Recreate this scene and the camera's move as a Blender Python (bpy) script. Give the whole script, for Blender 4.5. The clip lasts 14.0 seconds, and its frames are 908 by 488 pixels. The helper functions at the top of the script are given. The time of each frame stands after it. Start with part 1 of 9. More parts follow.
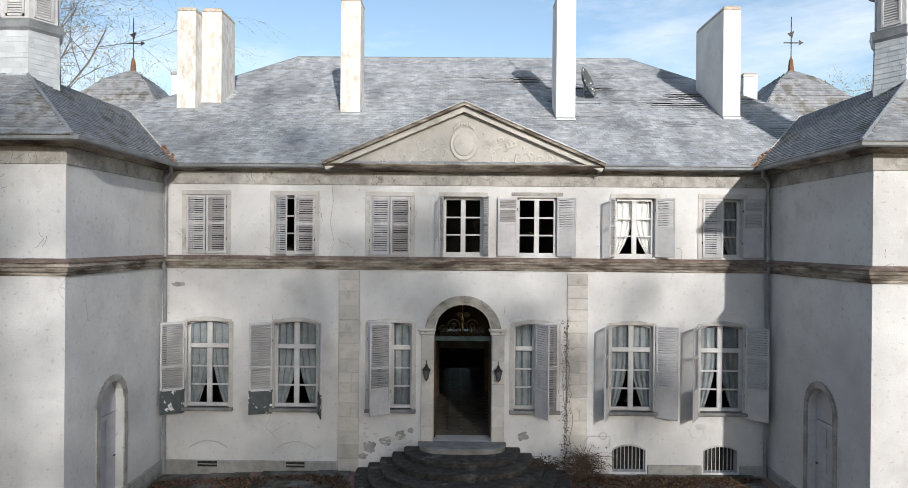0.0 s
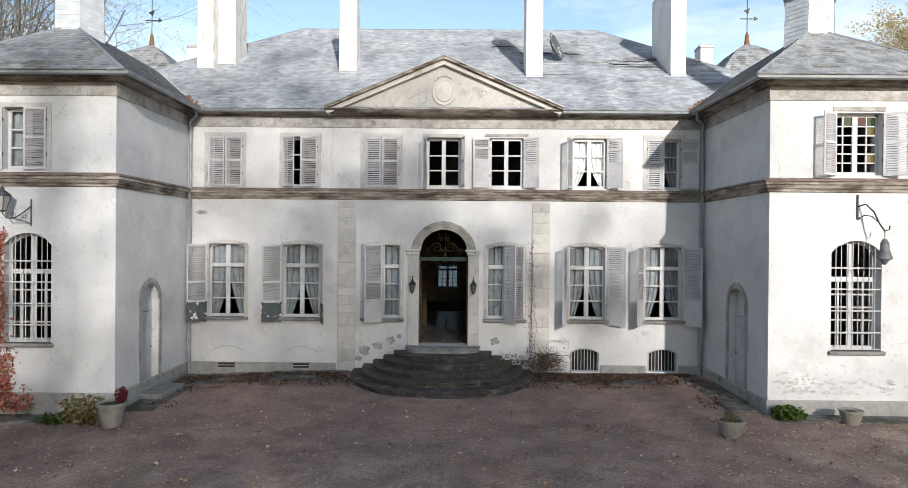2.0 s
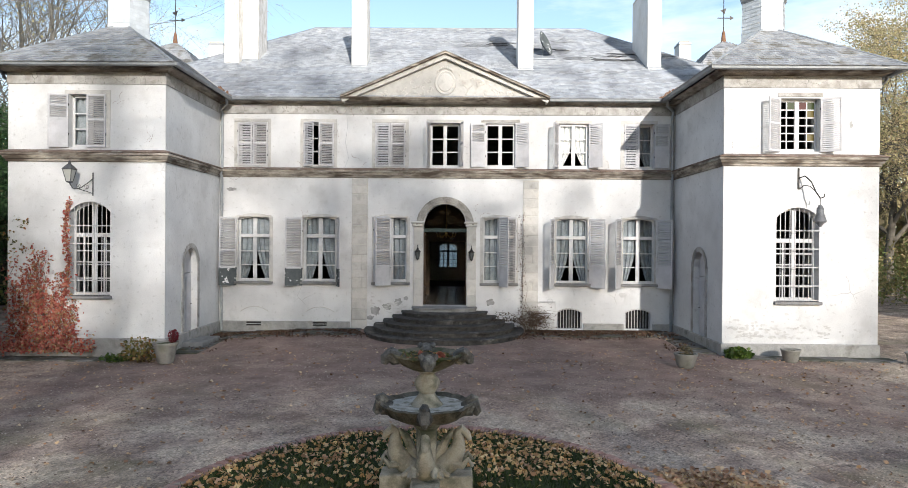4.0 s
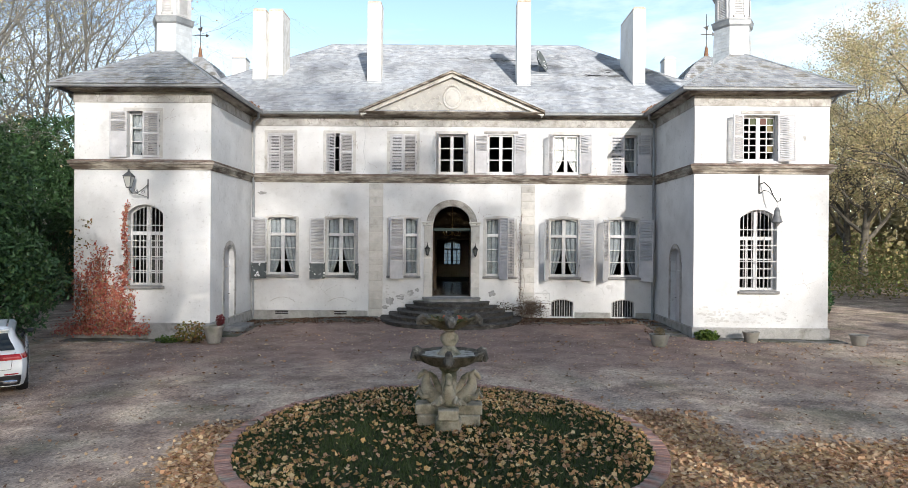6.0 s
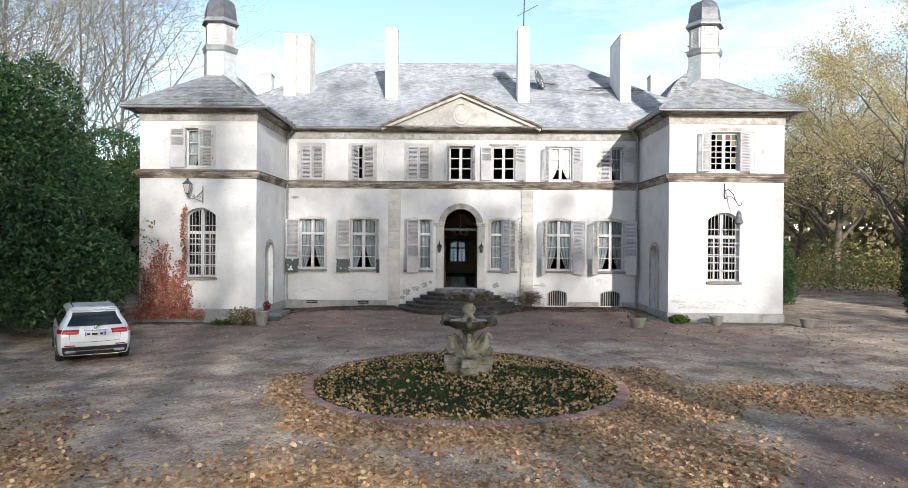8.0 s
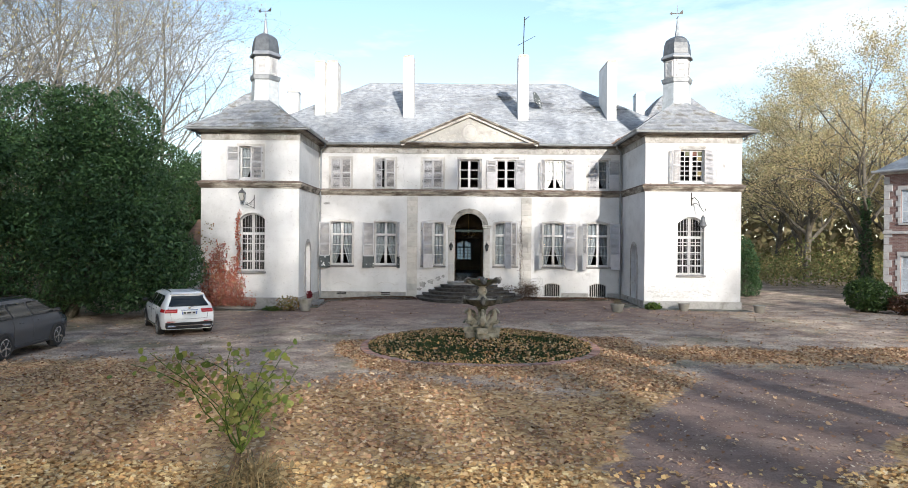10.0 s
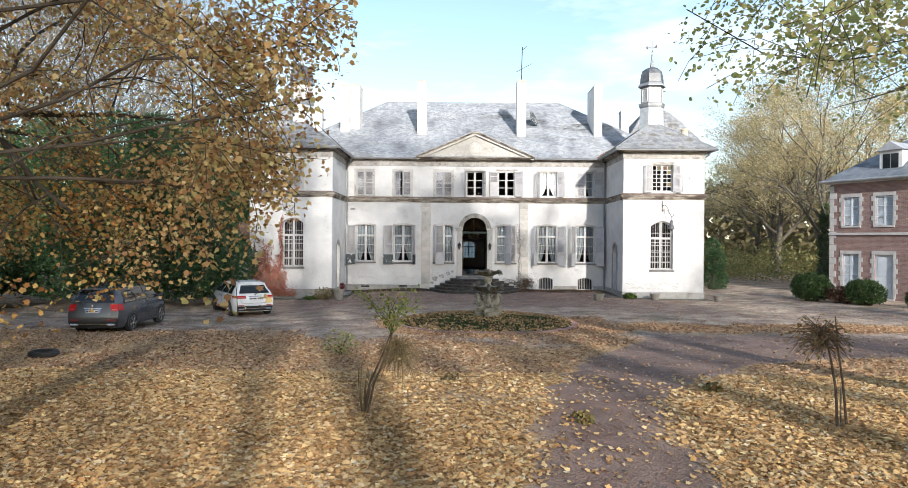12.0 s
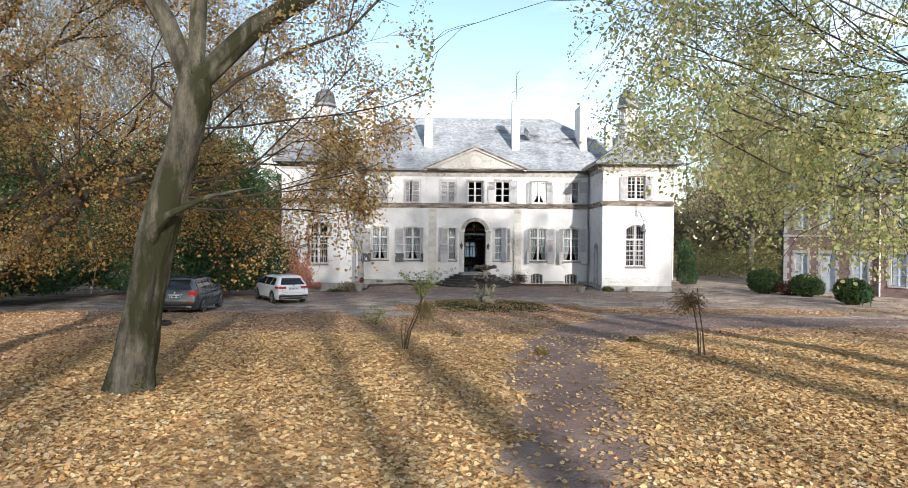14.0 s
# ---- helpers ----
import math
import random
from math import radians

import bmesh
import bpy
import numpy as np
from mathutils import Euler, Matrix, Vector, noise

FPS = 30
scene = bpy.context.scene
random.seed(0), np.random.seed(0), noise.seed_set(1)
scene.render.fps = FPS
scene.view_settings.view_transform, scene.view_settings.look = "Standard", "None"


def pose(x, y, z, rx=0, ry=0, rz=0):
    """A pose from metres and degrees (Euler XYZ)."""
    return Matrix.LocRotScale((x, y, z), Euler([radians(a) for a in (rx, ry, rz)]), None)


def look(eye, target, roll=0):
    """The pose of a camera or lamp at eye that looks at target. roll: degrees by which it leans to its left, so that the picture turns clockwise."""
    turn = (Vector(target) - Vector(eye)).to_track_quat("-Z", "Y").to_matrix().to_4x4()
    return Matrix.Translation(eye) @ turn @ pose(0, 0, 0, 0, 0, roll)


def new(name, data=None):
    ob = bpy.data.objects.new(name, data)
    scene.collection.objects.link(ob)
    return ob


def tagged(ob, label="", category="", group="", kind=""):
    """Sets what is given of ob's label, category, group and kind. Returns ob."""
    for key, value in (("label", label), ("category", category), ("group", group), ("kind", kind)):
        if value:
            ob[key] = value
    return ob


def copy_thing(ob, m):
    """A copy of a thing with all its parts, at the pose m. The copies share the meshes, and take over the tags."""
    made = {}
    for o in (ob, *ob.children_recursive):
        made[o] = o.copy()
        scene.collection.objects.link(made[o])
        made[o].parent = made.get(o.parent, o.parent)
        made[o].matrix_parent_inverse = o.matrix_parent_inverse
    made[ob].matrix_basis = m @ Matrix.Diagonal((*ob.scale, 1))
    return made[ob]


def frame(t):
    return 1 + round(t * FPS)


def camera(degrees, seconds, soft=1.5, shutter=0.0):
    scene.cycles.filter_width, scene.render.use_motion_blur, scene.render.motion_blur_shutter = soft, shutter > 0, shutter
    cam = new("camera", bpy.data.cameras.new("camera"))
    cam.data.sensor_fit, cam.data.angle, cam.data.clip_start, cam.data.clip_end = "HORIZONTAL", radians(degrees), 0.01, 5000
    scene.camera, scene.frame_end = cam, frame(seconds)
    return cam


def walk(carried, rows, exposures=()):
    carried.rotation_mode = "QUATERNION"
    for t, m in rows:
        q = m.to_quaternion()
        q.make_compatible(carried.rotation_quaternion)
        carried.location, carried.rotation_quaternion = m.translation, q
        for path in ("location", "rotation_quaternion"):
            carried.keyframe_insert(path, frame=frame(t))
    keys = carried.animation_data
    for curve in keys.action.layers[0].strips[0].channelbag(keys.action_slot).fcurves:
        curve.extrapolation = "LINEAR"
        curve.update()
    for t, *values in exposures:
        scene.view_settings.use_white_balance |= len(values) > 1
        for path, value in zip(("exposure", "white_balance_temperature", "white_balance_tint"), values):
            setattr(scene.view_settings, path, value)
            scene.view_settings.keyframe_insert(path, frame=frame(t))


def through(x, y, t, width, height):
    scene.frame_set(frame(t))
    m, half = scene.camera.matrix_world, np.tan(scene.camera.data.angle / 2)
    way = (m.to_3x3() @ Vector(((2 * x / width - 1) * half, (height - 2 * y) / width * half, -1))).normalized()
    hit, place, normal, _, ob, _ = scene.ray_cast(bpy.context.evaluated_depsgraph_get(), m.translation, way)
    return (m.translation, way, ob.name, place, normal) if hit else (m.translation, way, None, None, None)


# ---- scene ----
cam = camera(68.85, 14.0, soft=0.5)
# seconds, eye x y z, yaw (to the left), pitch (up), lean: the walk recedes from the house
ROWS = [
    (0.0, -0.111, -18.857, 6.465, 0.438, -0.149, 0.515),
    (0.5, 0.011, -19.836, 5.941, 0.441, -0.146, 0.519),
    (1.0, 0.175, -20.752, 5.354, 0.446, -0.168, 0.518),
    (1.5, 0.383, -21.517, 4.792, 0.454, -0.202, 0.513),
    (2.0, 0.547, -22.184, 4.300, 0.457, -0.244, 0.480),
    (2.5, 0.592, -22.894, 3.873, 0.454, -0.272, 0.445),
    (3.0, 0.601, -23.616, 3.570, 0.456, -0.278, 0.424),
    (5.5, 0.411, -27.582, 3.210, 0.458, -0.264, 0.431),
    (6.0, 0.332, -28.350, 3.194, 0.423, -0.251, 0.439),
    (6.5, 0.243, -29.242, 3.166, 0.407, -0.233, 0.457),
    (7.0, 0.136, -30.237, 3.144, 0.395, -0.238, 0.461),
    (7.5, 0.038, -31.291, 3.113, 0.392, -0.220, 0.462),
    (10.0, -0.579, -37.765, 3.051, 0.391, -0.176, 0.482),
    (10.5, -0.673, -39.283, 3.050, 0.406, -0.179, 0.487),
    (11.0, -0.814, -40.783, 3.077, 0.380, -0.210, 0.477),
    (11.5, -0.937, -42.370, 3.089, 0.399, -0.212, 0.490),
    (12.0, -1.025, -44.040, 3.079, 0.424, -0.208, 0.488),
    (12.5, -1.060, -45.665, 3.078, 0.442, -0.215, 0.477),
    (13.0, -1.107, -47.352, 3.067, 0.457, -0.204, 0.487),
    (13.5, -1.130, -48.908, 3.048, 0.469, -0.148, 0.510),
    (14.0, -1.146, -50.490, 3.059, 0.480, -0.135, 0.525),
]


def aim(x, y, z, yaw, pitch, lean):
    a, b = radians(yaw), radians(pitch)
    way = Vector((-math.sin(a) * math.cos(b), math.cos(a) * math.cos(b), math.sin(b)))
    return look((x, y, z), Vector((x, y, z)) + 10 * way, lean)


EXPOSURES = [(0.0, 0.33), (1.5, 0.52), (3.0, 0.73), (6.5, 0.88), (10.0, 0.93), (14.0, 0.90)]
walk(cam, [(r[0], aim(*r[1:])) for r in ROWS], EXPOSURES)

# ---- light ----
# the sun stands low ahead of the house, a little to its east side
SUN_WAY = Vector((-0.27, 1.0, -0.335)).normalized()
sun_data = bpy.data.lights.new("sun", "SUN")
sun_data.energy, sun_data.angle, sun_data.color = 4.1, radians(1.0), (1.0, 0.95, 0.885)
sun = new("sun", sun_data)
sun.rotation_mode = "QUATERNION"
sun.rotation_quaternion = SUN_WAY.to_track_quat("-Z", "Y")
world = bpy.data.worlds.new("sky")
scene.world = world
world.use_nodes = True
wt = world.node_tree
wt.nodes.clear()
w_out = wt.nodes.new("ShaderNodeOutputWorld")
w_bg = wt.nodes.new("ShaderNodeBackground")
w_sky = wt.nodes.new("ShaderNodeTexSky")
w_sky.sky_type, w_sky.sun_disc = "NISHITA", False
w_sky.sun_elevation = math.asin(-SUN_WAY.z)
w_sky.sun_rotation = math.atan2(-SUN_WAY.x, -SUN_WAY.y)
w_sky.air_density, w_sky.dust_density, w_sky.ozone_density = 1.0, 0.6, 1.0
w_bg.inputs["Strength"].default_value = 0.15
w_tc = wt.nodes.new("ShaderNodeTexCoord")
w_map = wt.nodes.new("ShaderNodeMapping")
w_map.inputs["Scale"].default_value = (1.5, 1.5, 6.0)
w_n = wt.nodes.new("ShaderNodeTexNoise")
w_n.inputs["Scale"].default_value, w_n.inputs["Detail"].default_value, w_n.inputs["Roughness"].default_value = 1.7, 7.0, 0.6
w_r = wt.nodes.new("ShaderNodeValToRGB")
w_r.color_ramp.elements[0].position, w_r.color_ramp.elements[1].position = 0.47, 0.80
w_mix = wt.nodes.new("ShaderNodeMix")
w_mix.data_type = "RGBA"
w_mix.inputs["B"].default_value = (5.6, 6.0, 6.5, 1)
wt.links.new(w_tc.outputs["Generated"], w_map.inputs["Vector"])
wt.links.new(w_map.outputs["Vector"], w_n.inputs["Vector"])
wt.links.new(w_n.outputs["Fac"], w_r.inputs["Fac"])
wt.links.new(w_r.outputs["Color"], w_mix.inputs["Factor"])
wt.links.new(w_sky.outputs["Color"], w_mix.inputs["A"])
wt.links.new(w_mix.outputs["Result"], w_bg.inputs["Color"])
wt.links.new(w_bg.outputs["Background"], w_out.inputs["Surface"])


# ---- materials ----
def mat(name, a, b, size=1.0, rough=0.8, bump=0.2, metal=0.0, fine=0.02, c=None, cover=(0.55, 0.7), wear=3.0,
        per=None, spread=0.0, spec=0.3, grain=None):
    """Two colours a, b mixed by a coarse and a fine noise (sizes in metres), a third colour c in worn patches,
    relief from the fine noise; per: 'object' or 'island' varies the value piece by piece by spread."""
    m = bpy.data.materials.new(name)
    m.use_nodes = True
    t = m.node_tree
    p = t.nodes["Principled BSDF"]
    g = t.nodes.new("ShaderNodeNewGeometry")
    pos = g.outputs["Position"]
    if grain:
        vm = t.nodes.new("ShaderNodeVectorMath")
        vm.operation = "MULTIPLY"
        vm.inputs[1].default_value = grain
        t.links.new(pos, vm.inputs[0])
        pos = vm.outputs[0]

    def noisy(scale, detail):
        n = t.nodes.new("ShaderNodeTexNoise")
        n.inputs["Scale"].default_value, n.inputs["Detail"].default_value = scale, detail
        n.inputs["Roughness"].default_value = 0.6
        t.links.new(pos, n.inputs["Vector"])
        return n.outputs["Fac"]

    big, small = noisy(1.0 / size, 5.0), noisy(1.0 / fine, 3.0)
    add = t.nodes.new("ShaderNodeMath")
    add.operation = "MULTIPLY_ADD"
    t.links.new(small, add.inputs[0])
    add.inputs[1].default_value = 0.45
    t.links.new(big, add.inputs[2])
    ramp = t.nodes.new("ShaderNodeValToRGB")
    ramp.color_ramp.elements[0].position, ramp.color_ramp.elements[1].position = 0.52, 0.92
    ramp.color_ramp.elements[0].color, ramp.color_ramp.elements[1].color = (*a, 1), (*b, 1)
    t.links.new(add.outputs[0], ramp.inputs["Fac"])
    col = ramp.outputs["Color"]
    if c:
        r2 = t.nodes.new("ShaderNodeValToRGB")
        r2.color_ramp.elements[0].position, r2.color_ramp.elements[1].position = cover
        w = noisy(1.0 / wear, 8.0)
        t.links.new(w, r2.inputs["Fac"])
        mx = t.nodes.new("ShaderNodeMix")
        mx.data_type = "RGBA"
        t.links.new(r2.outputs["Color"], mx.inputs["Factor"])
        t.links.new(col, mx.inputs["A"])
        mx.inputs["B"].default_value = (*c, 1)
        col = mx.outputs["Result"]
    if per:
        rnd = t.nodes.new("ShaderNodeObjectInfo").outputs["Random"] if per == "object" else g.outputs["Random Per Island"]
        mr = t.nodes.new("ShaderNodeMapRange")
        mr.inputs["To Min"].default_value, mr.inputs["To Max"].default_value = 1 - spread, 1 + spread
        t.links.new(rnd, mr.inputs["Value"])
        hs = t.nodes.new("ShaderNodeHueSaturation")
        t.links.new(mr.outputs["Result"], hs.inputs["Value"])
        t.links.new(col, hs.inputs["Color"])
        col = hs.outputs["Color"]
    t.links.new(col, p.inputs["Base Color"])
    p.inputs["Roughness"].default_value, p.inputs["Metallic"].default_value = rough, metal
    p.inputs["Specular IOR Level"].default_value = spec
    if bump:
        bn = t.nodes.new("ShaderNodeBump")
        bn.inputs["Strength"].default_value, bn.inputs["Distance"].default_value = bump, fine * 0.5
        t.links.new(small, bn.inputs["Height"])
        t.links.new(bn.outputs["Normal"], p.inputs["Normal"])
    return m


def leaf_mat(name, colours, rough=0.55, through=0.3):
    """Leaf colours spread island by island, with light coming through."""
    m = bpy.data.materials.new(name)
    m.use_nodes = True
    t = m.node_tree
    p = t.nodes["Principled BSDF"]
    g = t.nodes.new("ShaderNodeNewGeometry")
    r = t.nodes.new("ShaderNodeValToRGB")
    els = r.color_ramp.elements
    while len(els) < len(colours):
        els.new(0.5)
    for k, col in enumerate(colours):
        els[k].position, els[k].color = k / (len(colours) - 1), (*col, 1)
    t.links.new(g.outputs["Random Per Island"], r.inputs["Fac"])
    t.links.new(r.outputs["Color"], p.inputs["Base Color"])
    p.inputs["Roughness"].default_value = rough
    p.inputs["Specular IOR Level"].default_value = 0.25
    if through:
        tr = t.nodes.new("ShaderNodeBsdfTranslucent")
        ms = t.nodes.new("ShaderNodeMixShader")
        ms.inputs["Fac"].default_value = through
        t.links.new(r.outputs["Color"], tr.inputs["Color"])
        t.links.new(p.outputs["BSDF"], ms.inputs[1])
        t.links.new(tr.outputs["BSDF"], ms.inputs[2])
        t.links.new(ms.outputs["Shader"], t.nodes["Material Output"].inputs["Surface"])
    return m


def plain(name, col, rough=0.5, metal=0.0, alpha_glass=False, emit=None, strength=0.0):
    m = bpy.data.materials.new(name)
    m.use_nodes = True
    p = m.node_tree.nodes["Principled BSDF"]
    p.inputs["Base Color"].default_value = (*col, 1)
    p.inputs["Roughness"].default_value, p.inputs["Metallic"].default_value = rough, metal
    if alpha_glass:
        p.inputs["Transmission Weight"].default_value = 1.0
        p.inputs["IOR"].default_value = 1.02 if alpha_glass == "thin" else 1.45
    if emit:
        p.inputs["Emission Color"].default_value = (*emit, 1)
        p.inputs["Emission Strength"].default_value = strength
    return m


def add_cracks(m, scale, colour, lo, hi, mask_scale):
    """Thin dark crack lines in patches, over a material's base colour."""
    t = m.node_tree
    p = t.nodes["Principled BSDF"]
    g = t.nodes.new("ShaderNodeNewGeometry")
    wob = t.nodes.new("ShaderNodeTexNoise")
    wob.inputs["Scale"].default_value, wob.inputs["Detail"].default_value = scale * 1.6, 5.0
    t.links.new(g.outputs["Position"], wob.inputs["Vector"])
    mixv = t.nodes.new("ShaderNodeMix")
    mixv.data_type = "VECTOR"
    mixv.inputs["Factor"].default_value = 0.16
    t.links.new(g.outputs["Position"], mixv.inputs["A"])
    t.links.new(wob.outputs["Color"], mixv.inputs["B"])
    v = t.nodes.new("ShaderNodeTexVoronoi")
    v.feature = "DISTANCE_TO_EDGE"
    v.inputs["Scale"].default_value = scale
    t.links.new(mixv.outputs["Result"], v.inputs["Vector"])
    line = t.nodes.new("ShaderNodeMapRange")
    line.inputs["From Min"].default_value, line.inputs["From Max"].default_value = 0.0, 0.012
    line.inputs["To Min"].default_value, line.inputs["To Max"].default_value = 1.0, 0.0
    t.links.new(v.outputs["Distance"], line.inputs["Value"])
    n = t.nodes.new("ShaderNodeTexNoise")
    n.inputs["Scale"].default_value, n.inputs["Detail"].default_value = mask_scale, 6.0
    t.links.new(g.outputs["Position"], n.inputs["Vector"])
    r = t.nodes.new("ShaderNodeMapRange")
    r.inputs["From Min"].default_value, r.inputs["From Max"].default_value = lo, hi
    t.links.new(n.outputs["Fac"], r.inputs["Value"])
    mul_ = t.nodes.new("ShaderNodeMath")
    mul_.operation = "MULTIPLY"
    t.links.new(line.outputs["Result"], mul_.inputs[0])
    t.links.new(r.outputs["Result"], mul_.inputs[1])
    # specks of dirt
    s = t.nodes.new("ShaderNodeTexNoise")
    s.inputs["Scale"].default_value, s.inputs["Detail"].default_value = 9.0, 8.0
    t.links.new(g.outputs["Position"], s.inputs["Vector"])
    sr = t.nodes.new("ShaderNodeMapRange")
    sr.inputs["From Min"].default_value, sr.inputs["From Max"].default_value, sr.inputs["To Max"].default_value = 0.60, 0.74, 0.6
    t.links.new(s.outputs["Fac"], sr.inputs["Value"])
    mx_ = t.nodes.new("ShaderNodeMath")
    mx_.operation = "MAXIMUM"
    t.links.new(mul_.outputs[0], mx_.inputs[0])
    t.links.new(sr.outputs["Result"], mx_.inputs[1])
    old = p.inputs["Base Color"].links[0].from_socket
    mc = t.nodes.new("ShaderNodeMix")
    mc.data_type = "RGBA"
    t.links.new(mx_.outputs[0], mc.inputs["Factor"])
    t.links.new(old, mc.inputs["A"])
    mc.inputs["B"].default_value = (*colour, 1)
    t.links.new(mc.outputs["Result"], p.inputs["Base Color"])


RENDER = mat("white_render", (0.50, 0.50, 0.505), (0.66, 0.66, 0.66), 1.6, 0.9, 0.3, fine=0.03, c=(0.41, 0.405, 0.40), cover=(0.55, 0.82), wear=1.1)
MORTAR = mat("pale_lime_mortar", (0.40, 0.38, 0.34), (0.54, 0.52, 0.48), 0.3, 0.9, 0.4, fine=0.01)
STONE = mat("limestone", (0.385, 0.37, 0.345), (0.55, 0.533, 0.503), 0.5, 0.85, 0.5, fine=0.02, c=(0.28, 0.262, 0.235), cover=(0.54, 0.74), wear=0.5, per="object", spread=0.11)
add_cracks(RENDER, 1.3, (0.33, 0.32, 0.31), 0.62, 0.72, 0.5)
FRIEZE = mat("rough_frieze", (0.27, 0.262, 0.25), (0.46, 0.45, 0.435), 0.35, 0.95, 0.9, fine=0.012, c=(0.24, 0.225, 0.205), cover=(0.48, 0.66), wear=0.5)
add_cracks(FRIEZE, 2.5, (0.12, 0.11, 0.10), 0.40, 0.55, 1.5)
CORNICE = mat("weathered_cornice", (0.12, 0.10, 0.085), (0.46, 0.42, 0.36), 0.25, 0.9, 0.8, fine=0.025, c=(0.09, 0.07, 0.055), cover=(0.47, 0.60), wear=0.4, grain=(0.35, 0.35, 1.6))
CORNICE_TOP = mat("red_drip_course", (0.11, 0.075, 0.06), (0.25, 0.195, 0.165), 0.3, 0.9, 0.5, fine=0.02, c=(0.30, 0.28, 0.25), cover=(0.56, 0.68), wear=0.4)
VALLEY_MOSS = mat("brown_valley_moss", (0.13, 0.06, 0.035), (0.26, 0.16, 0.10), 0.1, 0.95, 0.6, fine=0.02)
PLINTH = mat("grey_plinth", (0.36, 0.35, 0.335), (0.56, 0.545, 0.52), 0.6, 0.9, 0.5, fine=0.025, c=(0.25, 0.245, 0.23), cover=(0.54, 0.74), wear=0.7)
BASE_STONE = mat("grey_base_stone", (0.25, 0.243, 0.232), (0.44, 0.428, 0.408), 0.5, 0.9, 0.6, fine=0.025, c=(0.17, 0.165, 0.15), cover=(0.50, 0.68), wear=0.5)
# worn dark stone, its colour deepened for the shade between lit step edges
STEP = mat("shade_toned_step_stone", (0.02, 0.0184, 0.0168), (0.08, 0.0744, 0.0688), 0.2, 0.85, 1.0, fine=0.025, c=(0.208, 0.196, 0.176), cover=(0.58, 0.72), wear=0.5)
SLATE = mat("slate", (0.24, 0.258, 0.285), (0.40, 0.417, 0.44), 0.35, 0.5, 0.3, fine=0.05, c=(0.14, 0.15, 0.17), cover=(0.54, 0.74), wear=1.4, per="island", spread=0.24, spec=0.5, grain=(1.0, 0.45, 0.45))
SLATE_OLD = mat("lichened_slate", (0.155, 0.165, 0.18), (0.40, 0.412, 0.43), 0.7, 0.55, 0.3, fine=0.05, c=(0.16, 0.155, 0.14), cover=(0.52, 0.62), wear=0.7, per="island", spread=0.2, spec=0.5)
# bed colour darkened so the gaps between slates read as joint shadows
SLATE_BED = mat("slate_bed", (0.05, 0.055, 0.065), (0.09, 0.098, 0.11), 0.7, 0.7, 0.4, fine=0.04)
ZINC = mat("zinc", (0.22, 0.235, 0.25), (0.36, 0.38, 0.40), 0.5, 0.5, 0.1, metal=0.4, fine=0.05)
CHIMNEY = mat("chimney_render", (0.60, 0.59, 0.57), (0.74, 0.73, 0.71), 0.8, 0.9, 0.3, fine=0.03, c=(0.52, 0.47, 0.40), cover=(0.60, 0.78), wear=1.1)
WHITE_PAINT = mat("flaking_white_paint", (0.40, 0.395, 0.41), (0.54, 0.535, 0.55), 0.4, 0.6, 0.15, fine=0.02, c=(0.42, 0.41, 0.41), cover=(0.64, 0.76), wear=0.25)
PEELED = mat("peeled_grey_board", (0.055, 0.065, 0.068), (0.10, 0.112, 0.115), 0.2, 0.8, 0.3, fine=0.01, c=(0.70, 0.70, 0.71), cover=(0.60, 0.63), wear=0.16)
SILL = mat("grey_sill_stone", (0.14, 0.14, 0.14), (0.27, 0.265, 0.26), 0.4, 0.9, 0.4, fine=0.02)
SASH = mat("white_sash_paint", (0.47, 0.47, 0.48), (0.60, 0.60, 0.60), 0.3, 0.45, 0.1, fine=0.02)
IRON = mat("black_iron", (0.02, 0.02, 0.022), (0.06, 0.055, 0.05), 0.1, 0.55, 0.2, metal=0.6, fine=0.01)
RUST = mat("rusty_iron", (0.10, 0.05, 0.03), (0.22, 0.12, 0.07), 0.1, 0.8, 0.3, fine=0.01)
GREY_BARS = mat("grey_painted_iron", (0.36, 0.36, 0.37), (0.52, 0.52, 0.52), 0.15, 0.6, 0.1, fine=0.01)
CURTAIN = mat("grey_white_curtain", (0.20, 0.22, 0.24), (0.34, 0.36, 0.38), 0.25, 0.9, 0.2, fine=0.01)
LACE = mat("white_lace_curtain", (0.62, 0.62, 0.62), (0.78, 0.77, 0.75), 0.2, 0.9, 0.2, fine=0.01)
GLASS = plain("window_glass", (0.92, 0.95, 0.95), 0.02, alpha_glass="thin")
# the rooms' darkness is put into this near-black colour of walls, floors and ceilings
DARK_ROOM = mat("dark_room_shade", (0.05, 0.052, 0.05), (0.085, 0.085, 0.08), 0.8, 0.9, 0.1)
DARK_WOOD = mat("dark_oak", (0.035, 0.022, 0.014), (0.09, 0.055, 0.03), 0.3, 0.5, 0.2, fine=0.02)
# cream tiles with the hall's dimness put into their colour
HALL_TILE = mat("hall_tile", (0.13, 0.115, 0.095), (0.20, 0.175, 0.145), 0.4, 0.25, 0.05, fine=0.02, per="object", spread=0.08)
HALL_DOT = plain("dark_cabochon", (0.04, 0.035, 0.03), 0.3)


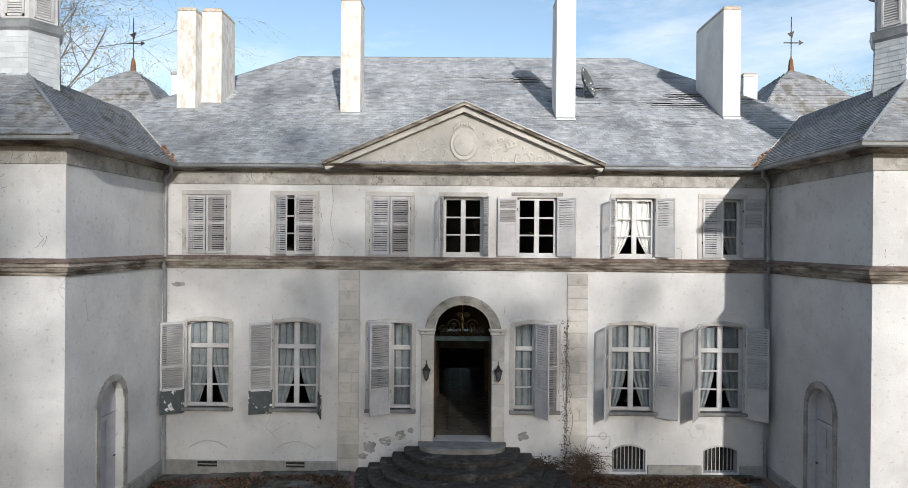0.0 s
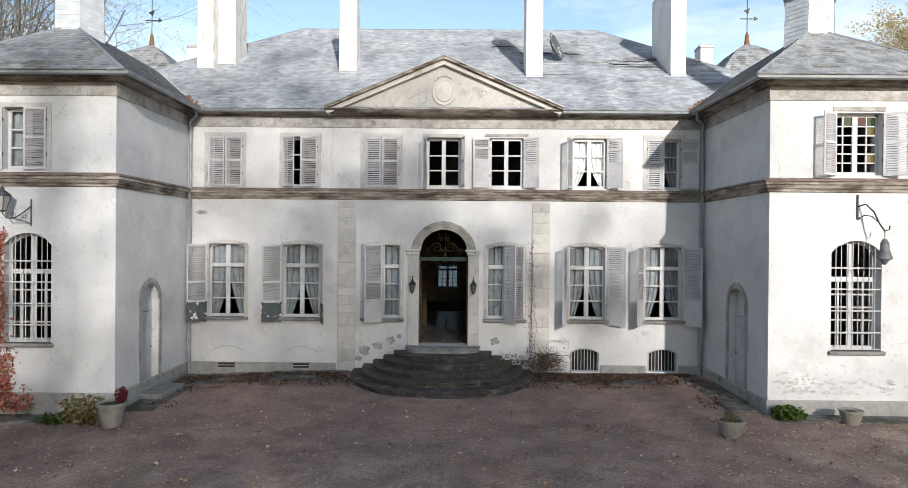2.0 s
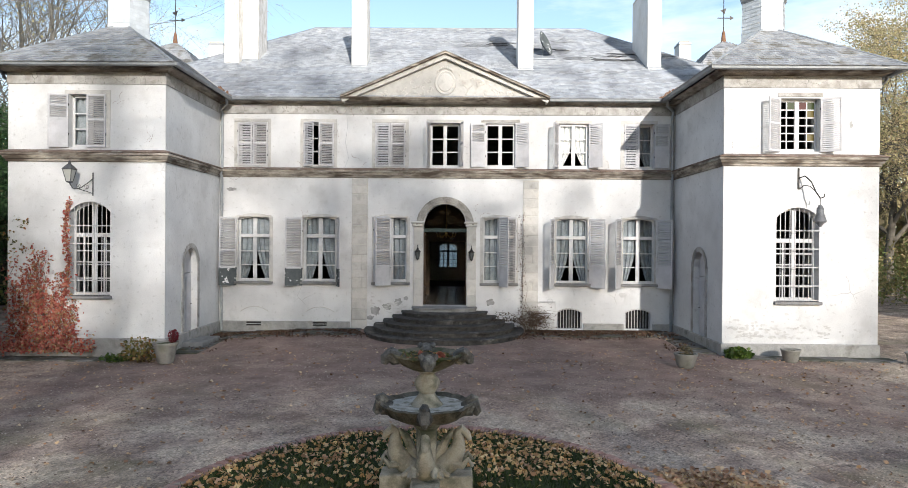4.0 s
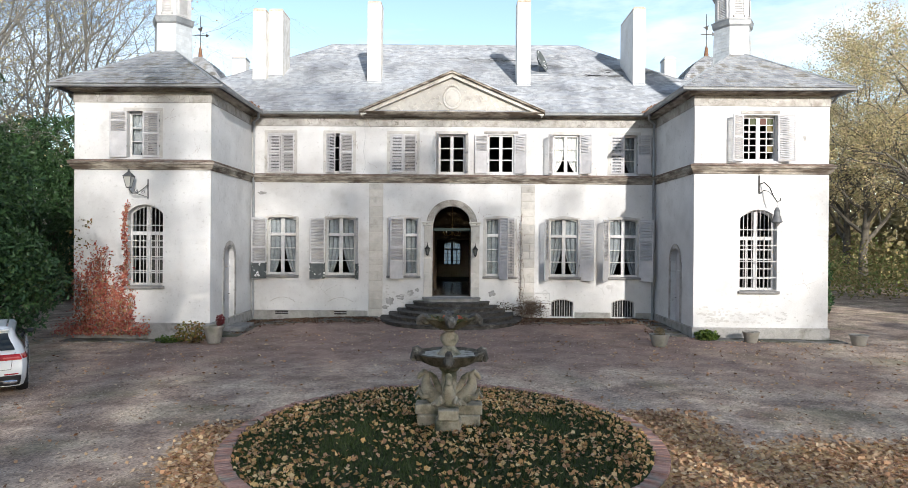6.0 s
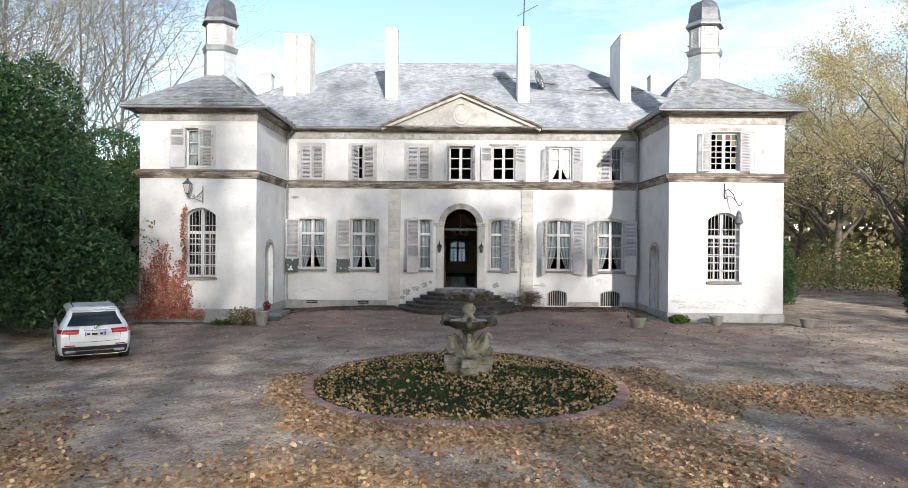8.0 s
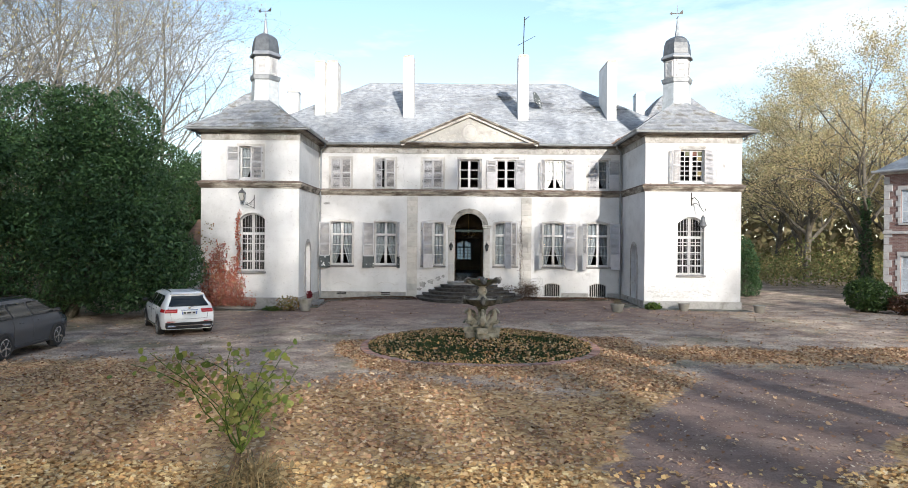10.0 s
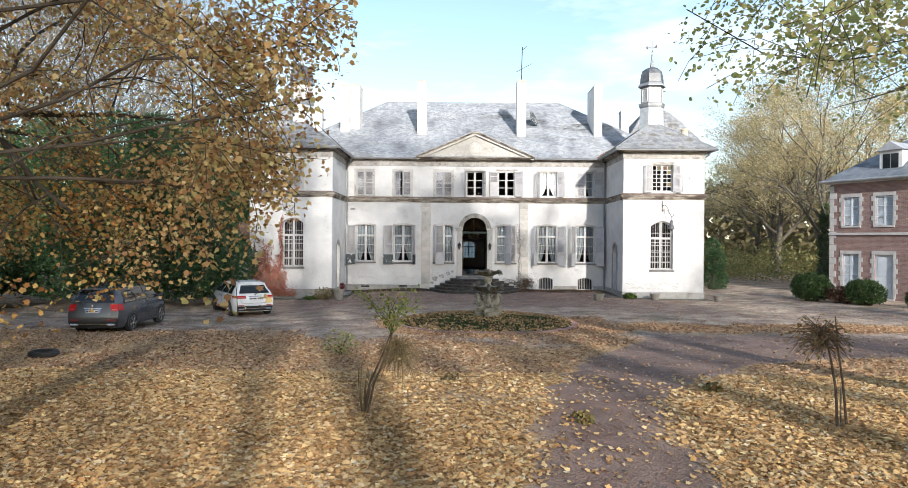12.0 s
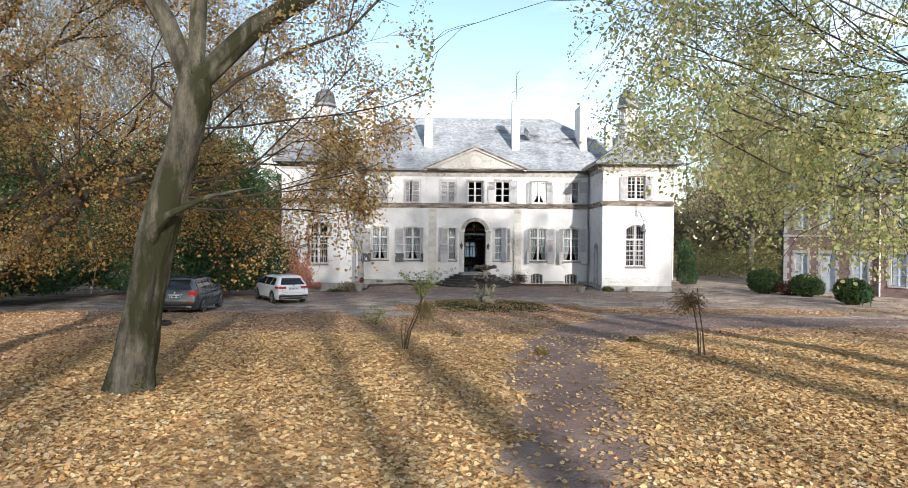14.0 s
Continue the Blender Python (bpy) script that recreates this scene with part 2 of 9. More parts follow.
# ---- mesh helpers ----
class Shape:
    """Vertices and faces gathered for one mesh."""

    def __init__(self):
        self.v, self.f = [], []

    def add(self, verts, faces):
        n = len(self.v)
        self.v.extend(tuple(p) for p in verts)
        self.f.extend(tuple(i + n for i in q) for q in faces)
        return self

    def quad(self, a, b, c, d):
        return self.add((a, b, c, d), ((0, 1, 2, 3),))

    def box(self, x0, y0, z0, x1, y1, z1):
        x0, x1, y0, y1, z0, z1 = min(x0, x1), max(x0, x1), min(y0, y1), max(y0, y1), min(z0, z1), max(z0, z1)
        v = [(x, y, z) for x in (x0, x1) for y in (y0, y1) for z in (z0, z1)]
        return self.add(v, ((0, 1, 3, 2), (4, 6, 7, 5), (0, 4, 5, 1), (2, 3, 7, 6), (0, 2, 6, 4), (1, 5, 7, 3)))

    def block(self, x0, y0, z0, x1, y1, z1, b=0.01):
        """A box with chamfered edges."""
        x0, x1, y0, y1, z0, z1 = min(x0, x1), max(x0, x1), min(y0, y1), max(y0, y1), min(z0, z1), max(z0, z1)
        lo, hi = (x0, y0, z0), (x1, y1, z1)
        b = min(b, *(0.45 * (h - l) for l, h in zip(lo, hi)))
        vs, ids = [], {}
        for sx in (0, 1):
            for sy in (0, 1):
                for sz in (0, 1):
                    s = (sx, sy, sz)
                    for ax in range(3):
                        p = [hi[k] - b if s[k] else lo[k] + b for k in range(3)]
                        p[ax] = hi[ax] if s[ax] else lo[ax]
                        ids[(s, ax)] = len(vs)
                        vs.append(p)
        fs = []
        for ax in range(3):
            o = [k for k in range(3) if k != ax]
            for s in (0, 1):
                ring = []
                for u, w in ((0, 0), (1, 0), (1, 1), (0, 1)):
                    q = [0, 0, 0]
                    q[ax], q[o[0]], q[o[1]] = s, u, w
                    ring.append(ids[(tuple(q), ax)])
                fs.append(ring)
            for u in (0, 1):
                for w in (0, 1):
                    q0, q1 = [0, 0, 0], [0, 0, 0]
                    q0[o[0]] = q1[o[0]] = u
                    q0[o[1]] = q1[o[1]] = w
                    q0[ax], q1[ax] = 0, 1
                    fs.append([ids[(tuple(q0), o[0])], ids[(tuple(q1), o[0])], ids[(tuple(q1), o[1])], ids[(tuple(q0), o[1])]])
        for sx in (0, 1):
            for sy in (0, 1):
                for sz in (0, 1):
                    fs.append([ids[((sx, sy, sz), k)] for k in range(3)])
        return self.add(vs, fs)

    def tube(self, pts, radii, n=8, cap=True):
        """A tube through points with a radius at each."""
        pts = [Vector(p) for p in pts]
        if not hasattr(radii, "__len__"):
            radii = [radii] * len(pts)
        verts, faces = [], []
        side = None
        for i, p in enumerate(pts):
            d = (pts[min(i + 1, len(pts) - 1)] - pts[max(i - 1, 0)]).normalized()
            if side is None:
                side = d.orthogonal().normalized()
            side = (side - d * side.dot(d))
            side = side.normalized() if side.length > 1e-6 else d.orthogonal().normalized()
            up = d.cross(side)
            for k in range(n):
                a = 2 * math.pi * k / n
                verts.append(p + radii[i] * (math.cos(a) * side + math.sin(a) * up))
        for i in range(len(pts) - 1):
            for k in range(n):
                faces.append((i * n + k, i * n + (k + 1) % n, (i + 1) * n + (k + 1) % n, (i + 1) * n + k))
        if cap:
            faces.append(tuple(range(n - 1, -1, -1)))
            faces.append(tuple((len(pts) - 1) * n + k for k in range(n)))
        return self.add(verts, faces)

    def lathe(self, prof, n=16, at=(0, 0, 0), a0=0.0, wave=None):
        """A turned form: prof is rows of radius and height; wave(angle, k) scales the radius."""
        verts, faces = [], []
        for i, (r, z) in enumerate(prof):
            for k in range(n):
                a = a0 + 2 * math.pi * k / n
                s = r * (wave(a, i) if wave else 1)
                verts.append((at[0] + s * math.cos(a), at[1] + s * math.sin(a), at[2] + z))
        for i in range(len(prof) - 1):
            for k in range(n):
                faces.append((i * n + k, i * n + (k + 1) % n, (i + 1) * n + (k + 1) % n, (i + 1) * n + k))
        faces.append(tuple(range(n - 1, -1, -1)))
        faces.append(tuple((len(prof) - 1) * n + k for k in range(n)))
        return self.add(verts, faces)

    def sweep(self, prof, path, shut=False):
        """A profile of (out, z) rows along a plan path of (x, y); out is to the path's right. Mitred corners."""
        P = [Vector((x, y)) for x, y in path]
        n, rings = len(prof), []
        for i, p in enumerate(P):
            d0 = (p - P[i - 1]).normalized() if i or shut else None
            d1 = (P[(i + 1) % len(P)] - p).normalized() if i < len(P) - 1 or shut else None
            d0, d1 = d0 or d1, d1 or d0
            n0, n1 = Vector((d0.y, -d0.x)), Vector((d1.y, -d1.x))
            m = (n0 + n1).normalized()
            m /= max(0.3, m.dot(n0))
            rings.append([(p.x + m.x * o, p.y + m.y * o, z) for o, z in prof])
        verts = [q for r in rings for q in r]
        faces = []
        for i in range(len(P) - (0 if shut else 1)):
            j = (i + 1) % len(P)
            for k in range(n):
                faces.append((i * n + k, j * n + k, j * n + (k + 1) % n, i * n + (k + 1) % n))
        if not shut:
            faces.append(tuple(range(n)))
            faces.append(tuple((len(P) - 1) * n + k for k in range(n - 1, -1, -1)))
        return self.add(verts, faces)

    def weld(self):
        """Joins vertices that lie on one another."""
        ids, vs, to = {}, [], []
        for p in self.v:
            k = tuple(round(c, 4) for c in p)
            if k not in ids:
                ids[k] = len(vs)
                vs.append(p)
            to.append(ids[k])
        fs = []
        for q in self.f:
            w = []
            for i in q:
                if not w or to[i] != w[-1]:
                    w.append(to[i])
            if len(set(w)) > 2:
                fs.append(tuple(w))
        self.v, self.f = vs, fs
        return self

    def turned(self, m):
        self.v = [tuple(m @ Vector(p)) for p in self.v]
        return self

    def mesh(self, name, material, smooth=False):
        me = bpy.data.meshes.new(name)
        me.from_pydata(self.v, [], self.f)
        bm = bmesh.new()
        bm.from_mesh(me)
        if len(self.f) < 60000:
            bmesh.ops.recalc_face_normals(bm, faces=bm.faces)
        bm.to_mesh(me)
        bm.free()
        me.materials.append(material)
        if smooth:
            me.polygons.foreach_set("use_smooth", [True] * len(me.polygons))
            me.set_sharp_from_angle(angle=radians(40))
        return me


def part(name, shape, material=None, parent=None, label="", smooth=False, at=None):
    """One mesh object, under a thing or a part; shape: a Shape, or a mesh to share."""
    me = shape.mesh(name, material, smooth) if isinstance(shape, Shape) else shape
    ob = new(name, me)
    if parent:
        ob.parent = parent
    if at is not None:
        ob.matrix_basis = at if isinstance(at, Matrix) else Matrix.Translation(at)
    if label:
        ob["label"] = label
    return ob


def thing(name, label, category, at=(0, 0, 0), group="", kind="", turn=0.0):
    ob = new(name)
    ob.empty_display_size = 0.2
    ob.matrix_basis = pose(*at, 0, 0, turn)
    return tagged(ob, label, category, group, kind)


def lerp_table(x, rows, soft=True):
    if x <= rows[0][0]:
        return rows[0][1]
    for (a, u), (b, w) in zip(rows, rows[1:]):
        if x <= b:
            k = (x - a) / (b - a)
            return u + (w - u) * (k * k * (3 - 2 * k) if soft else k)
    return rows[-1][1]


def ground_z(x, y):
    """The ground dips between the house and the lawn, and rises gently away from it."""
    z = lerp_table(y, ((-70, 0.32), (-42, 0.26), (-33, 0.2), (-25, -0.02), (-18, -0.2), (-5, -0.17), (0, -0.08), (20, -0.08)))
    if y > -26:
        z -= 0.09 * max(0.0, min(1.0, (x - 8) / 6)) * max(0.0, min(1.0, (y + 26) / 10))
    west_ = max(0.0, min(1.0, (-4.0 - x) / 7.0))
    if west_ > 0 and y > -25:
        k, j = max(0.0, min(1.0, (y + 25) / 10)), max(0.0, min(1.0, (y + 12) / 7))
        z -= west_ * west_ * (3 - 2 * west_) * (0.27 - 0.03 * j) * k * k * (3 - 2 * k)
    return z + 0.03 * noise.noise((x * 0.35, y * 0.35, 0)) + 0.012 * noise.noise((x * 1.3, y * 1.3, 3))


# ---- the house ----
WX0, WX1, WY = 8.6, 13.48, -4.68      # wing: inner and outer wall, front wall
XI = {-1: 8.57, 1: 8.70}              # each wing's own inner wall
EAVE, SLOPE, RIDGE_Y = 8.6, 0.6, 8.6
chateau = thing("chateau", "white-rendered French chateau with slate roofs and weathered stone trim", "house")


def arch_top(o, x):
    """The height of an opening's head at x: o is x0, x1, z0, z1 and the rise of its arch."""
    x0, x1, z0, z1, rise = o
    if rise <= 0:
        return z1
    h = (x1 - x0) / 2
    r = (h * h + rise * rise) / (2 * rise)
    u = x - (x0 + x1) / 2
    return z1 - r + math.sqrt(max(0.0, r * r - u * u))


def wall(u0, u1, z0, z1, thick, holes, place):
    """A wall with openings right through it. place(u, depth, z) gives the point in the world."""
    s = Shape()
    us = {u0, u1}
    for o in holes:
        n = 1 if o[4] <= 0 else (14 if o[4] > 0.5 else 8)
        us |= {o[0] + (o[1] - o[0]) * k / n for k in range(n + 1)}
    us = sorted(us)

    def q(ua, ub, za0, zb0, zb1, za1, d):
        s.quad(place(ua, d, za0), place(ub, d, zb0), place(ub, d, zb1), place(ua, d, za1))

    def span(ua, ub, za, zb):
        s.quad(place(ua, 0, za), place(ub, 0, zb), place(ub, thick, zb), place(ua, thick, za))

    for ua, ub in zip(us, us[1:]):
        mid = (ua + ub) / 2
        cur = sorted((o for o in holes if o[0] < mid < o[1]), key=lambda o: o[2])
        lo = [(z0, z0)]
        hi = []
        for o in cur:
            hi.append((o[2], o[2]))
            lo.append((arch_top(o, ua), arch_top(o, ub)))
            span(ua, ub, o[2], o[2])
            span(ua, ub, *lo[-1])
        hi.append((z1, z1))
        for a, b in zip(lo, hi):
            q(ua, ub, a[0], a[1], b[1], b[0], 0)
            q(ua, ub, a[0], a[1], b[1], b[0], thick)
    for o in holes:
        for u in (o[0], o[1]):
            s.quad(place(u, 0, o[2]), place(u, thick, o[2]), place(u, thick, arch_top(o, u)), place(u, 0, arch_top(o, u)))
    for u in (u0, u1):
        s.quad(place(u, 0, z0), place(u, thick, z0), place(u, thick, z1), place(u, 0, z1))
    s.quad(place(u0, 0, z1), place(u1, 0, z1), place(u1, thick, z1), place(u0, thick, z1))
    return s


def front(u, d, z):
    return (u, d, z)


def wing_front(u, d, z):
    return (u, WY + d, z)


UP = [(c - 0.57, c + 0.57, 6.08, 7.76, 0.0) for c in (-7.32, -4.80, -2.08, 0.0, 2.10, 4.88, 7.36)]
LOW = [(c - 0.66, c + 0.66, 1.70, 4.22, 0.13) for c in (-7.25, -4.74, -2.03, 2.08, 4.83, 7.37)]
DOOR = (-0.80, 0.85, 0.80, 4.69, 0.80)
CELLAR = [(4.30, 5.24, -0.02, 0.72, 0.13), (6.88, 7.84, -0.02, 0.72, 0.13)]
VENTS = [(-7.5, -6.95, 0.02, 0.17, 0.0), (-4.98, -4.45, 0.02, 0.17, 0.0)]
part("wall", wall(-XI[-1], XI[1], -0.4, EAVE + 0.1, 0.55, UP + LOW + [DOOR] + CELLAR + VENTS, front), RENDER, chateau)
WING_LOW = {-1: (-11.56, -10.28, 1.50, 4.43, 0.32), 1: (10.34, 11.66, 1.50, 4.40, 0.32)}
WING_UP = {-1: (-11.58, -10.42, 6.12, 7.76, 0.0), 1: (10.42, 11.64, 6.12, 7.76, 0.0)}
SIDE_DOOR = (-3.27, -2.15, -0.10, 2.98, 0.52)
for sx in (-1, 1):
    a, b = sorted((sx * XI[sx], sx * WX1))
    part("wall", wall(a, b, -1.0, EAVE + 0.1, 0.5, [WING_LOW[sx], WING_UP[sx]], wing_front), RENDER, chateau)
    part("wall", wall(WY + 0.5, 0.0, -1.0, EAVE + 0.1, 0.5, [SIDE_DOOR], lambda u, d, z: (sx * (XI[sx] + d), u, z)), RENDER, chateau)
    part("wall", wall(WY + 0.5, 17.2, -1.0, EAVE + 0.1, 0.5, [], lambda u, d, z: (sx * (WX1 - d), u, z)), RENDER, chateau)
GARDEN_DOOR = (-0.75, 0.50, 1.55, 3.2, 0.2)
part("wall", wall(-WX1, WX1, -1.0, EAVE + 0.1, 0.5, [GARDEN_DOOR], lambda u, d, z: (u, 17.2 - d, z)), RENDER, chateau)
# inner partitions, floors and ceilings close the rooms off
for sx in (-1, 1):
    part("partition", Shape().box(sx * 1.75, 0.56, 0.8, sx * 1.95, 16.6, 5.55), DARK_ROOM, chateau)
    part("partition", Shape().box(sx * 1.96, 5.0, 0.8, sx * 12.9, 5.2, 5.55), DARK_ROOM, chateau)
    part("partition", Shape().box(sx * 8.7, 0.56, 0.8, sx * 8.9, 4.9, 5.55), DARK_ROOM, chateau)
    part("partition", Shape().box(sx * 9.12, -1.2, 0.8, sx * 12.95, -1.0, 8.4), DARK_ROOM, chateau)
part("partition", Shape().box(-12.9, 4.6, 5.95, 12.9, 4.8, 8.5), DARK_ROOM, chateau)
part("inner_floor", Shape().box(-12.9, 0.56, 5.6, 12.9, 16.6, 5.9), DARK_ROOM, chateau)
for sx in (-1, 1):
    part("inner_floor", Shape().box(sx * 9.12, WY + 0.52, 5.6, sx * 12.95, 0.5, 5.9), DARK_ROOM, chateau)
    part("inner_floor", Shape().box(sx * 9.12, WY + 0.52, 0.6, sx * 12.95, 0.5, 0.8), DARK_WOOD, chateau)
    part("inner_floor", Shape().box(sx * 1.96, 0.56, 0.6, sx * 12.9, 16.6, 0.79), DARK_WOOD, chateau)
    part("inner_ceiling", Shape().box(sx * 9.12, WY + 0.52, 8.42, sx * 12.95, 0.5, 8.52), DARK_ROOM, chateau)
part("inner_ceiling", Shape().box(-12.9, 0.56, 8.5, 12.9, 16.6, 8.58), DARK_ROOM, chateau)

part("partition", wall(-1.74, 1.74, 0.79, 5.5, 0.2, [(-0.80, 0.85, 0.79, 3.25, 0.0)], lambda u, d, z: (u, 5.6 + d, z)), DARK_WOOD, chateau)

# string course, frieze, plinth
LINE = [(-WX1, 17.0), (-WX1, WY), (-XI[-1], WY), (-XI[-1], 0.0), (XI[1], 0.0), (XI[1], WY), (WX1, WY), (WX1, 17.0)]
part("string_course", Shape().sweep([(0.003, 5.66), (0.05, 5.67), (0.06, 5.73), (0.10, 5.76), (0.13, 5.84), (0.17, 5.86), (0.17, 5.93), (0.003, 5.935)], LINE), CORNICE, chateau, "weathered moulded stone string course")
part("drip_course", Shape().sweep([(0.003, 5.94), (0.19, 5.94), (0.19, 5.97), (0.003, 6.04)], LINE), CORNICE_TOP, chateau, "reddish drip course on the string course")
part("frieze", Shape().sweep([(0.003, 8.07), (0.03, 8.075), (0.03, 8.42), (0.003, 8.43)], LINE), FRIEZE, chateau, "pitted grey-buff frieze band")
part("eaves_moulding", Shape().sweep([(0.003, 8.44), (0.10, 8.45), (0.14, 8.50), (0.26, 8.52), (0.30, 8.58), (0.003, 8.58)], LINE), CORNICE, chateau)
part("plinth", Shape().sweep([(0.003, -0.95), (0.05, -0.95), (0.05, 0.16), (0.003, 0.19)], LINE[:4] + [(-3.56, 0.0)]), BASE_STONE, chateau, "grey stone plinth")
part("plinth", Shape().sweep([(0.003, -0.95), (0.05, -0.95), (0.05, 0.16), (0.003, 0.19)], [(5.30, 0.0), (6.82, 0.0)]), BASE_STONE, chateau)
part("plinth", Shape().sweep([(0.003, -0.95), (0.05, -0.95), (0.05, 0.16), (0.003, 0.19)], [(7.90, 0.0), (XI[1], 0.0), (XI[1], WY), (WX1, WY), (WX1, 17.0)]), BASE_STONE, chateau)

# pilasters of stone blocks beside the middle bays
rnd = random.Random(5)
for x0, x1 in ((-3.52, -2.92), (2.97, 3.57)):
    part("mortar_bed", Shape().box(x0 + 0.004, -0.030, -0.1, x1 - 0.004, -0.003, 5.6), MORTAR, chateau)
    z = -0.1
    while z < 5.6:
        h = min(rnd.uniform(0.27, 0.42), 5.64 - z)
        if h < 0.12:
            break
        cut = x0 + (x1 - x0) * rnd.choice((1.0, 1.0, 1.0, 0.62))
        for a, b in ((x0, cut), (cut, x1)):
            if b - a > 0.02:
                part("stone_block", Shape().block(a + 0.005, -0.045 - rnd.uniform(0, 0.010), z + 0.007, b - 0.007, -0.003, z + h - 0.007, 0.008), STONE, chateau)
        z += h

# roofs: the main hipped roof, the wings' hipped roofs and the rear pavilions
HIP_X = 6.9


def roof_z(y):
    return EAVE + SLOPE * (y + 0.5)


RZ = roof_z(RIDGE_Y)
OUT = 13.95
main_roof = Shape()
A, B = (-HIP_X, RIDGE_Y, RZ), (HIP_X, RIDGE_Y, RZ)
FL, FR, BL, BR = (-OUT, -0.5, EAVE), (OUT, -0.5, EAVE), (-OUT, 17.7, EAVE), (OUT, 17.7, EAVE)
main_roof.add((A, B, FL, FR, BL, BR), ((2, 3, 1, 0), (4, 0, 1, 5), (2, 0, 4), (3, 5, 1)))
part("roof", main_roof, SLATE_BED, chateau, "grey slate hipped main roof")
part("ridge", Shape().tube([A, B], 0.07, 6), ZINC, chateau)
for e, c in ((A, FL), (B, FR)):
    part("hip_ridge", Shape().tube([e, Vector(e).lerp(Vector(c), 0.97)], 0.045, 6), ZINC, chateau)
PAVILION = ((3.2, 11.0), (2.5, 12.0), (1.75, 13.1), (0.9, 14.05), (0.02, 14.66))
WC, WHALF, WEY = 11.03, 2.97, -5.33
WTOP = EAVE + 0.7 * WHALF
WAY_ = WEY + WHALF
for sx in (-1, 1):
    s = Shape()
    x0, x1, xc = sx * (WC - WHALF), sx * (WC + WHALF), sx * WC
    vy = (WTOP - EAVE) / SLOPE - 0.5
    s.add(((x0, WEY, EAVE), (x1, WEY, EAVE), (xc, WAY_, WTOP), (xc, vy, WTOP), (x0, -0.5, EAVE), (x1, 3.0, EAVE)),
          ((0, 1, 2), (0, 2, 3, 4), (1, 5, 3, 2)))
    part("roof", s, SLATE_BED, chateau, "grey slate hipped wing roof")
    for xa in (x0, x1):
        part("hip_ridge", Shape().tube([(xa, WEY, EAVE + 0.02), (xc, WAY_, WTOP + 0.02)], 0.04, 6), ZINC, chateau)
    va, vb = Vector((x0, -0.5, EAVE + 0.03)), Vector((xc, vy, WTOP + 0.03))
    part("valley", Shape().tube([va.lerp(vb, 0.22), va.lerp(vb, 0.5), vb], [0.025, 0.034, 0.03], 6), MORTAR, chateau, "pale mortar valley between two roofs")
    vm = Shape()
    vr = random.Random(90 + sx)
    for _ in range(46):
        q = va.lerp(vb, 0.30 * vr.random() ** 1.3)
        q.x += vr.gauss(0, 0.06)
        vm.tube([(q.x, q.y, q.z - 0.02), (q.x + vr.uniform(-0.03, 0.03), q.y, q.z + vr.uniform(0.02, 0.06))], [vr.uniform(0.04, 0.08), 0.02], 5)
    tagged(part("valley_moss", vm, VALLEY_MOSS, chateau), "brown moss and leaves caught in the valley", kind="stuff")
    px, py = (-16.0, 13.2) if sx < 0 else (15.4, 12.4)
    p = Shape()
    h, base = 3.4, 10.9
    p.lathe([(q * 1.414, z) for q, z in PAVILION], 4, (px, py, 0), radians(45))
    part("roof", p, SLATE_BED, chateau, "slate pyramid roof of a rear pavilion")
    part("wall", Shape().box(px - 2.8, py - 2.8, -0.4, px + 2.8, py + 2.8, base + 0.2), RENDER, chateau)
    f = part("finial", Shape().tube([(px, py, 14.5), (px, py, 15.1), (px, py, 15.3)], [0.16, 0.10, 0.03], 8), RUST, chateau, "rusty finial with a weather vane")
    part("vane", Shape().tube([(px, py, 15.2), (px, py, 17.2)], 0.022, 6).box(px - 0.35, py - 0.012, 15.95, px + 0.35, py + 0.012, 16.0).add(((px + 0.35, py, 16.12), (px + 0.35, py, 15.85), (px + 0.58, py, 15.98), (px - 0.2, py, 16.4), (px + 0.15, py, 16.55), (px + 0.05, py, 16.2)), ((0, 1, 2), (3, 4, 5))), IRON, f)


